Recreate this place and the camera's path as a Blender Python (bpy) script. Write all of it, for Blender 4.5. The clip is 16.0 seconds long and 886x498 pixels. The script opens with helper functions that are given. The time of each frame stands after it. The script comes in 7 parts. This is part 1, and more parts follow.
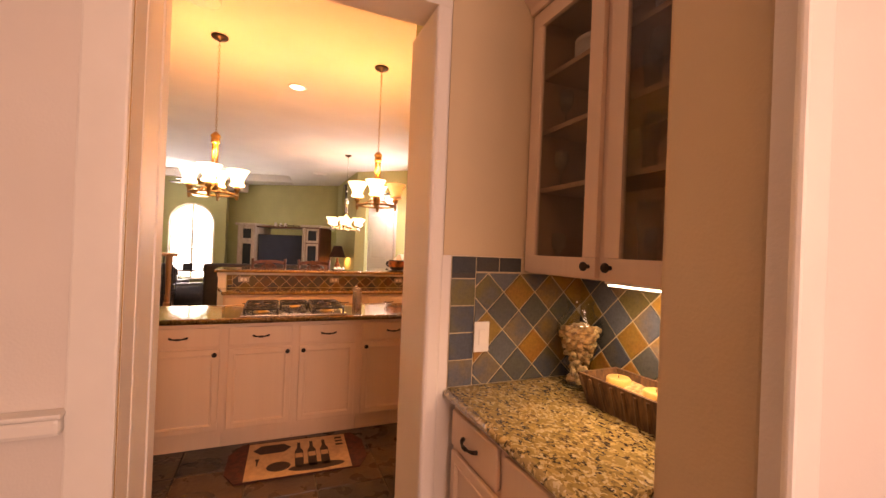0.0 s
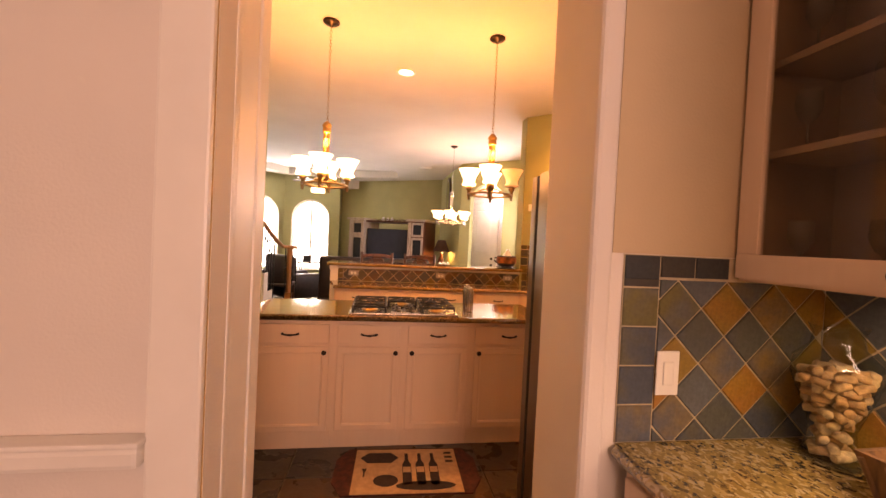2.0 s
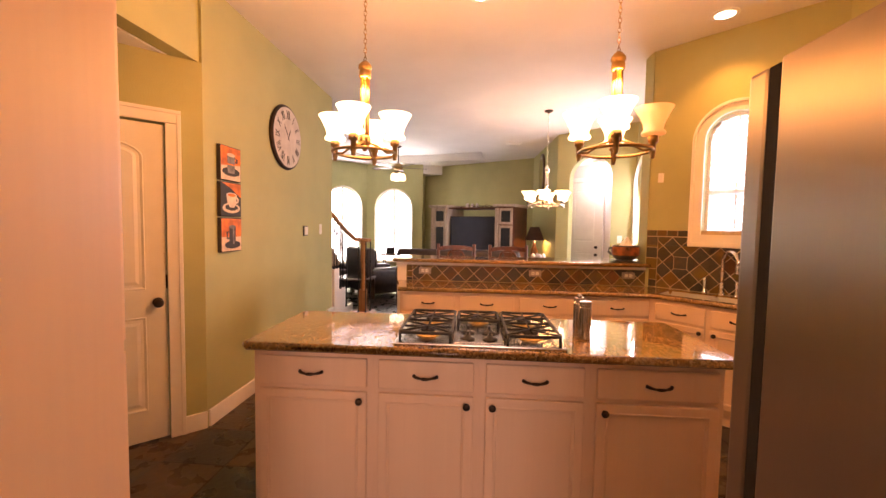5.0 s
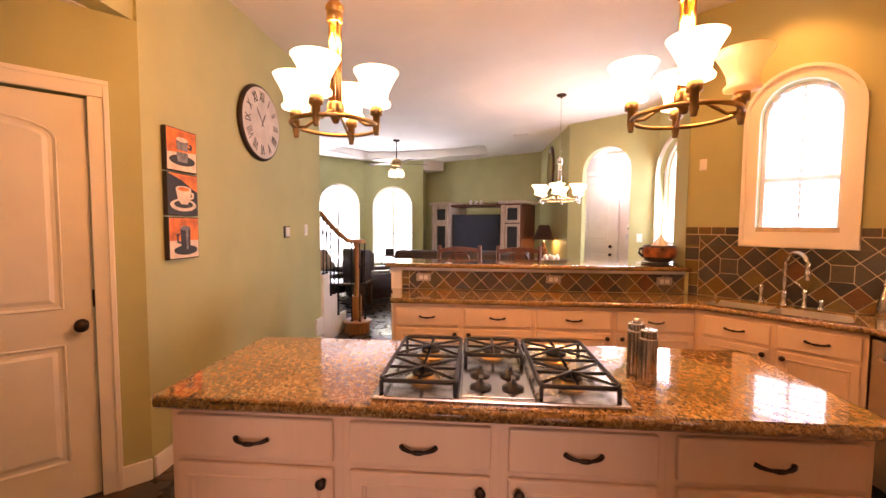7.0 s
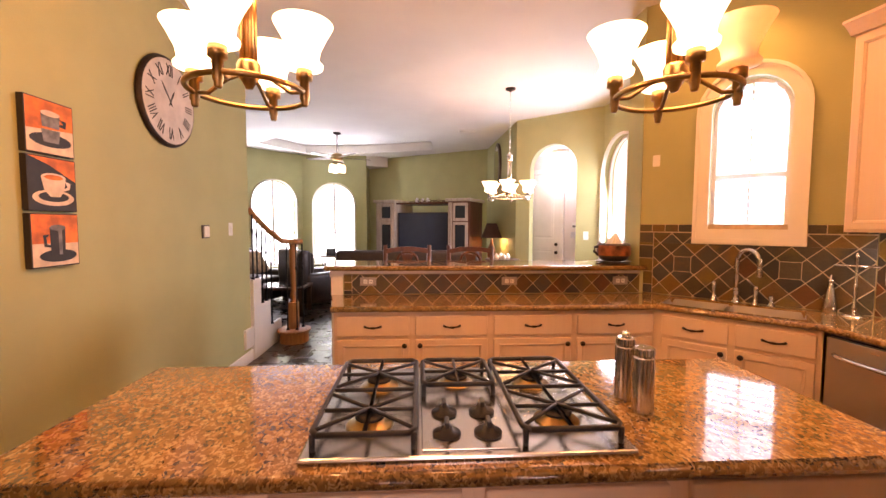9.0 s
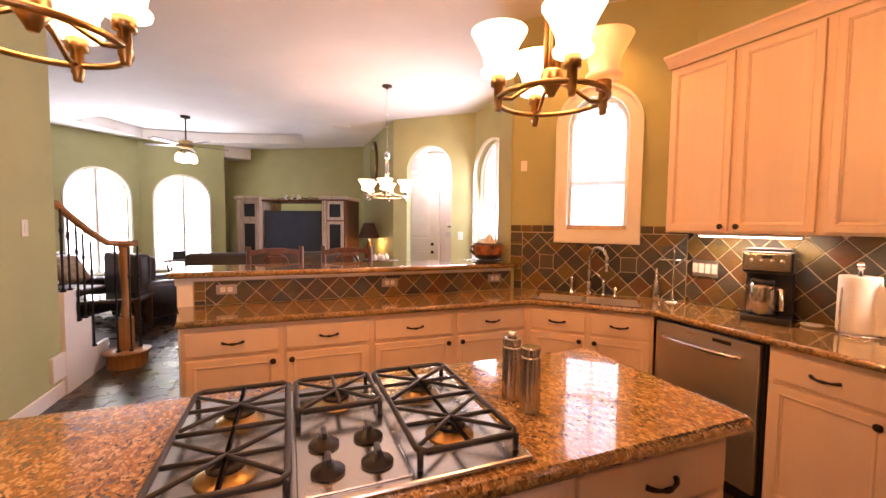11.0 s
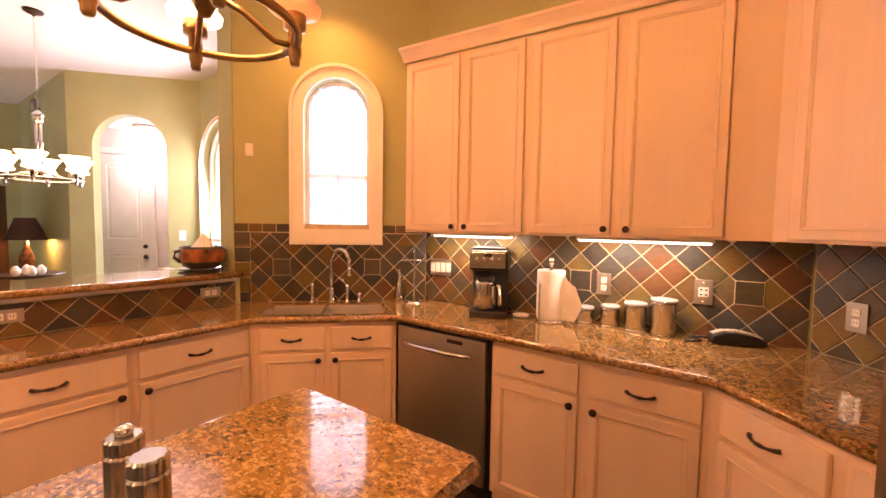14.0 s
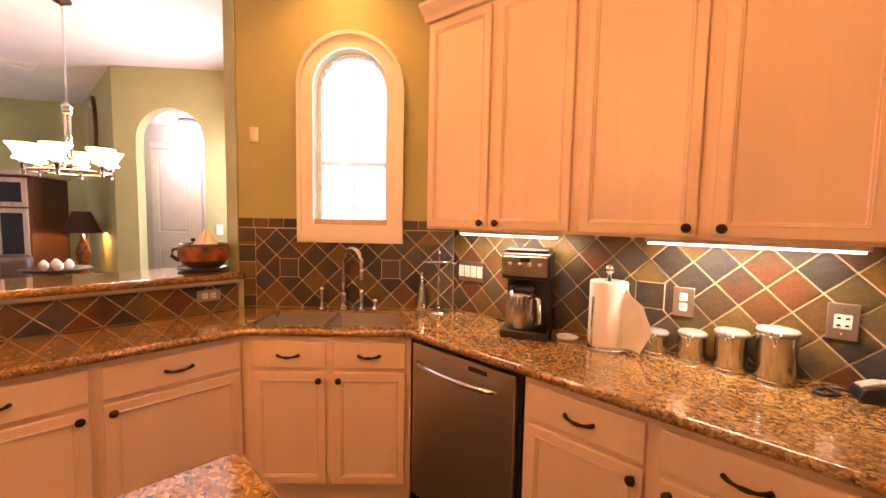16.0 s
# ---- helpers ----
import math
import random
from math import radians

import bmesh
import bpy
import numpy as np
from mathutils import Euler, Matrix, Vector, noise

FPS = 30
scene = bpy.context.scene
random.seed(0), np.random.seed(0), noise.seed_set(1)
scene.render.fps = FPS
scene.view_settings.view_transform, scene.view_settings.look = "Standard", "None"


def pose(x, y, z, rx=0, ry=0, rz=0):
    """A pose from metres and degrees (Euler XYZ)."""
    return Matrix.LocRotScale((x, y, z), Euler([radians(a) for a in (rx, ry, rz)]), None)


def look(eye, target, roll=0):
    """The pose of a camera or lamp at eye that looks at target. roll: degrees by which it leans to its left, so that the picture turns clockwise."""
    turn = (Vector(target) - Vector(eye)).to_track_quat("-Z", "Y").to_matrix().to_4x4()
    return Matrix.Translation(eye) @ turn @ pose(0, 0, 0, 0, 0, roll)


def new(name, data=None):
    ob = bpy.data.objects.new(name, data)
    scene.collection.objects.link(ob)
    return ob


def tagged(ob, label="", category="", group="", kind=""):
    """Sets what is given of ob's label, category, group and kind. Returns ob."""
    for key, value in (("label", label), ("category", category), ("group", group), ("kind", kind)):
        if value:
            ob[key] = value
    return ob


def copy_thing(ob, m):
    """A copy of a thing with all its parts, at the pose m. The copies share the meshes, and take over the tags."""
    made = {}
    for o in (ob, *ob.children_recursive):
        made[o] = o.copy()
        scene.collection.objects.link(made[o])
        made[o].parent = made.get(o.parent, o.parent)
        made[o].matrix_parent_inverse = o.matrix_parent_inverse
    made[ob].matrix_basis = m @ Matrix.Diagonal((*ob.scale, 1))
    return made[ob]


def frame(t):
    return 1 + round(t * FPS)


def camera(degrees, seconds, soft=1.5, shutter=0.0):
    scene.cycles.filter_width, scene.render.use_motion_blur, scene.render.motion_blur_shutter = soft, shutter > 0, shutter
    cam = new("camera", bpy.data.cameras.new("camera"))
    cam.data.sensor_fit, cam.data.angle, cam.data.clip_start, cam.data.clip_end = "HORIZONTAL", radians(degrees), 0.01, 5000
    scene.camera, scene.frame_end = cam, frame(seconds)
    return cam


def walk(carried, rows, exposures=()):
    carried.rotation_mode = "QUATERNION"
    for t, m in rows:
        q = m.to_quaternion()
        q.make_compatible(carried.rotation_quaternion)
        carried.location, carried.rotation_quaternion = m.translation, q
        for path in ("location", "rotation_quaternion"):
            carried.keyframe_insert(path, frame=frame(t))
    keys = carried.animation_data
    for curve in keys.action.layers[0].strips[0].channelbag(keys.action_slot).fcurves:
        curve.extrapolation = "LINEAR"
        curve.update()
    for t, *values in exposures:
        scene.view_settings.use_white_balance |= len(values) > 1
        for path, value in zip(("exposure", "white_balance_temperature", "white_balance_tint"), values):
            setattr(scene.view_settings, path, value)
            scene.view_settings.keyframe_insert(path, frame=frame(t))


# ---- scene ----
cam = camera(95.9, 16.0)
PATH = [
    (0, (0.1, 0.201, 1.472), (0.878, 2.043, 1.479), 2.3),
    (0.5, (0.089, 0.308, 1.471), (0.761, 2.192, 1.468), 2.4),
    (1, (0.079, 0.422, 1.463), (0.638, 2.342, 1.452), 2.7),
    (1.5, (0.068, 0.514, 1.463), (0.514, 2.464, 1.437), 2.8),
    (2, (0.09, 0.638, 1.463), (0.397, 2.614, 1.423), 2.8),
    (2.5, (0.128, 0.82, 1.461), (0.302, 2.812, 1.407), 2.4),
    (3, (0.131, 0.979, 1.456), (0.198, 2.977, 1.389), 1.9),
    (3.5, (0.123, 1.159, 1.47), (0.118, 3.157, 1.38), 1.6),
    (4, (0.129, 1.324, 1.461), (0.082, 3.321, 1.367), 1.5),
    (4.5, (0.182, 1.494, 1.462), (0.083, 3.489, 1.356), 1.3),
    (5, (0.232, 1.68, 1.461), (0.087, 3.671, 1.348), 1.0),
    (7.5, (0.189, 2.359, 1.456), (0.036, 4.35, 1.338), 0.3),
    (8, (0.179, 2.448, 1.456), (0.074, 4.441, 1.335), 0.2),
    (8.5, (0.157, 2.511, 1.453), (0.154, 4.507, 1.332), 0.2),
    (11, (0.154, 2.68, 1.449), (0.872, 4.543, 1.332), 0.6),
    (11.5, (0.191, 2.704, 1.442), (1.074, 4.495, 1.331), 0.6),
    (12, (0.278, 2.739, 1.445), (1.321, 4.441, 1.336), 0.5),
    (12.5, (0.361, 2.775, 1.464), (1.569, 4.365, 1.35), 0.6),
    (13, (0.435, 2.81, 1.477), (1.802, 4.265, 1.36), 0.6),
    (13.5, (0.5, 2.845, 1.472), (2.001, 4.162, 1.358), 0.7),
    (14, (0.569, 2.919, 1.465), (2.179, 4.1, 1.348), 0.9),
    (14.5, (0.66, 2.99, 1.459), (2.321, 4.098, 1.34), 1.1),
    (15, (0.755, 3.049, 1.459), (2.412, 4.162, 1.333), 1.4),
    (15.5, (0.873, 3.064, 1.464), (2.451, 4.285, 1.33), 1.4),
    (16, (1.031, 3.084, 1.476), (2.462, 4.474, 1.325), 1.1),
]
walk(cam, [(t, look(eye, target, roll)) for t, eye, target, roll in PATH], [(0, 0.04, 9500, 44), (3, 0.0, 9300, 44), (5.5, 0.1, 8000, 43), (8, 0.08, 7400, 41), (11, 0.08, 7300, 42), (13, 0.13, 7500, 45), (16, 0.12, 7600, 45)])

# world and sun
world = bpy.data.worlds.new("world")
scene.world = world
world.use_nodes = True
wn = world.node_tree.nodes
sky = wn.new("ShaderNodeTexSky")
sky.sky_type = "NISHITA"
sky.sun_disc = False
sky.sun_elevation = radians(48)
sky.sun_rotation = radians(200)
world.node_tree.links.new(sky.outputs[0], wn["Background"].inputs[0])
wn["Background"].inputs[1].default_value = 0.12
sun = new("sun", bpy.data.lights.new("sun", "SUN"))
sun.data.energy, sun.data.angle, sun.data.color = 2.5, radians(0.5), (1, 0.95, 0.88)
sun.matrix_world = look((0, 0, 0), (0.35, 0.75, -0.85))

WARM = (1.0, 0.47, 0.14)
SOFTWARM = (1.0, 0.74, 0.5)
DAY = (0.72, 0.87, 1.0)


def lamp(name, kind, m, energy, color, size=0.1, size_y=None, spot=None):
    ob = new(name, bpy.data.lights.new(name, kind))
    d = ob.data
    d.energy, d.color = energy, color
    if kind == "AREA":
        d.shape, d.size, d.size_y = "RECTANGLE", size, size_y or size
    else:
        d.shadow_soft_size = size
    if kind == "SPOT":
        d.spot_size, d.spot_blend = spot or radians(110), 0.6
    ob.matrix_world = m
    return ob


CEIL = 3.10
CHANDELIERS = ((-0.36, 3.835), (0.934, 3.765))
DINING_CHANDELIER = (1.26, 7.45)
RECESSED = ((0.257, 4.61), (2.10, 4.94))
for cx, cy in CHANDELIERS:
    lamp("chandelier_bulbs", "POINT", pose(cx, cy, 2.2), 62, WARM, 0.1)
lamp("dining_chandelier_bulbs", "POINT", pose(*DINING_CHANDELIER, 2.0), 30, WARM, 0.12)
for cx, cy in RECESSED:
    lamp("recessed_bulb", "SPOT", pose(cx, cy, CEIL - 0.03), 40, WARM, 0.05)
# daylight in the window openings
lamp("kitchen_window_daylight", "AREA", look((2.50, 5.276, 1.95), (1.66, 4.436, 1.75)), 11, DAY, 0.6, 1.1)
lamp("living_window_daylight", "AREA", look((-1.9, 12.95, 2.9), (-1.6, 9.6, 0.9)), 560, DAY, 1.1, 0.6)
lamp("living_window_daylight", "AREA", look((-3.45, 12.23, 2.9), (-1.4, 9.8, 0.9)), 560, DAY, 1.1, 0.6)
lamp("living_ground_daylight", "AREA", look((-1.9, 12.95, 0.2), (-1.7, 10.0, 2.7)), 230, DAY, 1.1, 0.5)
lamp("living_ground_daylight", "AREA", look((-3.45, 12.23, 0.2), (-1.6, 10.2, 2.7)), 230, DAY, 1.1, 0.5)
lamp("nook_window_daylight", "AREA", look((2.85, 7.54, 1.6), (0, 7.4, 1.1)), 135, DAY, 0.8, 1.6)
lamp("entry_ceiling_bulb", "POINT", pose(2.588, 9.40, 2.4), 27, (0.8, 0.86, 1.0), 0.12)
# unseen warm fill lamp added in the front room, and daylight from an unseen window
lamp("front_room_fill", "POINT", pose(0.2, -1.1, 2.45), 23, (1, 0.6, 0.34), 0.2)
lamp("front_room_window_daylight", "AREA", look((0.7, -2.1, 1.5), (0.0, 1.6, 1.15)), 63, (1, 0.87, 0.83), 1.2, 1.6)

# materials
def material(name, color, rough=0.5, metal=0.0, vary=0.08, scale=6.0, bump=0.0, bump_scale=60.0, emit=0.0, emit_color=None, spread=None):
    """A principled surface with two scales of variation. spread: colours picked piece by piece."""
    m = bpy.data.materials.new(name)
    m.use_nodes = True
    nt = m.node_tree
    n, l = nt.nodes, nt.links
    b = n["Principled BSDF"]
    tc = n.new("ShaderNodeTexCoord")
    big = n.new("ShaderNodeTexNoise")
    big.inputs["Scale"].default_value, big.inputs["Detail"].default_value = scale, 6
    l.new(tc.outputs["Object"], big.inputs["Vector"])
    ramp = n.new("ShaderNodeValToRGB")
    c0 = [max(0, c * (1 - vary)) for c in color]
    c1 = [min(1, c * (1 + vary)) for c in color]
    ramp.color_ramp.elements[0].color, ramp.color_ramp.elements[1].color = (*c0, 1), (*c1, 1)
    ramp.color_ramp.elements[0].position, ramp.color_ramp.elements[1].position = 0.35, 0.65
    l.new(big.outputs[0], ramp.inputs[0])
    l.new(ramp.outputs[0], b.inputs["Base Color"])
    rr = n.new("ShaderNodeMapRange")
    rr.inputs["To Min"].default_value, rr.inputs["To Max"].default_value = max(0, rough - 0.07), min(1, rough + 0.07)
    l.new(big.outputs[0], rr.inputs[0])
    l.new(rr.outputs[0], b.inputs["Roughness"])
    b.inputs["Metallic"].default_value = metal
    if bump:
        fine = n.new("ShaderNodeTexNoise")
        fine.inputs["Scale"].default_value, fine.inputs["Detail"].default_value = bump_scale, 8
        l.new(tc.outputs["Object"], fine.inputs["Vector"])
        bp = n.new("ShaderNodeBump")
        bp.inputs["Strength"].default_value, bp.inputs["Distance"].default_value = bump, 0.01
        l.new(fine.outputs[0], bp.inputs["Height"])
        l.new(bp.outputs[0], b.inputs["Normal"])
    if emit:
        b.inputs["Emission Color"].default_value = (*(emit_color or color), 1)
        b.inputs["Emission Strength"].default_value = emit
    return m


def slate(name, tones, rough=0.5, scale=7.0, bump=0.5):
    """Cleft slate: each piece takes its own tones, with blotches of a second one."""
    m = material(name, (0.2, 0.2, 0.2), rough, bump=bump, bump_scale=28)
    nt = m.node_tree
    n, l = nt.nodes, nt.links
    n["Principled BSDF"].inputs["Specular IOR Level"].default_value = 0.35
    info, tc = n.new("ShaderNodeObjectInfo"), n.new("ShaderNodeTexCoord")
    geo = n.new("ShaderNodeNewGeometry")

    def pick(shift):
        add = n.new("ShaderNodeMath")
        add.operation = "ADD"
        add.inputs[1].default_value = shift
        l.new(info.outputs["Random"], add.inputs[0])
        add2 = n.new("ShaderNodeMath")
        add2.operation = "ADD"
        l.new(add.outputs[0], add2.inputs[0])
        l.new(geo.outputs["Random Per Island"], add2.inputs[1])
        fr = n.new("ShaderNodeMath")
        fr.operation = "FRACT"
        l.new(add2.outputs[0], fr.inputs[0])
        r = n.new("ShaderNodeValToRGB")
        r.color_ramp.interpolation = "CONSTANT"
        while len(r.color_ramp.elements) < len(tones):
            r.color_ramp.elements.new(0.5)
        for i, t in enumerate(tones):
            r.color_ramp.elements[i].position, r.color_ramp.elements[i].color = i / len(tones), (*t, 1)
        l.new(fr.outputs[0], r.inputs[0])
        return r
    a, b2 = pick(0.0), pick(0.37)
    blot = n.new("ShaderNodeTexNoise")
    blot.noise_dimensions = "4D"
    blot.inputs["Scale"].default_value, blot.inputs["Detail"].default_value = scale, 7
    l.new(tc.outputs["Object"], blot.inputs["Vector"])
    mul = n.new("ShaderNodeMath")
    mul.operation, mul.inputs[1].default_value = "MULTIPLY", 40
    l.new(info.outputs["Random"], mul.inputs[0])
    l.new(mul.outputs[0], blot.inputs["W"])
    cut = n.new("ShaderNodeMapRange")
    cut.inputs["From Min"].default_value, cut.inputs["From Max"].default_value = 0.45, 0.7
    l.new(blot.outputs[0], cut.inputs[0])
    mix = n.new("ShaderNodeMix")
    mix.data_type = "RGBA"
    l.new(cut.outputs[0], mix.inputs["Factor"])
    l.new(a.outputs[0], mix.inputs[6])
    l.new(b2.outputs[0], mix.inputs[7])
    fine = n.new("ShaderNodeTexNoise")
    fine.inputs["Scale"].default_value, fine.inputs["Detail"].default_value = 90, 4
    l.new(tc.outputs["Object"], fine.inputs["Vector"])
    mr = n.new("ShaderNodeMapRange")
    mr.inputs["To Min"].default_value, mr.inputs["To Max"].default_value = 0.6, 1.4
    l.new(fine.outputs[0], mr.inputs[0])
    m2 = n.new("ShaderNodeMix")
    m2.data_type, m2.blend_type = "RGBA", "MULTIPLY"
    m2.inputs["Factor"].default_value = 1
    l.new(mix.outputs[2], m2.inputs[6])
    l.new(mr.outputs[0], m2.inputs[7])
    l.new(m2.outputs[2], n["Principled BSDF"].inputs["Base Color"])
    return m


def granite(name, dark, mid, light, scale=70, rough=0.12):
    m = bpy.data.materials.new(name)
    m.use_nodes = True
    n, l = m.node_tree.nodes, m.node_tree.links
    b, tc = n["Principled BSDF"], n.new("ShaderNodeTexCoord")
    mp = n.new("ShaderNodeMapping")
    mp.inputs["Rotation"].default_value, mp.inputs["Scale"].default_value = (0, 0, 0.6), (1, 0.72, 1)
    l.new(tc.outputs["Object"], mp.inputs["Vector"])
    warp = n.new("ShaderNodeTexNoise")
    warp.inputs["Scale"].default_value, warp.inputs["Detail"].default_value = scale * 0.4, 5
    l.new(mp.outputs[0], warp.inputs["Vector"])
    mixv = n.new("ShaderNodeMix")
    mixv.data_type, mixv.blend_type = "RGBA", "LINEAR_LIGHT"
    mixv.inputs["Factor"].default_value = 0.018
    l.new(mp.outputs[0], mixv.inputs[6])
    l.new(warp.outputs["Color"], mixv.inputs[7])
    vor = n.new("ShaderNodeTexVoronoi")
    vor.inputs["Scale"].default_value = scale
    l.new(mixv.outputs[2], vor.inputs["Vector"])
    sep = n.new("ShaderNodeSeparateColor")
    l.new(vor.outputs["Color"], sep.inputs[0])
    cloud = n.new("ShaderNodeTexNoise")
    cloud.inputs["Scale"].default_value, cloud.inputs["Detail"].default_value = 5, 5
    l.new(tc.outputs["Object"], cloud.inputs["Vector"])
    add = n.new("ShaderNodeMath")
    add.operation = "MULTIPLY_ADD"
    add.inputs[1].default_value, add.inputs[2].default_value = 0.7, -0.35
    l.new(cloud.outputs[0], add.inputs[0])
    tot = n.new("ShaderNodeMath")
    tot.operation = "ADD"
    l.new(sep.outputs[0], tot.inputs[0])
    l.new(add.outputs[0], tot.inputs[1])
    ramp = n.new("ShaderNodeValToRGB")
    e = ramp.color_ramp.elements
    e[0].position, e[0].color = 0.05, (*dark, 1)
    e[1].position, e[1].color = 0.95, (*light, 1)
    for p, c in ((0.25, mid), (0.6, mid), (0.72, [v * 1.5 for v in mid])):
        k = e.new(p)
        k.color = (*c, 1)
    l.new(tot.outputs[0], ramp.inputs[0])
    l.new(ramp.outputs[0], b.inputs["Base Color"])
    b.inputs["Roughness"].default_value = rough
    b.inputs["Coat Weight"].default_value, b.inputs["Coat Roughness"].default_value = 0.8, 0.03
    return m


def wood(name, dark, light, scale=3.0, rough=0.35):
    m = bpy.data.materials.new(name)
    m.use_nodes = True
    n, l = m.node_tree.nodes, m.node_tree.links
    b, tc, mp = n["Principled BSDF"], n.new("ShaderNodeTexCoord"), n.new("ShaderNodeMapping")
    mp.inputs["Scale"].default_value = (9, 9, 1.2)
    l.new(tc.outputs["Object"], mp.inputs["Vector"])
    no = n.new("ShaderNodeTexNoise")
    no.inputs["Scale"].default_value, no.inputs["Detail"].default_value, no.inputs["Distortion"].default_value = scale, 8, 0.6
    l.new(mp.outputs[0], no.inputs["Vector"])
    r = n.new("ShaderNodeValToRGB")
    r.color_ramp.elements[0].position, r.color_ramp.elements[1].position = 0.3, 0.7
    r.color_ramp.elements[0].color, r.color_ramp.elements[1].color = (*dark, 1), (*light, 1)
    l.new(no.outputs[0], r.inputs[0])
    l.new(r.outputs[0], b.inputs["Base Color"])
    b.inputs["Roughness"].default_value = rough
    return m


def pickled(name, dark, light):
    """Whitewashed maple: faint upright grain under a satin coat."""
    m = bpy.data.materials.new(name)
    m.use_nodes = True
    n, l = m.node_tree.nodes, m.node_tree.links
    b, tc = n["Principled BSDF"], n.new("ShaderNodeTexCoord")
    total = None
    for size, stretch, weight in ((9.0, 0.07, 0.6), (60.0, 0.03, 0.4)):
        mp, no, mu = n.new("ShaderNodeMapping"), n.new("ShaderNodeTexNoise"), n.new("ShaderNodeMath")
        mp.inputs["Scale"].default_value = (1, 1, stretch)
        no.inputs["Scale"].default_value, no.inputs["Detail"].default_value = size, 5
        mu.operation, mu.inputs[1].default_value = "MULTIPLY", weight
        l.new(tc.outputs["Object"], mp.inputs["Vector"])
        l.new(mp.outputs[0], no.inputs["Vector"])
        l.new(no.outputs[0], mu.inputs[0])
        if total:
            ad = n.new("ShaderNodeMath")
            ad.operation = "ADD"
            l.new(total, ad.inputs[0])
            l.new(mu.outputs[0], ad.inputs[1])
            total = ad.outputs[0]
        else:
            total = mu.outputs[0]
    ramp = n.new("ShaderNodeValToRGB")
    e = ramp.color_ramp.elements
    e[0].position, e[0].color = 0.3, (*dark, 1)
    e[1].position, e[1].color = 0.62, (*light, 1)
    l.new(total, ramp.inputs[0])
    l.new(ramp.outputs[0], b.inputs["Base Color"])
    bp = n.new("ShaderNodeBump")
    bp.inputs["Strength"].default_value, bp.inputs["Distance"].default_value = 0.08, 0.004
    l.new(total, bp.inputs["Height"])
    l.new(bp.outputs[0], b.inputs["Normal"])
    b.inputs["Roughness"].default_value = 0.38
    return m


def brushed(name, color, rough=0.3, along=(1, 1, 60)):
    m = bpy.data.materials.new(name)
    m.use_nodes = True
    n, l = m.node_tree.nodes, m.node_tree.links
    b, tc, mp = n["Principled BSDF"], n.new("ShaderNodeTexCoord"), n.new("ShaderNodeMapping")
    mp.inputs["Scale"].default_value = along
    l.new(tc.outputs["Object"], mp.inputs["Vector"])
    no = n.new("ShaderNodeTexNoise")
    no.inputs["Scale"].default_value, no.inputs["Detail"].default_value = 8, 6
    l.new(mp.outputs[0], no.inputs["Vector"])
    mr = n.new("ShaderNodeMapRange")
    mr.inputs["To Min"].default_value, mr.inputs["To Max"].default_value = rough - 0.08, rough + 0.1
    l.new(no.outputs[0], mr.inputs[0])
    l.new(mr.outputs[0], b.inputs["Roughness"])
    b.inputs["Base Color"].default_value = (*color, 1)
    b.inputs["Metallic"].default_value = 1
    return m


def glass(name, color=(1, 1, 1), rough=0.0, clear=0.93, edge=0.6, base=0.025):
    """Thin glass: part clear, part mirror."""
    m = bpy.data.materials.new(name)
    m.use_nodes = True
    n, l = m.node_tree.nodes, m.node_tree.links
    for x in list(n):
        if x.type != "OUTPUT_MATERIAL":
            n.remove(x)
    tr, gl, mx, lw = n.new("ShaderNodeBsdfTransparent"), n.new("ShaderNodeBsdfGlossy"), n.new("ShaderNodeMixShader"), n.new("ShaderNodeLayerWeight")
    tr.inputs[0].default_value = (*[c * clear for c in color], 1)
    gl.inputs["Roughness"].default_value = rough
    lw.inputs[0].default_value = 0.5
    pw, ma = n.new("ShaderNodeMath"), n.new("ShaderNodeMath")
    pw.operation, pw.inputs[1].default_value = "POWER", 4.0
    ma.operation, ma.inputs[1].default_value, ma.inputs[2].default_value = "MULTIPLY_ADD", edge, base
    l.new(lw.outputs["Facing"], pw.inputs[0])
    l.new(pw.outputs[0], ma.inputs[0])
    l.new(ma.outputs[0], mx.inputs[0])
    l.new(tr.outputs[0], mx.inputs[1])
    l.new(gl.outputs[0], mx.inputs[2])
    l.new(mx.outputs[0], n["Material Output"].inputs[0])
    return m


def glow(name, color, strength):
    m = bpy.data.materials.new(name)
    m.use_nodes = True
    b = m.node_tree.nodes["Principled BSDF"]
    b.inputs["Base Color"].default_value = (*color, 1)
    b.inputs["Roughness"].default_value = 0.4
    b.inputs["Emission Color"].default_value = (*color, 1)
    b.inputs["Emission Strength"].default_value = strength
    return m


M_GREEN = material("green_wall_paint", (0.40, 0.40, 0.19), 0.7, vary=0.05, scale=2.5, bump=0.12, bump_scale=120)
M_PALE = material("pale_wall_paint", (0.72, 0.66, 0.60), 0.7, vary=0.03, scale=2, bump=0.1, bump_scale=120)
# pale wall turned tan: the bar niche's shade put into the colour
M_TANWALL = material("shaded_wall_tan", (0.55, 0.42, 0.27), 0.7, vary=0.04, scale=2, bump=0.1, bump_scale=120)
M_CEIL = material("ceiling_paint", (0.74, 0.72, 0.68), 0.85, vary=0.03, scale=2, bump=0.15, bump_scale=90)
M_TRIM = material("white_trim_paint", (0.8, 0.76, 0.7), 0.35, vary=0.03, scale=5)
M_CAB = pickled("pickled_cabinet_wood", (0.755, 0.56, 0.41), (0.79, 0.6, 0.446))
# cabinet wood darkened to carry the shade behind the glass doors
M_CABIN = material("shaded_cabinet_inside", (0.40, 0.26, 0.16), 0.6, vary=0.1, scale=6)
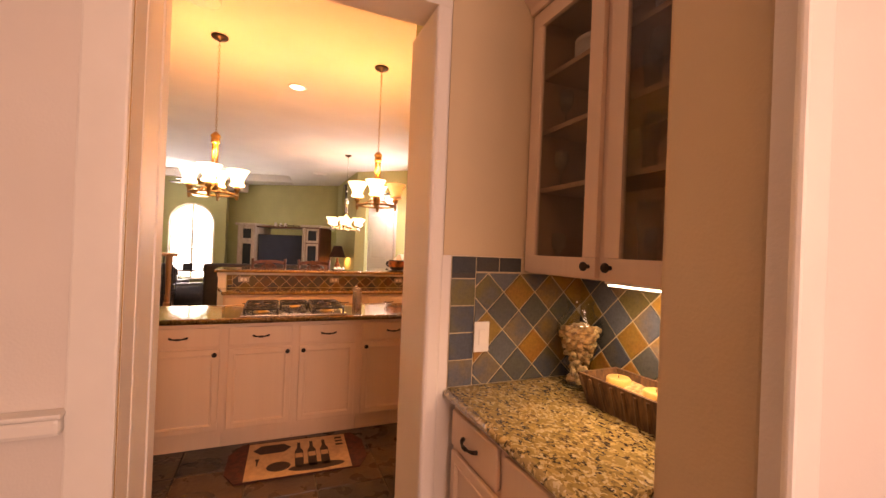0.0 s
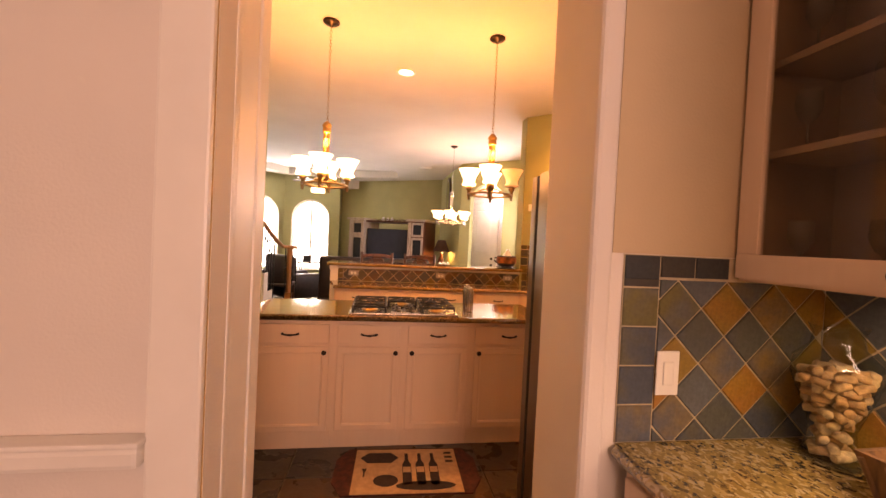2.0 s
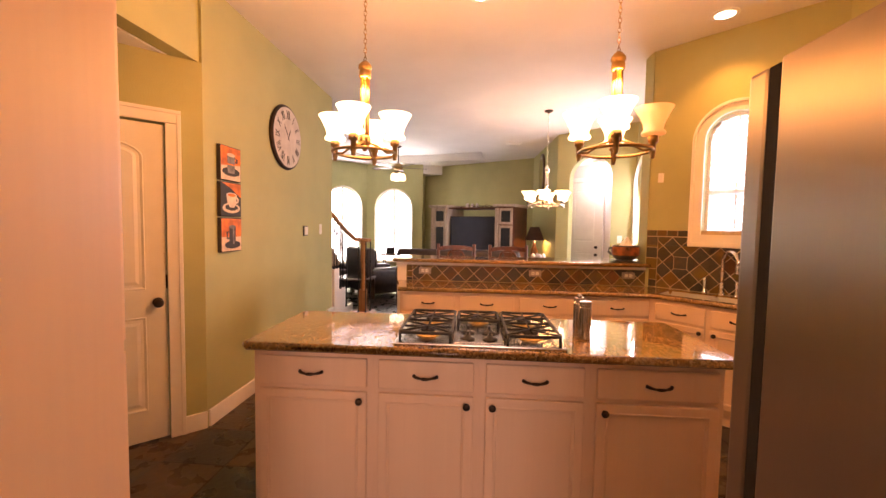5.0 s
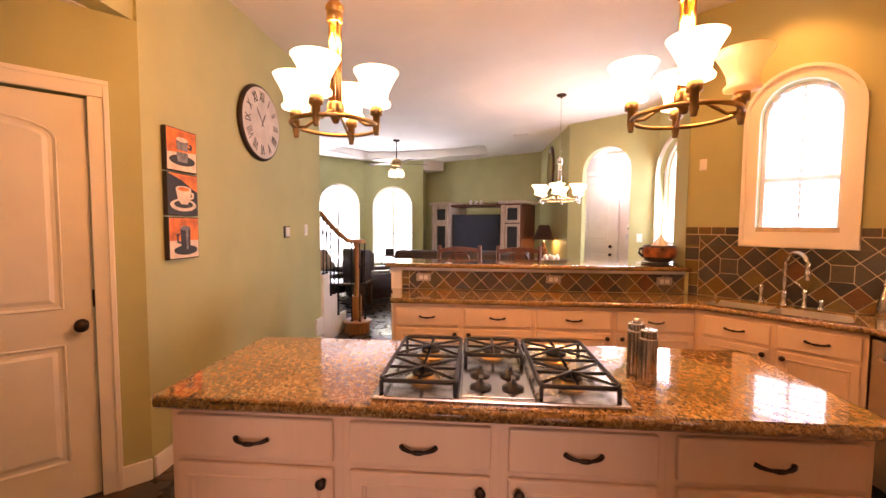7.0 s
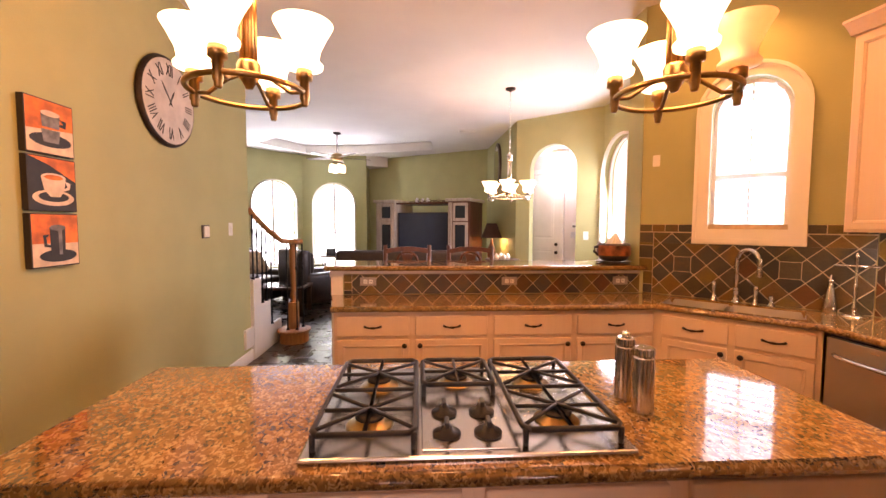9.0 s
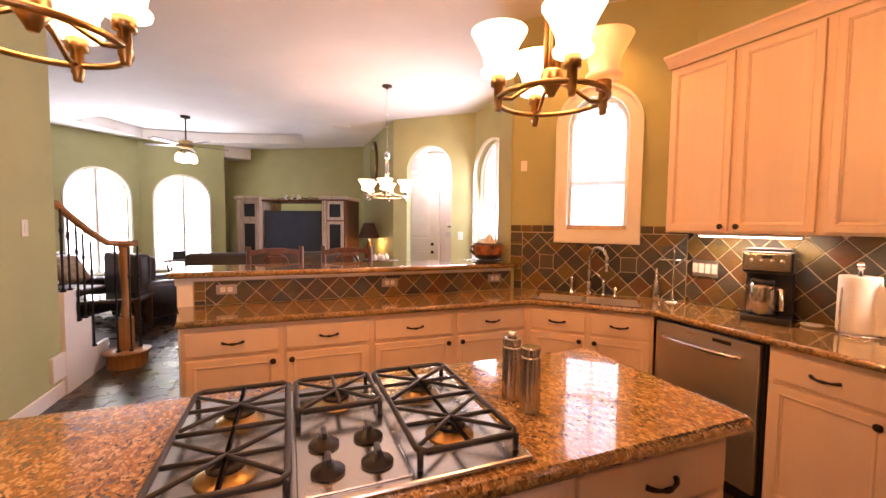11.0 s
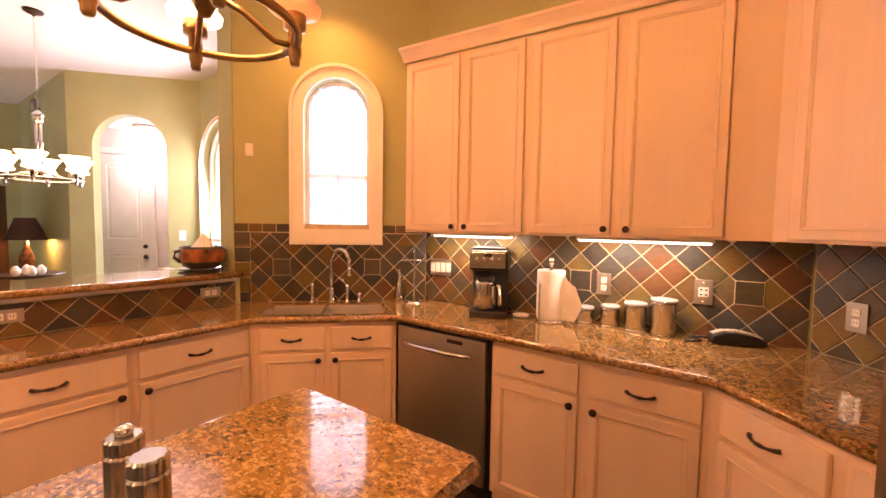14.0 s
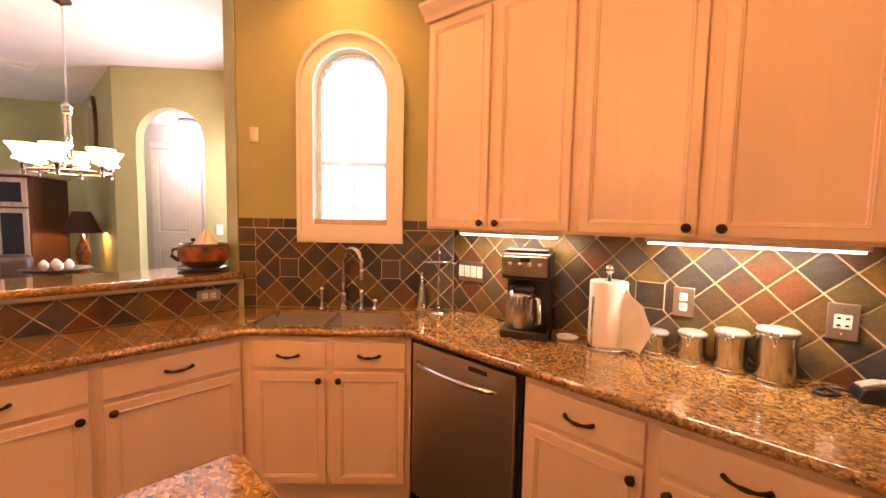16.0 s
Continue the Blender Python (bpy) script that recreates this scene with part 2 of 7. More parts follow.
M_GRANITE = granite("gold_brown_granite", (0.085, 0.045, 0.017), (0.235, 0.132, 0.043), (0.44, 0.295, 0.13), 140, 0.09)
M_GRANITE2 = granite("green_gold_granite", (0.06, 0.045, 0.02), (0.30, 0.21, 0.075), (0.52, 0.42, 0.24), 120)
M_TILE = slate("slate_wall_tile", [(0.05, 0.047, 0.042), (0.15, 0.085, 0.022), (0.035, 0.034, 0.03), (0.12, 0.05, 0.02), (0.075, 0.062, 0.04), (0.16, 0.11, 0.03), (0.055, 0.042, 0.024), (0.10, 0.058, 0.024), (0.058, 0.058, 0.055), (0.085, 0.07, 0.03)], 0.42)
M_TILE2 = slate("slate_bar_tile", [(0.085, 0.10, 0.12), (0.30, 0.17, 0.03), (0.06, 0.072, 0.09), (0.24, 0.15, 0.03), (0.10, 0.115, 0.13), (0.13, 0.11, 0.04), (0.30, 0.14, 0.03), (0.08, 0.085, 0.07)], 0.5)
M_TILE_TOP = slate("dark_border_tile", [(0.03, 0.034, 0.036), (0.04, 0.042, 0.04), (0.05, 0.04, 0.03)], 0.5)
M_GROUT = material("tan_grout", (0.52, 0.42, 0.28), 0.85, vary=0.12, scale=30, bump=0.2, bump_scale=200)
M_FLOOR = slate("slate_floor_tile", [(0.035, 0.032, 0.03), (0.06, 0.04, 0.025), (0.03, 0.033, 0.032), (0.08, 0.045, 0.022), (0.045, 0.045, 0.04)], 0.28, scale=3.5, bump=0.3)
M_FGROUT = material("dark_floor_grout", (0.09, 0.075, 0.055), 0.8, vary=0.15, scale=20)
M_STEEL = brushed("brushed_steel", (0.5, 0.48, 0.45), 0.22)
M_SINK = brushed("brushed_sink_steel", (0.58, 0.56, 0.53), 0.3)
M_CAN = brushed("spun_steel", (0.5, 0.47, 0.43), 0.17, (1, 1, 90))
# turned strokes run round the body, so reflections stretch upright
spin = M_CAN.node_tree.nodes.new("ShaderNodeTangent")
spin.direction_type, spin.axis = "RADIAL", "Z"
M_CAN.node_tree.links.new(spin.outputs[0], M_CAN.node_tree.nodes["Principled BSDF"].inputs["Tangent"])
M_CAN.node_tree.nodes["Principled BSDF"].inputs["Anisotropic"].default_value = 0.8
M_CAN.node_tree.nodes["Principled BSDF"].inputs["Anisotropic Rotation"].default_value = 0.25
M_STEEL_D = brushed("brushed_steel_dishwasher", (0.56, 0.52, 0.47), 0.34, (1, 1, 70))
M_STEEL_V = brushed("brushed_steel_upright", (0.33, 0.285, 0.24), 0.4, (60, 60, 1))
# upright brush strokes spread the highlights sideways
grain = M_STEEL_V.node_tree.nodes.new("ShaderNodeTangent")
grain.direction_type, grain.axis = "RADIAL", "Z"
M_STEEL_V.node_tree.links.new(grain.outputs[0], M_STEEL_V.node_tree.nodes["Principled BSDF"].inputs["Tangent"])
M_STEEL_V.node_tree.nodes["Principled BSDF"].inputs["Anisotropic"].default_value = 0.85
M_CHROME = material("chrome", (0.75, 0.74, 0.72), 0.12, 1.0, vary=0.03)
M_BRONZE = material("dark_bronze", (0.045, 0.03, 0.022), 0.4, 0.8, vary=0.2, scale=30)
M_BRASS = material("antique_brass", (0.38, 0.25, 0.11), 0.32, 1.0, vary=0.15, scale=20)
M_IRON = material("cast_iron", (0.025, 0.025, 0.027), 0.55, 0.3, vary=0.2, scale=40, bump=0.15, bump_scale=150)
M_BLACK = material("black_plastic", (0.018, 0.018, 0.02), 0.35, vary=0.1)
M_WHITE = material("white_plastic", (0.78, 0.76, 0.7), 0.35, vary=0.02)
M_SILVER = material("silver_plastic", (0.62, 0.6, 0.57), 0.28, 0.3, vary=0.03)
M_PLATE = brushed("brushed_plate_steel", (0.40, 0.36, 0.31), 0.45)
M_RUBBER = material("black_rubber", (0.008, 0.008, 0.008), 0.9, vary=0.1)
M_PAPER = material("white_paper", (0.82, 0.8, 0.77), 0.9, vary=0.03, scale=20, bump=0.15, bump_scale=160)
M_GLASS = glass("clear_glass")
M_VASE = glass("vase_glass", (0.93, 0.97, 0.95), 0.0, 0.93, 0.85, 0.06)
M_OCHRE = material("shaded_reveal_tan", (0.46, 0.28, 0.11), 0.6, vary=0.06, scale=3)
M_DARKGLASS = glass("cabinet_glass", (0.95, 0.93, 0.9), 0.02, 0.95)
M_SHADE = glow("lit_glass_shade", (1.0, 0.80, 0.50), 5.0)
M_SHADE_OFF = material("unlit_glass_shade", (0.93, 0.82, 0.68), 0.3, vary=0.03)
trn, mxs = M_SHADE_OFF.node_tree.nodes.new("ShaderNodeBsdfTranslucent"), M_SHADE_OFF.node_tree.nodes.new("ShaderNodeMixShader")
trn.inputs[0].default_value, mxs.inputs[0].default_value = (0.95, 0.84, 0.7, 1), 0.45
M_SHADE_OFF.node_tree.links.new(M_SHADE_OFF.node_tree.nodes["Principled BSDF"].outputs[0], mxs.inputs[1])
M_SHADE_OFF.node_tree.links.new(trn.outputs[0], mxs.inputs[2])
M_SHADE_OFF.node_tree.links.new(mxs.outputs[0], M_SHADE_OFF.node_tree.nodes["Material Output"].inputs[0])
M_LIT = glow("lit_lens", (1.0, 0.88, 0.68), 9.0)
M_STRIP = glow("lit_tube", (1.0, 0.92, 0.78), 7.0)
M_OUT = glow("bright_outdoors", (0.90, 0.95, 1.0), 1.7)
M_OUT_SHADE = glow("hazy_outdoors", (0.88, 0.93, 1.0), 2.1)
M_SLAT = glow("white_blind_slat", (0.85, 0.85, 0.9), 0.0)
trn, mxs = M_SLAT.node_tree.nodes.new("ShaderNodeBsdfTranslucent"), M_SLAT.node_tree.nodes.new("ShaderNodeMixShader")
trn.inputs[0].default_value, mxs.inputs[0].default_value = (0.92, 0.93, 1.0, 1), 0.75
M_SLAT.node_tree.links.new(M_SLAT.node_tree.nodes["Principled BSDF"].outputs[0], mxs.inputs[1])
M_SLAT.node_tree.links.new(trn.outputs[0], mxs.inputs[2])
M_SLAT.node_tree.links.new(mxs.outputs[0], M_SLAT.node_tree.nodes["Material Output"].inputs[0])
M_OAK = wood("orange_oak", (0.22, 0.09, 0.025), (0.42, 0.19, 0.06))
M_CHERRY = wood("cherry_wood", (0.06, 0.017, 0.008), (0.14, 0.042, 0.018))
M_WASHED = wood("washed_grey_wood", (0.36, 0.29, 0.23), (0.58, 0.5, 0.42))
M_DARKWOOD = wood("dark_wood", (0.035, 0.018, 0.01), (0.09, 0.045, 0.022))
M_LEATHER = material("dark_leather", (0.03, 0.02, 0.016), 0.38, vary=0.2, scale=12, bump=0.2, bump_scale=80)
M_SCREEN = material("television_screen", (0.05, 0.065, 0.1), 0.14, vary=0.05)
M_DOORGLASS = material("mirror_dark_glass", (0.03, 0.035, 0.04), 0.05, vary=0.02)
M_BLACKGLASS = material("dark_glossy_glass", (0.02, 0.024, 0.032), 0.3, vary=0.05)
M_SHADE_FAN = glow("lit_small_shade", (1.0, 0.80, 0.55), 3.0)
M_LID = material("translucent_lid", (0.34, 0.33, 0.32), 0.2, vary=0.05)


# ---- mesh helpers ----
def mesh_of(name, bm, mat, smooth=False):
    me = bpy.data.meshes.new(name)
    bmesh.ops.recalc_face_normals(bm, faces=bm.faces)
    bm.to_mesh(me)
    bm.free()
    if mat:
        me.materials.append(mat)
    if smooth:
        for p in me.polygons:
            p.use_smooth = True
    return me


def part(name, bm, mat, parent, label="", smooth=False):
    ob = new(name, mesh_of(name, bm, mat, smooth))
    ob.parent = parent
    if label:
        ob["label"] = label
    return ob


def thing(name, label, category, m=None, group=""):
    ob = new(name)
    ob.empty_display_size = 0.05
    if m is not None:
        ob.matrix_basis = m
    return tagged(ob, label, category, group)


def structure(name, bm, mat, label="", category="", smooth=False):
    ob = new(name, mesh_of(name, bm, mat, smooth))
    return tagged(ob, label, category, kind="structure")


def box(x0, x1, y0, y1, z0, z1, bevel=0.0, seg=2, bm=None):
    bm = bm or bmesh.new()
    mat = Matrix.Translation(((x0 + x1) / 2, (y0 + y1) / 2, (z0 + z1) / 2)) @ Matrix.Diagonal((x1 - x0, y1 - y0, z1 - z0, 1))
    r = bmesh.ops.create_cube(bm, size=1, matrix=mat)
    if bevel:
        es = list({e for v in r["verts"] for e in v.link_edges})
        bmesh.ops.bevel(bm, geom=es, offset=bevel, segments=seg, affect="EDGES", profile=0.6)
    return bm


def lathe(profile, seg=20, bm=None, at=(0, 0, 0), caps=True):
    """Turn (radius, z) pairs round the upright axis."""
    bm = bm or bmesh.new()
    rings = []
    for r, z in profile:
        rings.append([bm.verts.new((at[0] + r * math.cos(2 * math.pi * i / seg), at[1] + r * math.sin(2 * math.pi * i / seg), at[2] + z)) for i in range(seg)])
    for a, b in zip(rings, rings[1:]):
        for i in range(seg):
            bm.faces.new((a[i], a[(i + 1) % seg], b[(i + 1) % seg], b[i]))
    if caps:
        bm.faces.new(rings[0][::-1])
        bm.faces.new(rings[-1])
    return bm


def tube(points, radius, seg=8, bm=None, radii=None):
    """A round bar along points."""
    bm = bm or bmesh.new()
    pts = [Vector(p) for p in points]
    rings = []
    up = Vector((0, 0, 1))
    for i, p in enumerate(pts):
        d = (pts[min(i + 1, len(pts) - 1)] - pts[max(i - 1, 0)]).normalized()
        ref = up if abs(d.dot(up)) < 0.95 else Vector((1, 0, 0))
        a = d.cross(ref).normalized()
        b = d.cross(a).normalized()
        r = radii[i] if radii else radius
        rings.append([bm.verts.new(p + r * (math.cos(2 * math.pi * k / seg) * a + math.sin(2 * math.pi * k / seg) * b)) for k in range(seg)])
    for a, b in zip(rings, rings[1:]):
        for i in range(seg):
            bm.faces.new((a[i], a[(i + 1) % seg], b[(i + 1) % seg], b[i]))
    bm.faces.new(rings[0][::-1])
    bm.faces.new(rings[-1])
    return bm


def prism(poly, z0, z1, bm=None):
    bm = bm or bmesh.new()
    lo = [bm.verts.new((x, y, z0)) for x, y in poly]
    hi = [bm.verts.new((x, y, z1)) for x, y in poly]
    n = len(poly)
    bm.faces.new(lo[::-1])
    bm.faces.new(hi)
    for i in range(n):
        bm.faces.new((lo[i], lo[(i + 1) % n], hi[(i + 1) % n], hi[i]))
    return bm


def slab(poly, y0, y1, bm=None):
    """An outline in x and z, thick from y0 to y1."""
    bm = bm or bmesh.new()
    a = [bm.verts.new((x, y0, z)) for x, z in poly]
    b = [bm.verts.new((x, y1, z)) for x, z in poly]
    n = len(poly)
    bm.faces.new(a)
    bm.faces.new(b[::-1])
    for i in range(n):
        bm.faces.new((a[i], b[i], b[(i + 1) % n], a[(i + 1) % n]))
    return bm


def shift(bm, m):
    bmesh.ops.transform(bm, matrix=m, verts=bm.verts)
    return bm


def arc(cx, cz, r, a0, a1, n=14, rz=None):
    return [(cx + r * math.cos(radians(a0 + (a1 - a0) * i / n)), cz + (rz or r) * math.sin(radians(a0 + (a1 - a0) * i / n))) for i in range(n + 1)]


def along(p0, p1):
    """The frame of a wall from p0 to p1 seen from its right-hand side: x along it, y into it, z up."""
    d = math.degrees(math.atan2(p1[1] - p0[1], p1[0] - p0[0]))
    return pose(p0[0], p0[1], 0, 0, 0, d), math.hypot(p1[0] - p0[0], p1[1] - p0[1])


def wall(name, p0, p1, z0, z1, mat, thick=0.12, openings=(), label=""):
    """Openings: (s0, s1, bottom, springing, rise); rise 0 is a flat head."""
    m, length = along(p0, p1)
    bm = bmesh.new()
    s = 0.0
    for s0, s1, b, sp, rise in sorted(openings):
        if s0 > s:
            box(s, s0, 0, thick, z0, z1, bm=bm)
        if b > z0:
            box(s0, s1, 0, thick, z0, b, bm=bm)
        if rise:
            n = 20
            xs = [(s0 + s1) / 2 - (s1 - s0) / 2 * math.cos(math.pi * i / n) for i in range(n + 1)]
            zs = [sp + rise * math.sin(math.pi * i / n) for i in range(n + 1)]
            for i in range(n):
                slab([(xs[i], zs[i]), (xs[i + 1], zs[i + 1]), (xs[i + 1], z1), (xs[i], z1)], 0, thick, bm)
        elif sp < z1:
            box(s0, s1, 0, thick, sp, z1, bm=bm)
        s = s1
    if s < length:
        box(s, length, 0, thick, z0, z1, bm=bm)
    bmesh.ops.remove_doubles(bm, verts=bm.verts, dist=0.0004)
    ob = structure(name, bm, mat, label, "wall")
    ob.matrix_basis = m
    return ob


# ---- setting ----
structure("floor", box(-6, 5, -2.3, 14, -0.12, -0.008), M_FGROUT, "dark grout bed under slate floor tiles", "floor")

LOW = 2.54
# kitchen and family room ceiling, with a stepped tray over the family room
TRAY = [(-1.75, 9.75), (0.38, 10.5), (0.48, 11.5), (-1.1, 12.05), (-2.5, 12.2), (-3.1, 11.0)]
bm = bmesh.new()
es = []
for loop in ([(-6, 1.62), (5, 1.62), (5, 14), (-6, 14)], TRAY):
    vs = [bm.verts.new((x, y, CEIL)) for x, y in loop]
    es += [bm.edges.new((vs[i], vs[(i + 1) % len(vs)])) for i in range(len(vs))]
bmesh.ops.triangle_fill(bm, edges=es, use_beauty=True)
geo = bmesh.ops.extrude_face_region(bm, geom=bm.faces[:])
bmesh.ops.translate(bm, vec=(0, 0, 0.18), verts=[g for g in geo["geom"] if isinstance(g, bmesh.types.BMVert)])
box(-6, 5, 1.62, 14, CEIL + 0.19, CEIL + 0.3, bm=bm)
structure("ceiling", bm, M_CEIL, "white painted ceiling with a tray recess", "ceiling")
structure("ceiling_front_room", box(-2.6, 3.2, -2.3, 1.62, 2.75, 2.95), M_CEIL, "white painted ceiling of the front room", "ceiling")
structure("ceiling_hall", box(-4.2, -1.782, 1.9, 4.36, LOW, LOW + 0.3), M_CEIL, "lower white ceiling over the side hall", "ceiling")

# west side: clock wall, diagonal pantry wall, header over the side hall
WX = -1.625
wall("wall_west", (WX, 4.33), (WX, 6.86), 0, CEIL, M_GREEN, label="sage green painted wall with a clock")
P0, P1 = (WX - 1.4, 4.33 - 1.4), (WX, 4.33)
DOOR_S = 1.4 * math.sqrt(2)
wall("wall_pantry", P0, P1, 0, LOW, M_GREEN, openings=[(DOOR_S - 0.955, DOOR_S - 0.215, 0, 2.10, 0)], label="diagonal green wall with a pantry door")
wall("wall_header", (WX - 0.02, 1.9), (WX - 0.02, 4.33), LOW + 0.002, CEIL, M_GREEN, label="green header over the side hall")
wall("wall_hall_end", (-3.0, 1.9), (-3.0, 2.95), 0, LOW, M_GREEN, label="plain green hall wall")
# wall between the front room and the kitchen
OPEN0, OPEN1 = -0.30, 0.655
wall("wall_south", (-3.0, 1.64), (3.1, 1.64), 0, CEIL, M_PALE, 0.17, [(3.0 + OPEN0, 3.0 + OPEN1, 0, 2.42, 0)], "pale wall with a cased opening")
structure("wall_south_kitchen_face", box(OPEN1 + 0.0015, 3.1, 1.834, 1.93, 0, CEIL), M_GREEN, "green kitchen face of the dividing wall", "wall")
structure("wall_south_hall_face", box(-3.0, OPEN0 - 0.03, 1.812, 1.93, 0, CEIL), M_GREEN, "green kitchen face of the dividing wall", "wall")
# front room shell
BAR_E = 1.40
# thin added sheet that darkens the niche wall as if in shade
structure("wall_bar_niche", box(0.7085, BAR_E - 0.002, 1.634, 1.6385, 1.4545, 2.75), M_TANWALL, "wall above the bar backsplash, its shade coloured tan", "wall")
wall("wall_front_west", (-2.5, -2.2), (-2.5, 1.64), 0, 2.75, M_PALE, label="plain pale wall")
wall("wall_front_south", (3.1, -2.2), (-2.5, -2.2), 0, 2.75, M_PALE, label="plain pale wall")
wall("wall_front_east", (3.1, 0.6), (3.1, -2.2), 0, 2.75, M_PALE, label="plain pale wall")
wall("wall_bar", (BAR_E, 1.64), (BAR_E, 0.42), 0, 2.75, M_PALE, label="wall behind the bar counter")
# darker tan stands for the shade on this end
structure("wall_bar_return", box(0.935, 1.05, 0.642, 0.865, 0, 2.75, 0.012), M_TANWALL, "rounded end of the bar niche, its shade coloured tan", "wall")
structure("wall_front_north", box(0.92, 3.1, 0.60, 0.64, 0, 2.75), M_PALE, "plain pale wall", "wall")
structure("corner_casing", box(0.90, 0.985, 0.578, 0.598, 0, 2.75, 0.008), M_TRIM, "white corner casing", "trim")
# kitchen east walls
DIAG0, DIAG1 = (1.88, 5.59), (2.78, 4.69)
EAST1 = (2.98, 2.63)
WIN_S = 0.66
wall("wall_window", DIAG0, DIAG1, 0, CEIL, M_GREEN, 0.16, [(WIN_S - 0.215, WIN_S + 0.215, 1.43, 2.22, 0.215)], "green diagonal wall with an arched window over the sink")
wall("wall_east", DIAG1, EAST1, 0, CEIL, M_GREEN, label="green wall behind cabinets")
wall("wall_southeast", EAST1, (EAST1[0] - 0.79, EAST1[1] - 0.79), 0, CEIL, M_GREEN, label="green diagonal wall behind cabinets")
structure("wall_pier", prism([(1.87, 5.575), (1.885, 5.59), (1.985, 5.69), (1.97, 5.86), (1.87, 5.76)], 0, CEIL), M_GREEN, "narrow green end of the window wall", "wall")
# nook and entry
wall("wall_nook_south", (1.97, 5.86), (2.86, 5.86), 0, CEIL, M_GREEN, label="plain green wall")
wall("wall_nook", (2.72, 8.05), (2.74, 5.86), 0, CEIL, M_GREEN, 0.14, [(0.04, 0.98, 0.75, 2.13, 0.47)], "green wall with an arched window")
A0, A1 = (1.705, 8.92), (2.72, 8.05)
L_A = math.hypot(A1[0] - A0[0], A1[1] - A0[1])
wall("wall_entry", A0, A1, 0, CEIL, M_GREEN, 0.14, [(0.236, 0.97, 0, 2.30, 0.367)], "green wall with an arched opening to the entry")
wall("wall_mirror", (1.64, 11.3), (1.705, 8.92), 0, CEIL, M_GREEN, label="green wall with a dark oval mirror")
wall("wall_media", (-1.12, 13.0), (1.64, 11.3), 0, CEIL, M_GREEN, label="green wall behind the media cabinet")
wall("wall_media_return", (-1.12, 12.42), (-1.12, 13.0), 0, CEIL, M_GREEN, label="short green return wall")
wall("wall_living_window", (-2.64, 12.4), (-1.12, 12.4), 0, CEIL, M_GREEN, 0.14, [(0.25, 1.23, 0.5, 1.93, 0.49)], "green wall with an arched window")
wall("wall_living_bay", (-4.4, 10.65), (-2.64, 12.4), 0, CEIL, M_GREEN, 0.14, [(1.28, 2.3, 0.5, 1.93, 0.51)], "angled green wall with an arched window")
wall("wall_living_west", (-4.4, 5.3), (-4.4, 10.65), 0, CEIL, M_GREEN, label="plain green wall")
structure("wall_stair_end", box(-4.4, WX - 0.12, 5.3, 5.42, 0, CEIL), M_GREEN, "plain green wall beside the stair", "wall")
# sloped soffit where the window wall meets the media wall
structure("soffit", prism([(-1.115, 12.405), (-0.62, 12.60), (-1.115, 12.99)], 2.86, CEIL - 0.001), M_CEIL, "white soffit in the family room corner", "ceiling")
# entry hall behind the arch
ENTRY_M, _ = along(A0, A1)
for nm, b in (("wall_entry_left", (-0.75, -0.63, 0.93, 1.3)), ("wall_entry_right", (1.15, 1.27, 0.14, 1.3)), ("wall_entry_back", (-0.75, 1.27, 1.3, 1.42))):
    ob = structure(nm, box(b[0], b[1], b[2], b[3], 0, CEIL), M_PALE, "white entry wall", "wall")
    ob.matrix_basis = ENTRY_M


# ---- openings: windows and doors ----
def arched_ring(w, z0, sp, rise, fw, n=16):
    """Outer and inner outlines, from the lower left over the arch to the lower right."""
    out = [(-w / 2 - fw, z0 - fw)] + [(x, z) for x, z in arc(0, sp, w / 2 + fw, 180, 0, n, rise + fw)] + [(w / 2 + fw, z0 - fw)]
    inn = [(-w / 2, z0)] + [(x, z) for x, z in arc(0, sp, w / 2, 180, 0, n, rise)] + [(w / 2, z0)]
    return out, inn


def arched_frame(w, z0, sp, rise, fw, y0, y1, n=16):
    out, inn = arched_ring(w, z0, sp, rise, fw, n)
    bm = bmesh.new()
    k = len(out)
    for i in range(k):
        j = (i + 1) % k
        slab([out[i], out[j], inn[j], inn[i]], y0, y1, bm)
    bmesh.ops.remove_doubles(bm, verts=bm.verts, dist=0.0003)
    return bm


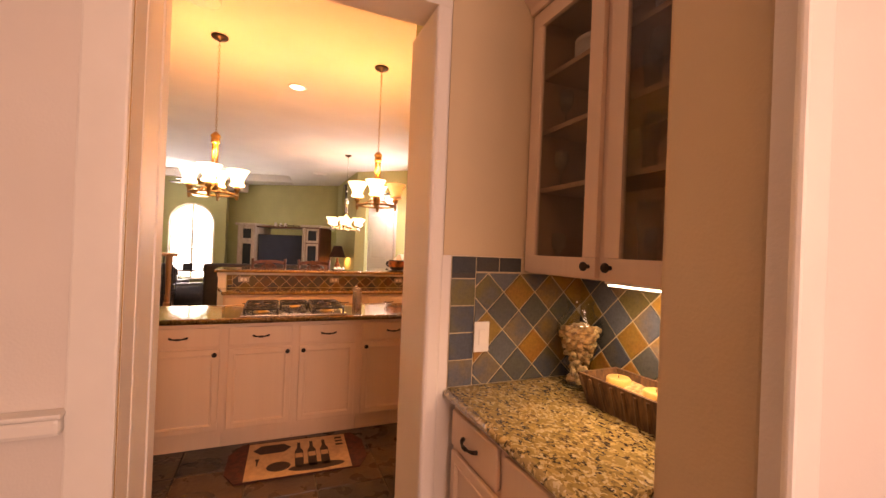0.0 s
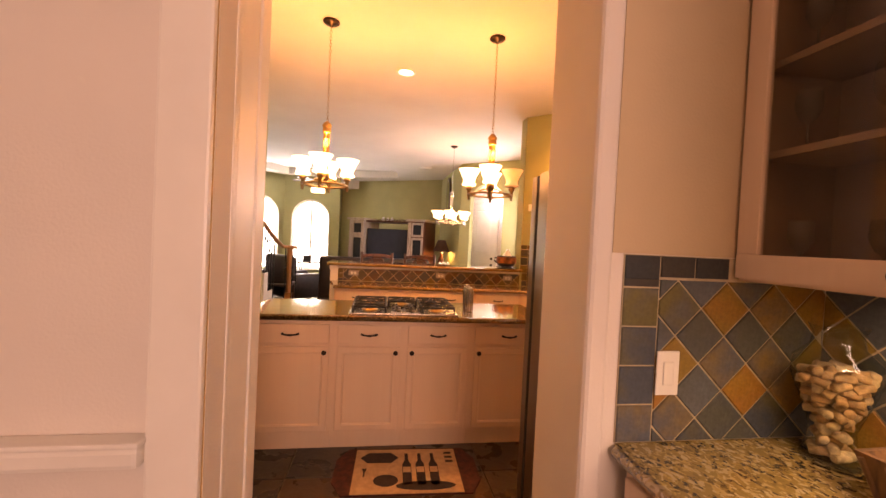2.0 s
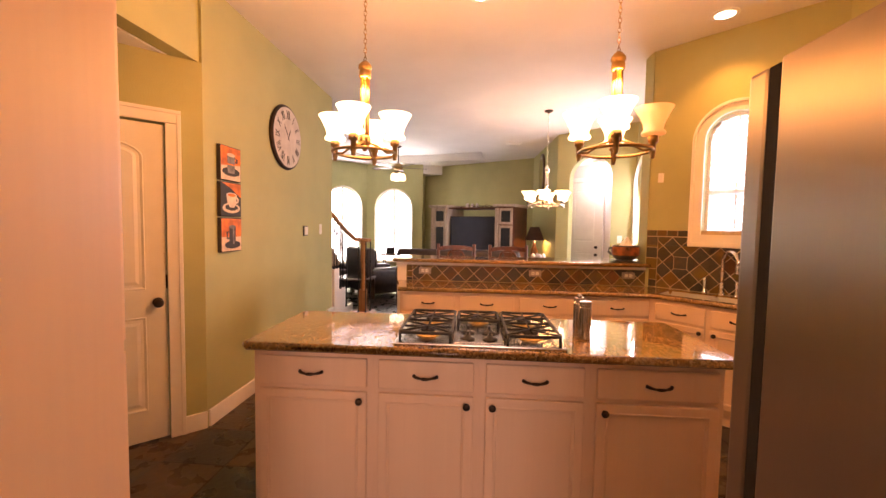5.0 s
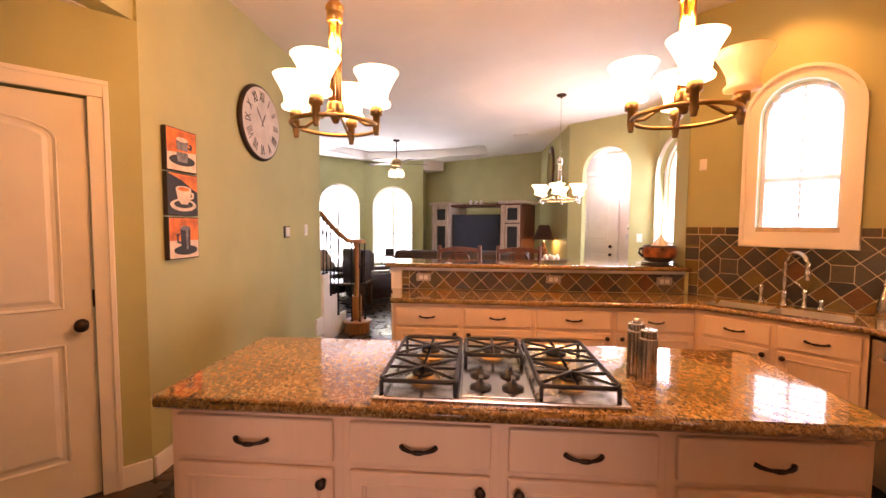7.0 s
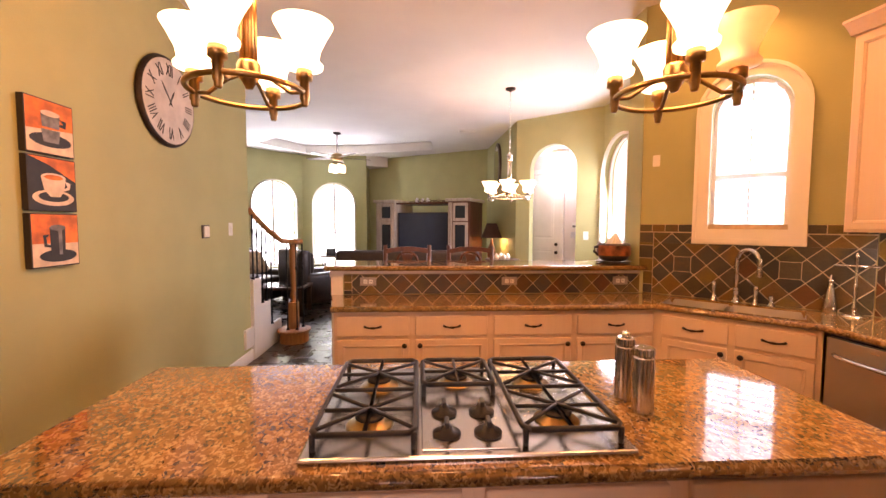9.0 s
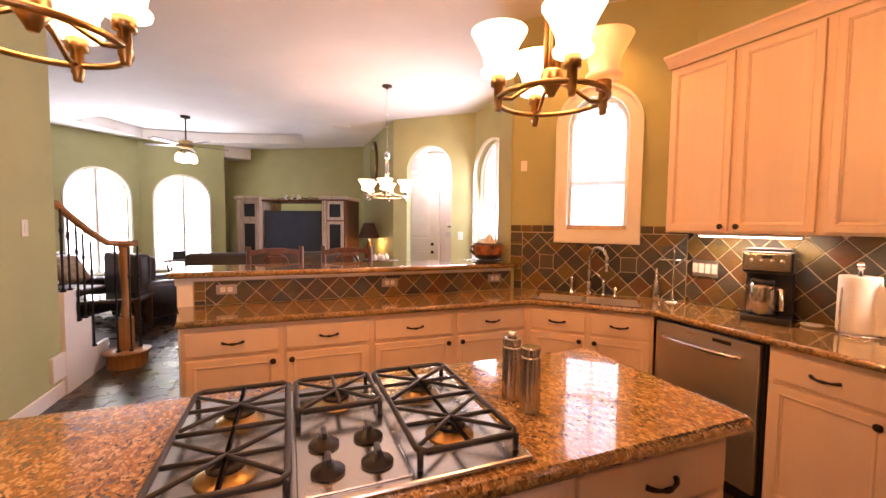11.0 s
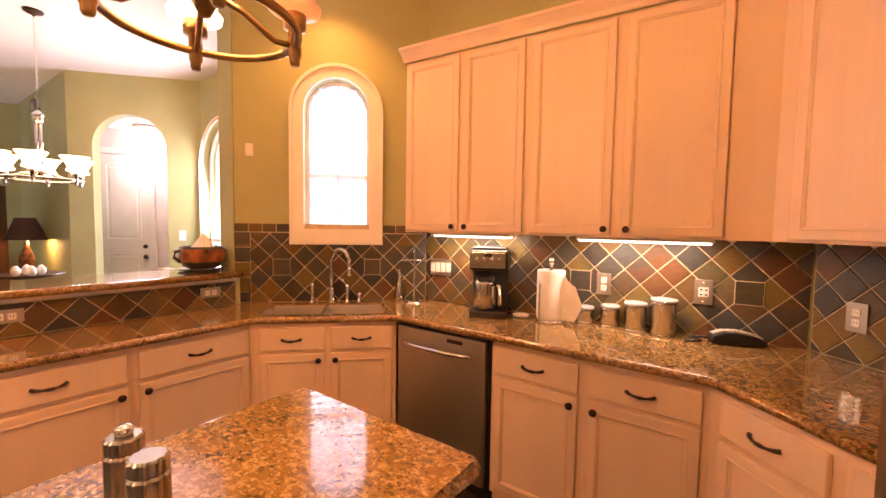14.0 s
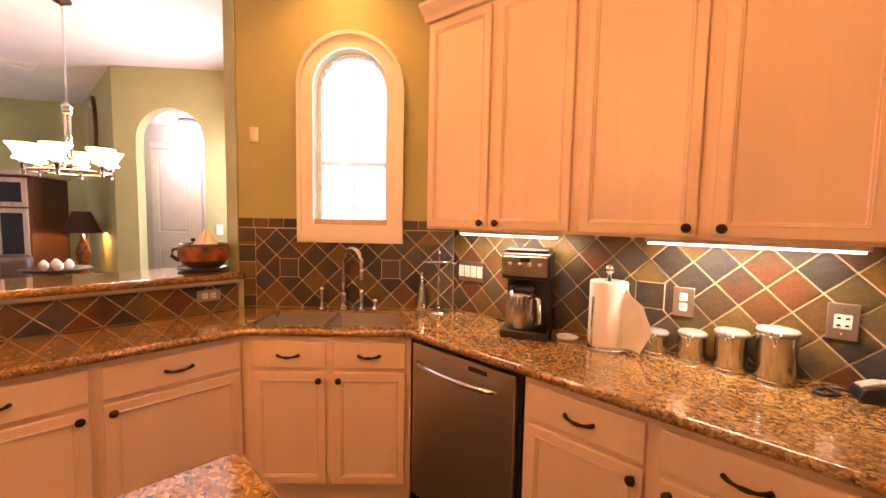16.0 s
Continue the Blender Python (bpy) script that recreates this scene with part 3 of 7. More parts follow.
def arched_window(name, m, w, z0, sp, rise, depth, casing, rail, label, muntin=0.0, blinds=False):
    """m: at the middle of the opening, x along the wall, y into it."""
    t = tagged(new(name), label, "window", kind="structure")
    t.matrix_basis = m
    if casing:
        part("casing", arched_frame(w, z0, sp, rise, casing, -0.025, 0.0), M_TRIM, t)
        part("casing_bead", arched_frame(w + casing * 1.5, z0 - casing * 0.75, sp, rise + casing * 0.75, casing * 0.25, -0.04, -0.0255), M_TRIM, t)
    part("window_frame", arched_frame(w - 0.05, z0 + 0.025, sp, rise - 0.025, 0.026, depth * 0.45, depth * 0.45 + 0.04), M_TRIM, t)
    part("rail", box(-w / 2 + 0.02, w / 2 - 0.02, depth * 0.46, depth * 0.46 + 0.035, rail - 0.02, rail + 0.02, 0.004), M_TRIM, t)
    if muntin:
        part("muntin", box(-muntin / 2, muntin / 2, depth * 0.47, depth * 0.47 + 0.03, z0, sp + rise - 0.02, 0.003), M_TRIM, t)
    pane = part("pane", slab(arched_ring(w, z0, sp, rise, 0)[1], depth * 0.6, depth * 0.6 + 0.004), M_GLASS, t, "clear window pane")
    pane.visible_shadow = False
    if blinds:
        for i in range(20):
            z = z0 + 0.04 + i * 0.05
            if z > sp + rise * 0.85:
                break
            hw = w / 2 - 0.03 if z < sp else (w / 2) * math.sqrt(max(0.05, 1 - ((z - sp) / rise) ** 2)) - 0.03
            part("blind_slat", shift(box(-hw, hw, -0.02, 0.02, -0.0012, 0.0012), pose(0, depth * 0.3, z, -20)), M_SLAT, t)
    return t


wm, _ = along(DIAG0, DIAG1)
kitchen_window = arched_window("window_1", wm @ pose(WIN_S, 0, 0), 0.43, 1.43, 2.22, 0.215, 0.16, 0.09, 1.79, "arched white kitchen window with blinds over the sink", 0.016, True)
part("window_sill", box(-0.308, 0.308, -0.034, -0.001, 1.324, 1.352, 0.005), M_TRIM, kitchen_window)
nm_, _ = along((2.72, 8.05), (2.74, 5.86))
arched_window("window_2", nm_ @ pose(0.51, 0, 0), 0.94, 0.75, 2.13, 0.47, 0.14, 0.03, 1.25, "arched nook window with bright daylight", 0.045)
lm, _ = along((-2.64, 12.4), (-1.12, 12.4))
arched_window("window_3", lm @ pose(0.74, 0, 0), 0.98, 0.5, 1.93, 0.49, 0.14, 0.03, 1.25, "tall arched white family room window", 0.055)
bmx, _ = along((-4.4, 10.65), (-2.64, 12.4))
arched_window("window_4", bmx @ pose(1.79, 0, 0), 1.02, 0.5, 1.93, 0.51, 0.14, 0.03, 1.25, "tall arched white family room window", 0.055)
for p, m, hw in (("backdrop_kitchen", wm @ pose(WIN_S, 0.34, 0), 0.55), ("backdrop_nook", nm_ @ pose(0.36, 0.17, 0), 0.74), ("backdrop_living", lm @ pose(0.6, 0.8, 0), 1.0), ("backdrop_bay", bmx @ pose(1.5, 0.6, 0), 1.2)):
    ob = structure(p, box(-hw, hw, 0, 0.02, 0, 3.0), M_OUT if p != "backdrop_kitchen" else M_OUT_SHADE, "bright overexposed outdoors", "backdrop")
    ob.matrix_basis = m


def raised_panel(x0, x1, z0, z1, y, arch=0.0, lip=0.022, rise=0.006):
    """A moulding ring with a raised field, standing 6 mm proud of the leaf."""
    bm = bmesh.new()

    def outline(d):
        if arch:
            return [(x0 + d, z0 + d)] + [(px, pz) for px, pz in arc((x0 + x1) / 2, z1 - arch, (x1 - x0) / 2 - d, 180, 0, 12, arch - d)] + [(x1 - d, z0 + d)]
        return [(x0 + d, z0 + d), (x0 + d, z1 - d), (x1 - d, z1 - d), (x1 - d, z0 + d)]
    loops = [[bm.verts.new((px, y + dy, pz)) for px, pz in outline(d)] for d, dy in ((0, 0), (0.004, -rise), (lip * 0.6, -rise * 0.3), (lip, 0.004), (lip + 0.03, -rise))]
    for a, b in zip(loops, loops[1:]):
        for i in range(len(a)):
            j = (i + 1) % len(a)
            bm.faces.new((a[i], a[j], b[j], b[i]))
    bm.faces.new(loops[-1])
    return bm


pm, _ = along(P0, P1)
dm = pm @ pose(DOOR_S - 0.955, 0, 0)
pdoor = tagged(new("door_1"), "closed white two-panel pantry door", "door", kind="structure")
pdoor.matrix_basis = dm
part("leaf", box(0.006, 0.734, 0.008, 0.045, 0.012, 2.088, 0.003), M_TRIM, pdoor)
part("upper_panel", raised_panel(0.12, 0.62, 1.02, 1.97, 0.0075, 0.1), M_TRIM, pdoor)
part("lower_panel", raised_panel(0.12, 0.62, 0.22, 0.84, 0.0075), M_TRIM, pdoor)
knob_bm = lathe([(0.03, 0), (0.03, 0.006), (0.012, 0.01), (0.012, 0.03), (0.026, 0.042), (0.03, 0.055), (0.02, 0.068)], 18)
part("knob", shift(knob_bm, pose(0.682, 0.007, 0.932, 90)), M_BRONZE, pdoor, "dark bronze door knob", True)
for x0, x1 in ((-0.085, 0.002), (0.738, 0.825)):
    part("casing", box(x0, x1, -0.018, 0, 0, 2.099, 0.005), M_TRIM, pdoor)
    outer = (x0, x0 + 0.024) if x0 < 0 else (x1 - 0.024, x1)
    part("casing_bead", box(outer[0], outer[1], -0.026, -0.0185, 0, 2.16, 0.003), M_TRIM, pdoor)
part("casing_head", box(-0.085, 0.825, -0.018, 0, 2.1005, 2.187, 0.005), M_TRIM, pdoor)
part("casing_head_bead", box(-0.085, 0.825, -0.026, -0.0185, 2.163, 2.187, 0.003), M_TRIM, pdoor)
part("hinge", box(0.728, 0.738, 0.006, 0.022, 1.02, 1.11, 0.002), M_BRONZE, pdoor, "dark hinge")

edoor = tagged(new("door_2"), "closed white panelled entry door with two dark locks", "door", kind="structure")
edoor.matrix_basis = ENTRY_M @ pose(-0.36, 1.235, 0)
part("leaf", box(0.0, 0.6, 0.02, 0.06, 0.0, 2.38, 0.003), M_TRIM, edoor)
part("casing", box(0.602, 0.68, 0.0, 0.06, 0, 2.4, 0.004), M_TRIM, edoor)
part("casing_head", box(0, 0.68, 0.0, 0.06, 2.402, 2.48, 0.004), M_TRIM, edoor)
part("upper_panel", raised_panel(0.08, 0.5, 1.2, 2.25, 0.0195), M_TRIM, edoor)
part("lower_panel", raised_panel(0.08, 0.5, 0.2, 1.0, 0.0195), M_TRIM, edoor)
for z in (0.95, 1.1):
    part("lock", shift(lathe([(0.03, 0), (0.03, 0.02), (0.015, 0.05)], 12), pose(0.55, 0.019, z, 90)), M_BRONZE, edoor, "dark lock", True)

# cased opening between front room and kitchen
def casing_upright(name, x0, x1, y0, y1, z1, mat=None):
    return structure(name, box(x0, x1, y0, y1, 0, z1, 0.007), mat or M_TRIM, "white painted door casing", "trim")


casing_upright("casing_left", OPEN0 - 0.118, OPEN0 - 0.002, 1.618, 1.639, 2.5)
# the reveal's front strip lies in shade, which its tan colour imitates
structure("reveal_left", box(OPEN0 - 0.02, OPEN0 - 0.001, 1.6395, 1.745, 0, 2.42), M_OCHRE, "front strip of the reveal, its shade coloured tan", "wall")
casing_upright("stop_bead_left", OPEN0 - 0.02, OPEN0 + 0.004, 1.747, 1.778, 2.42)
casing_upright("jamb_left", OPEN0 - 0.02, OPEN0 + 0.001, 1.78, 1.938, 2.42)
casing_upright("jamb_face_left", OPEN0 - 0.02, OPEN0 + 0.006, 1.94, 2.03, 2.42)
casing_upright("back_casing_left", OPEN0 - 0.115, OPEN0 - 0.021, 1.931, 1.95, 2.5)
structure("jamb_right", box(OPEN1 - 0.014, 0.708, 1.622, 1.945, 0, 2.42, 0.024, 4), M_PALE, "pale rounded drywall corner of the opening", "wall")
structure("casing_head", box(OPEN0 - 0.12, OPEN1 + 0.09, 1.60, 1.638, 2.502, 2.6, 0.006), M_TRIM, "white painted door casing", "trim")
structure("chair_rail", box(-2.5, OPEN0 - 0.118, 1.595, 1.639, 0.925, 0.974, 0.012), M_TRIM, "white moulded chair rail", "trim")
structure("chair_rail_ledge", box(-2.5, OPEN0 - 0.113, 1.585, 1.639, 0.976, 0.99, 0.005), M_TRIM, "white moulded chair rail", "trim")


def baseboard(name, p0, p1):
    m, length = along(p0, p1)
    bm = box(0, length, -0.018, -0.001, 0.0, 0.12, 0.004)
    ob = structure(name, bm, M_TRIM, "white painted baseboard", "baseboard")
    ob.matrix_basis = m


baseboard("baseboard_west", (WX, 4.34), (WX, 6.86))
baseboard("baseboard_pantry", (WX - 0.10, 4.23), (WX, 4.33))


# ---- kitchen cabinets ----
def pull(parent, x, z, y=-0.001, w=0.105):
    """An arched bronze bar pull with flared feet and a centre knuckle."""
    pts, rad = [], []
    for i in range(13):
        u = i / 12
        pts.append((x - w / 2 + w * u, y - 0.006 - 0.022 * math.sin(math.pi * u) ** 0.6, z + 0.003 - 0.006 * math.sin(math.pi * u) ** 0.7))
        rad.append(0.008 - 0.0035 * math.sin(math.pi * u) + (0.0028 if 5 <= i <= 7 else 0))
    return part("handle", tube(pts, 0.006, 8, radii=rad), M_BRONZE, parent, "dark bronze pull", True)


def knob(parent, x, z, y=-0.001):
    bm = shift(lathe([(0.008, 0), (0.006, 0.01), (0.009, 0.014), (0.016, 0.019), (0.0165, 0.024), (0.011, 0.03)], 14), pose(x, y, z, 90))
    return part("knob", bm, M_BRONZE, parent, "dark bronze knob", True)


def cab_door(parent, name, x0, x1, z0, z1, flat=False, t=0.02):
    """A leaf that overlays the face frame; the panel is set back behind a beaded frame."""
    bm = box(x0, x1, -t, -0.0008, z0, z1, 0.007, 3)
    if not flat:
        face = min((f for f in bm.faces), key=lambda f: f.calc_center_median().y - f.calc_area())
        bmesh.ops.inset_region(bm, faces=[face], thickness=0.042, depth=0)
        for inset, deep in ((0.003, 0.003), (0.004, 0.0), (0.003, -0.005), (0.006, 0.0), (0.006, -0.007)):
            bmesh.ops.inset_region(bm, faces=[face], thickness=inset, depth=deep)
    return part(name, bm, M_CAB, parent)


CAB = "cream pickled base cabinet with a drawer and bronze hardware"


def base_unit(m, w, doors, depth=0.6, group="kitchen base cabinets", h=0.892, label=CAB, gap=0.028, low=0.0):
    """doors: for each door its width share and the side of its knob ('l' or 'r')."""
    t = thing("base_cabinet", label, "cabinet", m, group)
    part("body", box(0.0002, w - 0.0002, 0.0, depth, 0.10, low or h), M_CAB, t)
    if low:
        part("front_board", box(0.001, w - 0.001, 0.0, 0.018, low + 0.0005, h), M_CAB, t)
    part("toe_kick", box(0.001, w - 0.001, 0.03, depth, 0.0, 0.099), M_CAB, t)
    n = len(doors)
    x = gap
    full = w - gap * 2 - (n - 1) * gap * 1.4
    for share, side in doors:
        dw = full * share
        d = cab_door(t, "drawer_front", x, x + dw, 0.733, 0.864, True)
        pull(d, x + dw / 2, 0.798, -0.02)
        d = cab_door(t, "door", x, x + dw, 0.135, 0.712)
        knob(d, x + dw - 0.03 if side == "r" else x + 0.03, 0.677, -0.02)
        x += dw + gap * 1.4
    return t


# island
ISX0, ISX1, ISY = -0.755, 1.31, 3.42
edges = [-0.755, -0.20, 0.278, 0.755, 1.31]
for i in range(4):
    base_unit(pose(edges[i], ISY, 0), edges[i + 1] - edges[i], [(1, "rrll"[i])], 0.58, group="island cabinets", label="cream pickled island cabinet with drawer and panelled door", gap=0.026)


def worktop(name, outline, z0, z1, mat, label, holes=(), edge=(), r=0.019):
    """A stone slab with cut-outs and a rounded front edge."""
    bm = bmesh.new()
    es = []
    for loop in (outline, *holes):
        vs = [bm.verts.new((x, y, z1)) for x, y in loop]
        es += [bm.edges.new((vs[i], vs[(i + 1) % len(vs)])) for i in range(len(vs))]
    bmesh.ops.triangle_fill(bm, edges=es, use_beauty=True)
    geo = bmesh.ops.extrude_face_region(bm, geom=bm.faces[:])
    bmesh.ops.translate(bm, vec=(0, 0, z0 - z1), verts=[g for g in geo["geom"] if isinstance(g, bmesh.types.BMVert)])
    t = thing(name, label, "countertop")
    part("slab", bm, mat, t)
    if edge:
        part("bullnose", tube([(x, y, (z0 + z1) / 2) for x, y in edge], r, 12), mat, t, "polished rounded edge", True)
    return t


CT0, CT1 = 0.894, 0.932
ix0, ix1, iy0, iy1 = -0.775, 1.335, 3.376, 4.03
ring = [(ix0 + 0.01, iy0), (ix1 - 0.01, iy0), (ix1, iy0 + 0.01), (ix1, iy1 - 0.01), (ix1 - 0.01, iy1), (ix0 + 0.01, iy1), (ix0, iy1 - 0.01), (ix0, iy0 + 0.01)]
worktop("island_countertop", ring, CT0, CT1, M_GRANITE, "polished gold-brown granite island countertop", edge=ring + ring[:2], r=0.0192)

# peninsula
PY, BY = 5.12, 5.535
pe = [-0.39, 0.112, 0.622, 1.178, 1.735]
for i in range(4):
    base_unit(pose(pe[i], PY, 0), pe[i + 1] - pe[i], [(1, "rlrl"[i])], BY - PY - 0.01, gap=0.02)
structure("wall_peninsula", box(-0.405, 1.885, BY, BY + 0.13, 0, 1.112), M_GREEN, "low green wall under the bar top", "wall")
structure("peninsula_cap_moulding", box(-0.405, 1.86, BY - 0.004, BY + 0.15, 1.085, 1.113, 0.006), M_TRIM, "white moulding under the bar top", "trim")
structure("peninsula_end_post", box(-0.492, -0.4065, BY - 0.012, BY + 0.145, 0, 1.113, 0.006), M_TRIM, "cream end post of the raised bar", "trim")
structure("peninsula_end_cap", box(-0.50, -0.40, BY - 0.022, BY - 0.0125, 1.065, 1.112, 0.004), M_TRIM, "cream moulding at the head of the end post", "trim")
bar = [(-0.52, 5.46), (1.86, 5.46), (1.865, 5.88), (-0.52, 5.88)]
worktop("raised_countertop", bar, 1.115, 1.152, M_GRANITE, "polished gold-brown granite raised bar top", edge=[(1.86, 5.46), (-0.52, 5.46), (-0.52, 5.88), (1.86, 5.88)])

# sink cabinet on the diagonal
SK0, SK1 = (1.737, 5.108), (2.327, 4.532)
sm, slen = along(SK0, SK1)
base_unit(sm @ pose(0.012, 0, 0), slen - 0.024, [(0.5, "r"), (0.5, "l")], 0.42, label="cream pickled sink cabinet with two doors and false drawers", gap=0.026, low=0.66)
post = thing("corner_post", "cream pickled post between base cabinets", "cabinet filler")
part("strip", prism([(1.722, 5.121), (1.748, 5.096), (1.80, 5.16), (1.74, 5.24)], 0.0, 0.892), M_CAB, post)
# east run
FX = 2.33
em = pose(FX, 4.527, 0, 0, 0, -90)


def dishwasher(m, w=0.6):
    t = thing("dishwasher", "stainless steel dishwasher with a curved bar handle", "dishwasher", m)
    part("body", box(0.004, w - 0.004, 0.0, 0.56, 0.1, 0.884), M_BLACK, t, "dark dishwasher body")
    part("front", box(0.012, w - 0.02, -0.03, -0.001, 0.11, 0.876, 0.006), M_STEEL_D, t)
    pts = [(0.06 + 0.47 * i / 12, -0.036 - 0.045 * math.sin(math.pi * i / 12) ** 0.5, 0.79) for i in range(13)]
    part("handle", tube(pts, 0.011, 10), M_CHROME, t, "chrome bar handle", True)
    part("control_window", box(0.37, 0.47, -0.0325, -0.0302, 0.836, 0.856, 0.001), M_BLACK, t, "dark control window")
    part("badge", box(0.22, 0.26, -0.0325, -0.0302, 0.846, 0.852), M_CHROME, t)
    part("toe_panel", box(0.01, w - 0.01, 0.05, 0.5, 0.0, 0.099), M_BLACK, t, "dark toe panel")
    return t


dishwasher(em @ pose(0.005, 0, 0), 0.625)
base_unit(em @ pose(0.637, 0, 0), 0.46, [(1, "r")], 0.6, gap=0.022)
base_unit(em @ pose(1.097, 0, 0), 0.46, [(1, "l")], 0.6, gap=0.022)
SEM = pose(FX - 0.005, 2.955, 0, 0, 0, -135)
base_unit(SEM @ pose(0.02, 0.0, 0), 0.40, [(1, "r")], 0.6, gap=0.026)
base_unit(SEM @ pose(0.42, 0.0, 0), 0.40, [(1, "l")], 0.6, gap=0.026)
cfill = thing("corner_filler", "cream pickled filler strip between cabinets", "cabinet filler")
part("strip", prism([(FX + 0.002, 2.972), (FX + 0.3, 2.965), (FX + 0.3, 2.9), (FX - 0.015, 2.935)], 0.1, 0.892), M_CAB, cfill)

# main worktop, with the sink cut out
o = 0.03
front = [(-0.40, PY - o), (1.727, PY - o), (FX - o, 4.52), (FX - o, 2.96), (1.80, 2.43)]
outline = front + [(2.22, 1.937), (EAST1[0] - 0.006, EAST1[1] + 0.002), (DIAG1[0] - 0.004, DIAG1[1] - 0.003), (1.885, 5.582), (1.87, BY - 0.002), (-0.49, BY - 0.014), (-0.44, BY - 0.2)]
SINK_C = (2.135, 4.985)
sinkm = pose(SINK_C[0], SINK_C[1], 0, 0, 0, -45)


def rect_on(m, x0, x1, y0, y1, r=0.03):
    pts = []
    for cx, cy, a in ((x1 - r, y1 - r, 0), (x0 + r, y1 - r, 90), (x0 + r, y0 + r, 180), (x1 - r, y0 + r, 270)):
        for k in range(4):
            th = radians(a + 30 * k)
            pts.append((cx + r * math.cos(th), cy + r * math.sin(th)))
    return [tuple((m @ Vector((x, y, 0)))[:2]) for x, y in pts]


worktop("kitchen_countertop", outline, CT0, CT1, M_GRANITE, "polished gold-brown granite kitchen countertop", [rect_on(sinkm, -0.36, 0.375, -0.155, 0.165)], front)
sink = thing("kitchen_sink", "double-bowl stainless steel undermount sink", "sink", sinkm)
for x0, x1, dep in ((-0.3585, -0.012, 0.2), (0.012, 0.3735, 0.18)):
    bm = bmesh.new()
    y0, y1, r = -0.1535, 0.1635, 0.03
    top = [bm.verts.new((x, y, CT1 - 0.010)) for x, y in ((x0, y0), (x1, y0), (x1, y1), (x0, y1))]
    bot = [bm.verts.new((x, y, CT0 - dep)) for x, y in ((x0 + r, y0 + r), (x1 - r, y0 + r), (x1 - r, y1 - r), (x0 + r, y1 - r))]
    for i in range(4):
        bm.faces.new((top[i], top[(i + 1) % 4], bot[(i + 1) % 4], bot[i]))
    bm.faces.new(bot)
    part("bowl", bm, M_SINK, sink, "brushed steel bowl")
    part("drain", lathe([(0.04, CT0 - dep + 0.001), (0.04, CT0 - dep + 0.004), (0.012, CT0 - dep + 0.002)], 16, at=((x0 + x1) / 2, -0.03, 0)), M_CHROME, sink)
part("divider", box(-0.0115, 0.0115, -0.1525, 0.1625, CT0 - 0.16, CT1 - 0.018, 0.004), M_SINK, sink)

# upper cabinets
UZ0, UZ1 = 1.42, 2.48
um = pose(2.52, 4.655, 0, 0, 0, -84.4)


def upper_unit(m, w, doors, depth=0.31, z0=UZ0, z1=UZ1, group="kitchen wall cabinets", name="wall_cabinet", label="tall cream pickled wall cabinet with panelled doors"):
    t = thing(name, label, "cabinet", m, group)
    part("body", box(0.0002, w - 0.0002, 0, depth, z0, z1), M_CAB, t)
    for x0, x1, side in doors:
        d = cab_door(t, "door", x0, x1, z0 + 0.012, z1 - 0.012)
        knob(d, x0 + 0.028 if side == "l" else x1 - 0.028, z0 + 0.04, -0.02)
    return t


upper_unit(um, 0.795, [(0.014, 0.388, "r"), (0.418, 0.789, "l")], 0.285)
upper_unit(um @ pose(0.795, 0, 0), 0.905, [(0.034, 0.445, "r"), (0.490, 0.900, "l")], 0.285)
ufill = thing("cabinet_filler", "plain cream pickled filler panel between wall cabinets", "cabinet filler")
part("panel", prism([(2.688, 2.962), (2.70, 2.80), (2.66, 2.755), (2.84, 2.56), (EAST1[0] - 0.012, EAST1[1] + 0.05), (2.945, 2.985)], UZ0, UZ1), M_CAB, ufill)
udm = pose(2.66, 2.755, 0, 0, 0, -135)
upper_unit(udm @ pose(0.001, 0, 0), 0.84, [(0.02, 0.41, "r"), (0.44, 0.82, "l")], 0.30)


def crown(pts, z0):
    """A sloped crown moulding swept along the cabinet tops."""
    bm = bmesh.new()
    prof = [(0.0, 0.0), (0.012, 0.0), (0.02, 0.02), (0.05, 0.055), (0.058, 0.06), (0.058, 0.075), (0.0, 0.075)]
    rows = []
    for i, p in enumerate(pts):
        a, b = Vector(pts[max(i - 1, 0)]), Vector(pts[min(i + 1, len(pts) - 1)])
        d = (b - a).normalized()
        nrm = Vector((d.y, -d.x))
        rows.append([bm.verts.new((p[0] + nrm.x * u, p[1] + nrm.y * u, z0 + v)) for u, v in prof])
    k = len(prof)
    for r0, r1 in zip(rows, rows[1:]):
        for i in range(k):
            bm.faces.new((r0[i], r0[(i + 1) % k], r1[(i + 1) % k], r1[i]))
    bm.faces.new(rows[0])
    bm.faces.new(rows[-1][::-1])
    return bm


ct = thing("crown_moulding", "cream crown moulding on top of the wall cabinets", "moulding")
part("moulding", crown([(2.78, 4.682), (2.498, 4.655), (2.678, 2.80), (2.64, 2.74), (2.06, 2.16)], UZ1 - 0.001), M_CAB, ct)

for s0, s1 in ((0.19, 0.70), (1.07, 1.67)):
    t = thing("under_cabinet_light", "slim lit fluorescent light under the wall cabinets", "lamp", um, group="under-cabinet lights")
    part("housing", box(s0, s1, 0.03, 0.12, UZ0 - 0.016, UZ0 - 0.001, 0.003), M_WHITE, t)
    part("tube_lens", box(s0 + 0.01, s1 - 0.01, 0.035, 0.115, UZ0 - 0.024, UZ0 - 0.0165, 0.003), M_STRIP, t, "glowing lens")
    lamp("under_cabinet_glow", "AREA", um @ look(((s0 + s1) / 2, 0.09, UZ0 - 0.03), ((s0 + s1) / 2, 0.2, 0.9)), 5, (1, 0.86, 0.6), 0.5, 0.06)


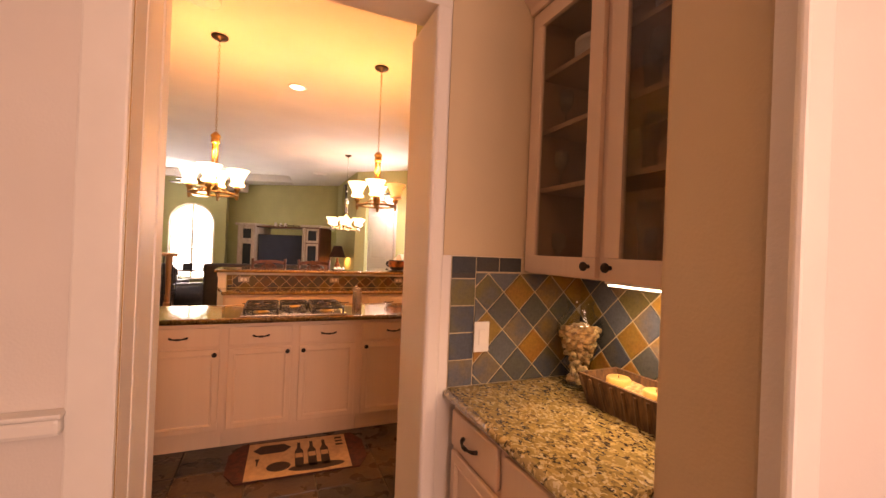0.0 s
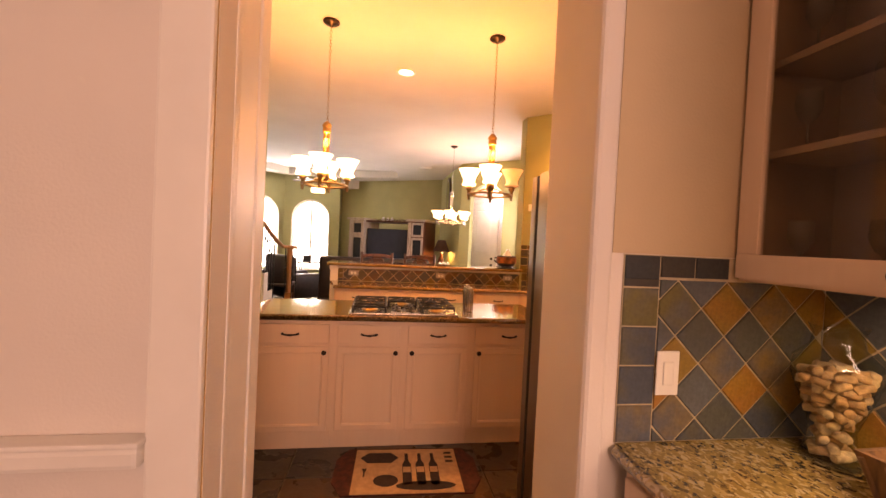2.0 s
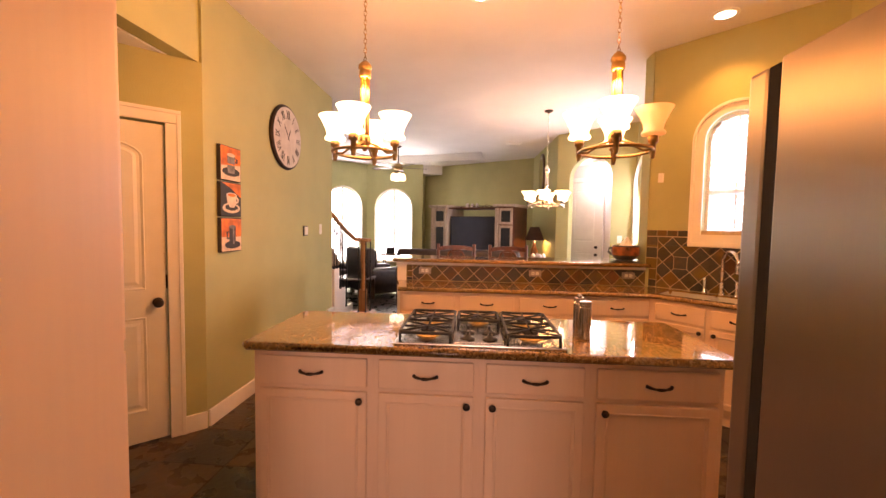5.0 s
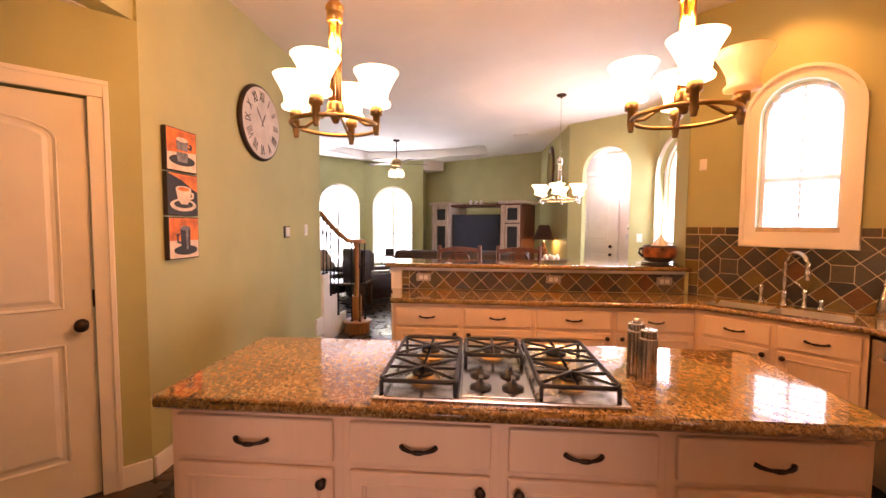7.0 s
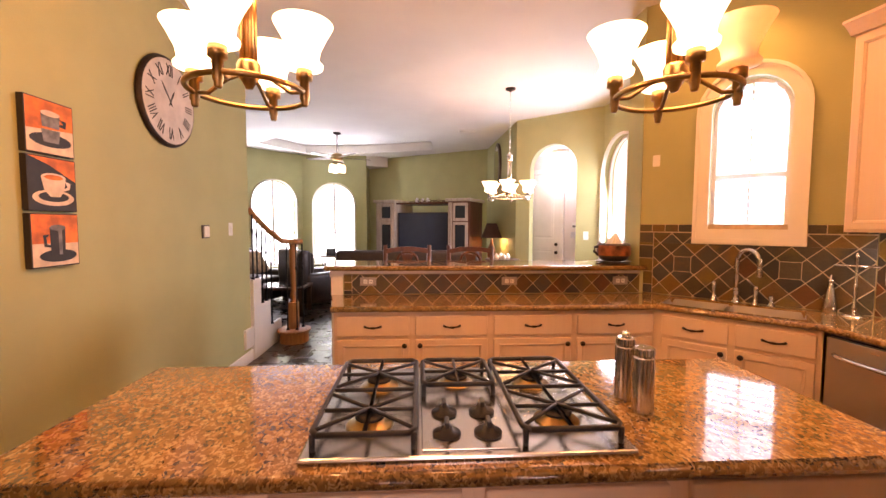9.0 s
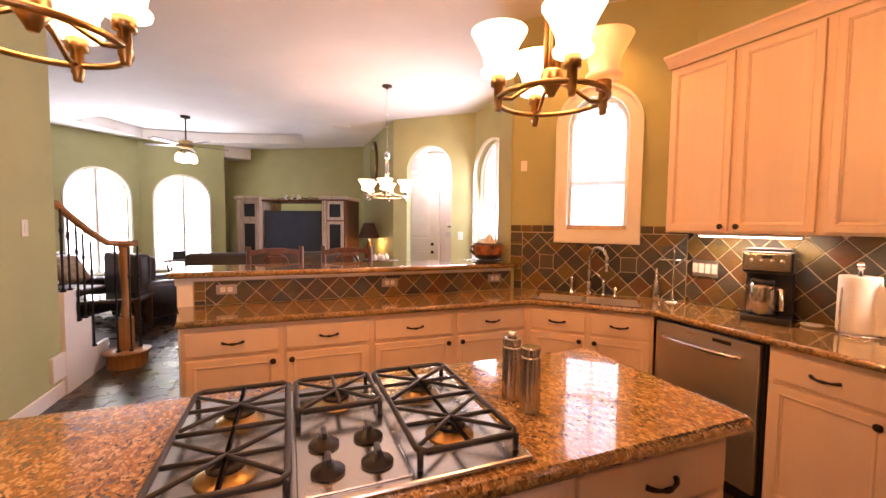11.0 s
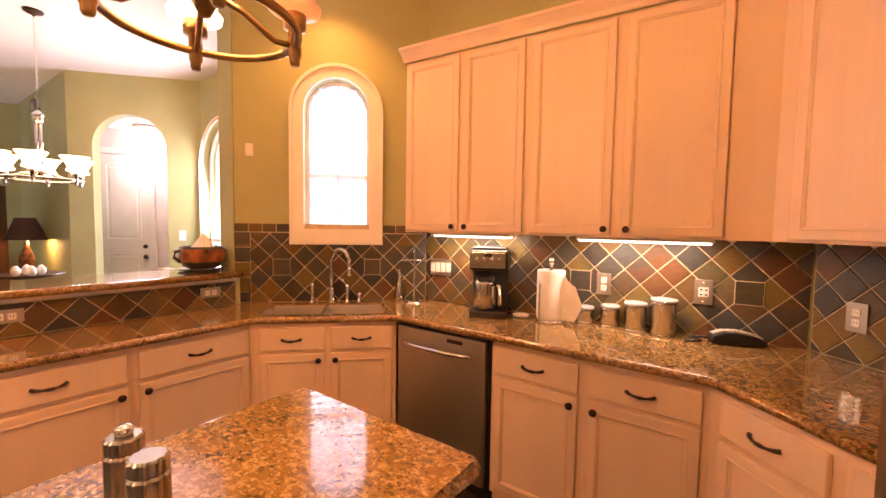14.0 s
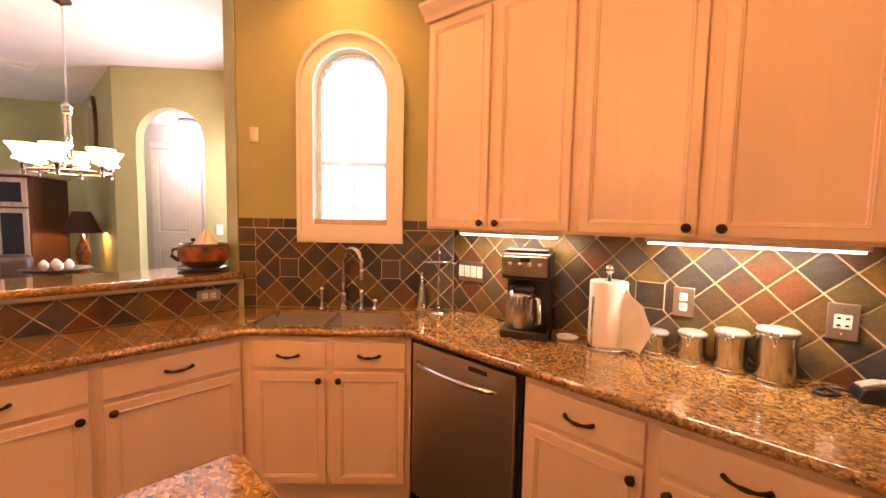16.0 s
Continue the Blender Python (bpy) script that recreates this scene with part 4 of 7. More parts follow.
# fridge
def fridge(m):
    t = thing("refrigerator", "stainless steel refrigerator with a dark door seal", "refrigerator", m)
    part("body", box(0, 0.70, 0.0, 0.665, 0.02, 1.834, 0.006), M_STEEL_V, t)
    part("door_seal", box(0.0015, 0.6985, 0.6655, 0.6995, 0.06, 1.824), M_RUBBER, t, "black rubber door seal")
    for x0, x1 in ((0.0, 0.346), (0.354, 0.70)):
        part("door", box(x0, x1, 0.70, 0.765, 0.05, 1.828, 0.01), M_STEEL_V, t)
    return t


fridge(pose(0.88, 1.937, 0))

# tall cabinet beside the opening
tall = thing("tall_cabinet", "tall cream pickled pantry cabinet beside the opening", "cabinet", pose(-0.445, 2.405, 0, 0, 0, 180))
part("body", box(0, 0.75, 0, 0.56, 0.0, 2.54, 0.002), M_CAB, tall)
for z0, z1 in ((0.12, 1.2), (1.22, 2.5)):
    d = cab_door(tall, "door", 0.012, 0.37, z0, z1)
    knob(d, 0.34, 1.15 if z0 < 1 else 1.27, -0.02)
    d = cab_door(tall, "door", 0.38, 0.738, z0, z1)
    knob(d, 0.41, 1.15 if z0 < 1 else 1.27, -0.02)


# ---- cooktop and things on the island ----
def cooktop(m):
    t = thing("gas_cooktop", "stainless steel gas cooktop with black cast iron grates", "cooktop", m)
    W, D = 0.76, 0.545
    part("tray", box(0, W, 0, D, 0.0, 0.014, 0.006), M_STEEL, t)
    part("control_well", box(0.27, 0.49, 0.02, D - 0.02, 0.0145, 0.018, 0.002), M_STEEL, t)

    def grate(x0, x1, y0, y1, burners):
        z = 0.052
        g = bmesh.new()
        r = 0.0075
        ring = [(x0 + 0.015, y0), (x1 - 0.015, y0), (x1, y0 + 0.02), (x1, y1 - 0.02), (x1 - 0.015, y1), (x0 + 0.015, y1), (x0, y1 - 0.02), (x0, y0 + 0.02)]
        tube([(x, y, z) for x, y in ring + ring[:1]], r, 6, g)
        for cx, cy in burners:
            for k in range(4):
                th = radians(45 + 90 * k)
                ex = x1 if math.cos(th) > 0 else x0
                ey = cy + (0.10 if math.sin(th) > 0 else -0.10)
                tube([(ex, ey, z), (cx, cy, z + 0.004)], 0.005, 6, g)
            tube([(cx, y0, z), (cx, y1, z)], 0.0055, 6, g)
            tube([(x0, cy, z), (x1, cy, z)], 0.0055, 6, g)
        if len(burners) > 1:
            tube([(x0, (y0 + y1) / 2, z), (x1, (y0 + y1) / 2, z)], 0.006, 6, g)
        for fx, fy in ((x0, y0), (x1, y0), (x0, y1), (x1, y1)):
            tube([(fx * 0.97 + (x0 + x1) / 2 * 0.03, fy * 0.98 + (y0 + y1) / 2 * 0.02, z), (fx * 0.97 + (x0 + x1) / 2 * 0.03, fy * 0.98 + (y0 + y1) / 2 * 0.02, 0.014)], 0.007, 6, g)
        part("grate", g, M_IRON, t, "black cast iron grate", True)
        for cx, cy in burners:
            b = part("burner", lathe([(0.06, 0.0145), (0.055, 0.019), (0.038, 0.021), (0.036, 0.032), (0.03, 0.034)], 20, at=(cx, cy, 0)), M_BRASS, t, "brass burner ring", True)
            part("burner_cap", lathe([(0.037, 0.0345), (0.037, 0.041), (0.028, 0.044)], 20, at=(cx, cy, 0)), M_IRON, b, "black burner cap", True)
    grate(0.022, 0.255, 0.03, D - 0.03, [(0.14, 0.15), (0.14, 0.39)])
    grate(0.275, 0.485, 0.30, D - 0.03, [(0.38, 0.405)])
    grate(0.505, 0.738, 0.03, D - 0.03, [(0.62, 0.15), (0.62, 0.39)])
    for x in (0.33, 0.43):
        for y in (0.085, 0.19):
            k = part("control_knob", lathe([(0.034, 0.0185), (0.034, 0.023), (0.015, 0.027), (0.012, 0.04)], 20, at=(x, y, 0)), M_BLACK, t, "black control knob", True)
            part("knob_grip", box(x - 0.006, x + 0.006, y - 0.02, y + 0.014, 0.0405, 0.056, 0.003), M_BLACK, k)
            part("dial_marks", lathe([(0.03, 0.0232), (0.03, 0.0238), (0.026, 0.0239)], 24, at=(x, y, 0), caps=False), M_CHROME, k)
    return t


cooktop(pose(-0.108, 3.402, CT1))


def mill(m, h, top):
    t = thing("pepper_mill", "ribbed stainless steel mill on the island", "mill", m, "steel mills")
    bm = bmesh.new()
    seg = 48
    prof = [(0.0, 0), (0.026, 0), (0.0285, 0.006), (0.0285, h - 0.03), (0.025, h - 0.026), (0.0275, h - 0.022), (0.0275, h - 0.004), (0.024, h)]
    rings = []
    for r, z in prof[1:]:
        rings.append([bm.verts.new((r * (1 - 0.075 * (i % 4 > 1)) * math.cos(2 * math.pi * i / seg), r * (1 - 0.075 * (i % 4 > 1)) * math.sin(2 * math.pi * i / seg), z)) for i in range(seg)])
    for a, b in zip(rings, rings[1:]):
        for i in range(seg):
            bm.faces.new((a[i], a[(i + 1) % seg], b[(i + 1) % seg], b[i]))
    bm.faces.new(rings[0][::-1])
    bm.faces.new(rings[-1])
    part("body", bm, M_STEEL, t)
    if top:
        part("finial", lathe([(0.012, h), (0.014, h + 0.008), (0.009, h + 0.016)], 14), M_CHROME, t, smooth=True)
    return t


mill(pose(0.772, 3.70, CT1), 0.188, True)
mill(pose(0.776, 3.608, CT1), 0.186, False)


# ---- chandeliers and ceiling lights ----
def shade_mesh(r, h, at):
    prof = [(r * 0.36, 0.0), (r * 0.62, 0.006), (r * 0.64, 0.016), (r * 0.5, 0.03), (r * 0.56, h * 0.45), (r * 0.78, h * 0.75), (r, h), (r * 0.97, h), (r * 0.74, h * 0.73), (r * 0.52, h * 0.45), (r * 0.3, 0.02)]
    return lathe(prof, 24, at=at)


def chandelier(name, cx, cy, ring_z, ring_r, arms, turn, unlit=(), stem_top=2.28, label="antique brass chandelier with lit frosted glass shades", metal=None, shade_r=0.08, shade_h=0.125):
    metal = metal or M_BRASS
    t = thing(name, label, "chandelier", pose(cx, cy, 0), "kitchen chandeliers" if name == "chandelier" else "")
    part("canopy", lathe([(0.062, CEIL - 0.0005), (0.062, CEIL - 0.012), (0.05, CEIL - 0.022), (0.015, CEIL - 0.03), (0.008, CEIL - 0.045)], 24), M_BRONZE, t, "dark bronze ceiling canopy", True)
    bm = bmesh.new()
    z = CEIL - 0.045
    i = 0
    while z > stem_top + 0.02:
        a, b = (0.008, 0.0) if i % 2 else (0.0, 0.008)
        pts = [(a * math.cos(2 * math.pi * k / 8), b * math.cos(2 * math.pi * k / 8), z - 0.014 + 0.016 * math.sin(2 * math.pi * k / 8)) for k in range(9)]
        tube(pts, 0.0022, 5, bm)
        z -= 0.024
        i += 1
    part("chain", bm, metal, t, smooth=True)
    part("column_cap", lathe([(0.008, stem_top + 0.03), (0.02, stem_top + 0.02), (0.036, stem_top), (0.036, stem_top - 0.015), (0.028, stem_top - 0.02), (0.032, stem_top - 0.03), (0.032, stem_top - 0.06), (0.024, stem_top - 0.065)], 20), metal, t, smooth=True)
    for k in range(4):
        th = radians(45 + 90 * k)
        part("column_rod", tube([(0.019 * math.cos(th), 0.019 * math.sin(th), stem_top - 0.06), (0.019 * math.cos(th), 0.019 * math.sin(th), ring_z + 0.11)], 0.0085, 8), metal, t, smooth=True)
    part("hub", lathe([(0.03, ring_z + 0.11), (0.034, ring_z + 0.1), (0.034, ring_z + 0.07), (0.02, ring_z + 0.05), (0.01, ring_z + 0.03)], 18), metal, t, smooth=True)
    part("ring", tube([(ring_r * math.cos(2 * math.pi * k / 36), ring_r * math.sin(2 * math.pi * k / 36), ring_z + 0.02) for k in range(37)], 0.0085, 8), metal, t, smooth=True)
    for k in range(arms):
        th = radians(turn + 360 * k / arms)
        ux, uy = math.cos(th), math.sin(th)
        part("arm", tube([(0.02 * ux, 0.02 * uy, ring_z + 0.075), (0.4 * ring_r * ux, 0.4 * ring_r * uy, ring_z + 0.06), (0.75 * ring_r * ux, 0.75 * ring_r * uy, ring_z + 0.02), (ring_r * ux, ring_r * uy, ring_z + 0.02)], 0.0065, 8), metal, t, smooth=True)
        at = (ring_r * ux, ring_r * uy, 0)
        s = part("socket", lathe([(0.008, ring_z - 0.022), (0.011, ring_z - 0.016), (0.011, ring_z - 0.006), (0.014, ring_z), (0.014, ring_z + 0.052), (0.024, ring_z + 0.056), (0.024, ring_z + 0.085), (0.02, ring_z + 0.087)], 16, at=at), metal, t, smooth=True)
        lit = k not in unlit
        part("shade", shade_mesh(shade_r, shade_h, (at[0], at[1], ring_z + 0.087)), M_SHADE if lit else M_SHADE_OFF, s, "glowing frosted glass shade" if lit else "unlit frosted glass shade", True)
    return t


chandelier("chandelier", *CHANDELIERS[0], 1.83, 0.168, 4, -4, stem_top=2.31, shade_r=0.087, shade_h=0.134)
chandelier("chandelier", *CHANDELIERS[1], 1.83, 0.170, 4, -17, unlit=(0,), stem_top=2.31, shade_r=0.087, shade_h=0.134)
chandelier("dining_chandelier", *DINING_CHANDELIER, 1.765, 0.262, 6, 12, stem_top=2.3, label="brushed nickel dining chandelier with six lit shades", metal=M_CHROME, shade_r=0.095, shade_h=0.12)

for cx, cy in RECESSED:
    t = thing("recessed_light", "lit round recessed ceiling light with white trim", "lamp", pose(cx, cy, 0), "recessed lights")
    part("trim_ring", lathe([(0.095, CEIL - 0.0005), (0.095, CEIL - 0.008), (0.07, CEIL - 0.01)], 28, caps=False), M_WHITE, t, smooth=True)
    part("lens", lathe([(0.068, CEIL - 0.004), (0.066, CEIL - 0.006), (0.03, CEIL - 0.0065)], 24), M_LIT, t, "glowing lens", True)
t = thing("ceiling_speaker", "round white ceiling speaker grille", "speaker", pose(-0.40, 3.32, 0))
part("grille", lathe([(0.11, CEIL - 0.0005), (0.11, CEIL - 0.006), (0.09, CEIL - 0.009), (0.02, CEIL - 0.009)], 28), M_WHITE, t, smooth=True)
t = thing("ceiling_vent", "white metal ceiling air vent", "vent", pose(1.0, 9.65, CEIL))
part("frame", box(-0.15, 0.15, -0.08, 0.08, -0.012, -0.0005, 0.003), M_WHITE, t)
for i in range(5):
    part("slat", shift(box(-0.13, 0.13, -0.008, 0.008, -0.001, 0.001), pose(0, -0.056 + i * 0.028, -0.016, 35)), M_WHITE, t)

# ---- sink side ----
ft = thing("kitchen_faucet", "brushed nickel gooseneck kitchen faucet", "faucet", sinkm @ pose(0.02, 0.198, CT1) @ Matrix.Scale(1.08, 4))
part("base", lathe([(0.027, 0), (0.027, 0.008), (0.017, 0.03), (0.016, 0.07), (0.02, 0.08), (0.013, 0.1)], 18), M_CHROME, ft, smooth=True)
sp = [(0, 0, 0.09), (0, 0, 0.22)] + [(0, -0.075 + 0.075 * math.cos(radians(a)), 0.26 + 0.075 * math.sin(radians(a))) for a in range(0, 181, 15)] + [(0.0, -0.152, 0.235)]
part("spout", shift(tube(sp, 0.0138, 12), pose(0, 0, 0, 0, 0, 50)), M_CHROME, ft, smooth=True)
part("spray_head", shift(lathe([(0.012, 0.0), (0.017, 0.01), (0.015, 0.045), (0.012, 0.06)], 14), pose(0, 0, 0, 0, 0, 50) @ pose(0, -0.152, 0.18)), M_CHROME, ft, smooth=True)
for nm, x, h in (("side_sprayer", -0.105, 0.115), ("faucet_handle", 0.125, 0.105), ("soap_pump", 0.205, 0.055)):
    s = thing(nm, "brushed nickel sink fitting on the granite", "faucet part", sinkm @ pose(x, 0.198, CT1) @ Matrix.Scale(1.15, 4))
    part("stem", lathe([(0.02, 0), (0.02, 0.006), (0.011, 0.02), (0.011, h * 0.7), (0.015, h * 0.78), (0.013, h), (0.006, h + 0.006)], 14), M_CHROME, s, smooth=True)
    if nm == "faucet_handle":
        part("lever", tube([(0, 0, h * 0.95), (-0.03, -0.01, h + 0.03), (-0.05, -0.015, h + 0.045)], 0.006, 8), M_CHROME, s, smooth=True)
sb = thing("soap_bottle", "tall slim steel soap bottle with a pump top", "bottle", pose(2.625, 4.80, CT1) @ Matrix.Scale(1.2, 4))
part("body", lathe([(0.026, 0), (0.03, 0.01), (0.028, 0.06), (0.018, 0.11), (0.01, 0.14), (0.01, 0.155)], 18), M_STEEL, sb, smooth=True)
part("pump", lathe([(0.012, 0.155), (0.012, 0.165), (0.005, 0.17), (0.005, 0.19)], 12), M_CHROME, sb, smooth=True)
cs = thing("jewelry_stand", "polished silver stand with a crossbar", "stand", pose(2.655, 4.69, CT1) @ Matrix.Scale(1.12, 4))
part("base", lathe([(0.055, 0), (0.055, 0.005), (0.03, 0.015), (0.012, 0.025)], 20), M_CHROME, cs, smooth=True)
part("stem", lathe([(0.008, 0.025), (0.012, 0.05), (0.007, 0.06), (0.007, 0.15), (0.011, 0.16), (0.006, 0.17), (0.006, 0.3), (0.01, 0.31), (0.004, 0.33)], 12), M_CHROME, cs, smooth=True)
part("crossbar", tube([(-0.06, 0.06, 0.262), (0.06, -0.06, 0.262)], 0.006, 8), M_CHROME, cs, smooth=True)


# ---- counter things on the east run ----
cm = thing("coffee_maker", "black and steel coffee maker with a thermal carafe", "coffee maker", pose(2.705, 4.125, CT1, 0, 0, -66) @ Matrix.Scale(1.09, 4))
part("base", box(-0.10, 0.10, -0.13, 0.12, 0, 0.035, 0.008), M_BLACK, cm)
part("tower", box(-0.10, 0.10, 0.02, 0.12, 0.036, 0.27, 0.006), M_BLACK, cm)
part("head", box(-0.102, 0.102, -0.12, 0.122, 0.25, 0.36, 0.012), M_BLACK, cm)
fp = part("control_panel", box(-0.095, 0.095, -0.128, -0.1205, 0.265, 0.352, 0.006), M_STEEL, cm, "brushed steel control panel")
for x in (-0.06, -0.02, 0.02, 0.06):
    part("button", shift(lathe([(0.011, 0), (0.011, 0.005), (0.007, 0.007)], 12), pose(x, -0.1285, 0.315, 90)), M_CHROME, fp, smooth=True)
part("display", box(-0.02, 0.02, -0.1305, -0.1285, 0.328, 0.344), M_BLACK, fp)
part("lid", box(-0.09, 0.09, -0.09, 0.10, 0.361, 0.376, 0.007), M_BLACK, cm)
ca = part("carafe", lathe([(0.058, 0.037), (0.064, 0.043), (0.064, 0.175), (0.056, 0.195)], 28, at=(-0.02, -0.058, 0)), M_CAN, cm, "brushed steel carafe", True)
part("carafe_lid", lathe([(0.05, 0.1955), (0.05, 0.212), (0.03, 0.222)], 24, at=(-0.02, -0.058, 0)), M_BLACK, ca, "black carafe lid", True)
part("carafe_handle", tube([(0.04, -0.10, 0.18), (0.065, -0.14, 0.175), (0.068, -0.145, 0.08), (0.045, -0.11, 0.06)], 0.011, 8), M_CHROME, ca, smooth=True)
part("cord", tube([(-0.09, 0.1, 0.02), (-0.14, 0.11, 0.03), (-0.16, 0.10, 0.012), (-0.13, 0.12, 0.006)], 0.004, 6), M_BLACK, cm, "black power cord", True)

pt = thing("paper_towel_holder", "steel paper towel holder with a torn white roll", "paper towel holder", pose(2.75, 3.755, CT1))
part("base", lathe([(0.085, 0), (0.085, 0.008), (0.075, 0.014)], 28), M_CHROME, pt, smooth=True)
part("post", lathe([(0.008, 0.014), (0.008, 0.325), (0.016, 0.33), (0.019, 0.345), (0.012, 0.362)], 14), M_CHROME, pt, smooth=True)
part("roll", lathe([(0.02, 0.018), (0.076, 0.018), (0.078, 0.03), (0.077, 0.285), (0.075, 0.292), (0.02, 0.292)], 32, caps=False), M_PAPER, pt, "white paper roll", True)
bm = bmesh.new()
rows = []
for j in range(9):
    w = 0.03 + 0.095 * min(1, max(0, 1 - abs(j - 3.2) / 7))
    if j > 6:
        w = 0.06 - 0.02 * (j - 6)
    rows.append([bm.verts.new((-0.03 + 0.01 * math.sin(j) + 0.02 * u * math.sin(u * 4), -0.07 - w * u, 0.02 + 0.032 * j - 0.012 * u * (j == 8))) for u in (0, 0.25, 0.5, 0.75, 1)])
for a, b in zip(rows, rows[1:]):
    for i in range(4):
        bm.faces.new((a[i], a[i + 1], b[i + 1], b[i]))
sheet = part("loose_sheet", bm, M_PAPER, pt, "torn loose paper sheet", True)
part("side_arm", tube([(-0.083, 0.03, 0.01), (-0.088, 0.03, 0.14), (-0.082, 0.03, 0.22), (-0.078, 0.03, 0.235)], 0.005, 8), M_CHROME, pt, smooth=True)

for i, (x, y, r, h) in enumerate(((2.84, 3.585, 0.044, 0.08), (2.845, 3.455, 0.048, 0.102), (2.838, 3.327, 0.053, 0.134), (2.825, 3.196, 0.058, 0.17))):
    c = thing("canister", "brushed steel canister with a clear clamp lid", "canister", pose(x, y, CT1), "canister set")
    part("body", lathe([(r - 0.003, 0), (r, 0.004), (r, h - 0.006), (r + 0.002, h)], 32), M_CAN, c, smooth=True)
    part("base_ring", lathe([(r + 0.0008, 0.002), (r + 0.0022, 0.004), (r + 0.0022, 0.009), (r + 0.0008, 0.011)], 32, caps=False), M_CHROME, c, "polished base ring", True)
    part("lid", lathe([(r + 0.003, h + 0.0005), (r + 0.004, h + 0.012), (r - 0.004, h + 0.018), (r * 0.5, h + 0.02)], 32), M_LID, c, "pale translucent lid", True)
    part("clamp", tube([(-r - 0.004, 0.012, h + 0.012), (-r - 0.012, 0.012, h - 0.005), (-r - 0.01, 0.0, h - 0.035), (-r - 0.012, -0.012, h - 0.005), (-r - 0.004, -0.012, h + 0.012)], 0.0025, 6), M_CHROME, c, "wire clamp", True)

op = thing("can_opener", "black and silver electric can opener lying on granite", "can opener", pose(2.865, 2.90, CT1, 0, 0, -69))
bm = slab([(-0.112, 0.012), (-0.10, 0.045), (-0.05, 0.058), (0.03, 0.054), (0.09, 0.04), (0.115, 0.02), (0.112, 0.004), (-0.10, 0.002)], -0.036, 0.036)
bmesh.ops.bevel(bm, geom=bm.edges[:], offset=0.007, segments=3, affect="EDGES", profile=0.6)
part("body", bm, M_BLACK, op, smooth=True)
arch_ = [(-0.10, 0.05), (-0.06, 0.066), (0.0, 0.068), (0.06, 0.058), (0.10, 0.043)]
bm = slab(arch_ + [(x, z - 0.007) for x, z in arch_[::-1]], -0.022, 0.022)
bmesh.ops.bevel(bm, geom=bm.edges[:], offset=0.002, segments=2, affect="EDGES")
part("top_shell", bm, M_SILVER, op, "silver top shell")
part("cable", tube([(-0.108, 0, 0.02), (-0.14, 0.012, 0.022), (-0.165, 0.03, 0.012), (-0.19, 0.02, 0.008), (-0.21, -0.012, 0.008), (-0.185, -0.03, 0.008), (-0.15, -0.018, 0.01), (-0.17, 0.01, 0.018)], 0.006, 8), M_BLACK, op, "black coiled cable", True)
sp_ = thing("spoon_rest", "small pale spoon rest beside the coffee maker", "spoon rest", pose(2.74, 3.93, CT1))
part("dish", lathe([(0.03, 0), (0.045, 0.004), (0.05, 0.014), (0.045, 0.012), (0.02, 0.006)], 20), M_WHITE, sp_, smooth=True)


# ---- plates: outlets and switches ----
def plate(m, w, h, kind, metal=True, n=1, label="", name="outlet"):
    t = thing(name, label or ("brushed steel outlet plate with white receptacles" if kind == "outlet" else "switch plate with white rockers"), "outlet" if kind == "outlet" else "switch", m)
    part("cover", box(-w / 2, w / 2, -0.006, -0.0005, -h / 2, h / 2, 0.003), M_PLATE if metal else M_WHITE, t)
    for i in range(n):
        if kind == "outlet":
            wide = w > h
            for s in (-1, 1):
                c = (s * 0.02, 0) if wide else (0, s * 0.021)
                r = part("receptacle", box(c[0] - 0.014, c[0] + 0.014, -0.009, -0.0062, c[1] - 0.015, c[1] + 0.015, 0.004), M_WHITE, t, "white receptacle")
                for q in (-0.005, 0.005):
                    part("slot", box(c[0] + q - 0.001, c[0] + q + 0.001, -0.0095, -0.0091, c[1] - 0.004, c[1] + 0.005), M_BLACK, r)
        else:
            cx = (i - (n - 1) / 2) * 0.042
            part("rocker", box(cx - 0.0155, cx + 0.0155, -0.010, -0.0062, -0.032, 0.032, 0.003), M_WHITE, t, "white rocker")
    return t


TT = 0.012
EWM = along(DIAG1, EAST1)[0] @ pose(0, -TT, 0)
plate(EWM @ pose(0.135, -0.001, 1.178), 0.165, 0.115, "switch", True, 4, "steel four-gang switch plate with white rockers", "switch_plate")
plate(EWM @ pose(1.193, -0.001, 1.156), 0.075, 0.12, "outlet")
jp = thing("jack_plate", "brushed steel wall plate with four white jacks", "jack plate", EWM @ pose(1.658, -0.001, 1.156))
part("cover", box(-0.04, 0.04, -0.006, -0.0005, -0.062, 0.062, 0.003), M_PLATE, jp)
part("insert", box(-0.022, 0.022, -0.0085, -0.0062, -0.024, 0.024, 0.001), M_WHITE, jp, "white jack insert")
for jx in (-0.0105, 0.0105):
    for jz in (-0.012, 0.012):
        part("jack", box(jx - 0.0075, jx + 0.0075, -0.0105, -0.0087, jz - 0.0075, jz + 0.0075, 0.001), M_WHITE, jp)
        part("jack_slot", box(jx - 0.005, jx + 0.005, -0.0112, -0.0107, jz - 0.004, jz + 0.003), M_BLACK, jp)
for jz in (-0.045, 0.045):
    part("screw", shift(lathe([(0.004, 0), (0.004, 0.0012), (0.002, 0.002)], 10), pose(0, -0.0062, jz, 90)), M_CHROME, jp)
sewall = along(EAST1, (EAST1[0] - 0.79, EAST1[1] - 0.79))[0]
plate(sewall @ pose(0.18, -TT, 1.12), 0.075, 0.12, "outlet")
for x in (-0.22, 0.835, 1.695):
    plate(pose(x, BY - TT - 0.001, 1.03), 0.118, 0.062, "outlet")
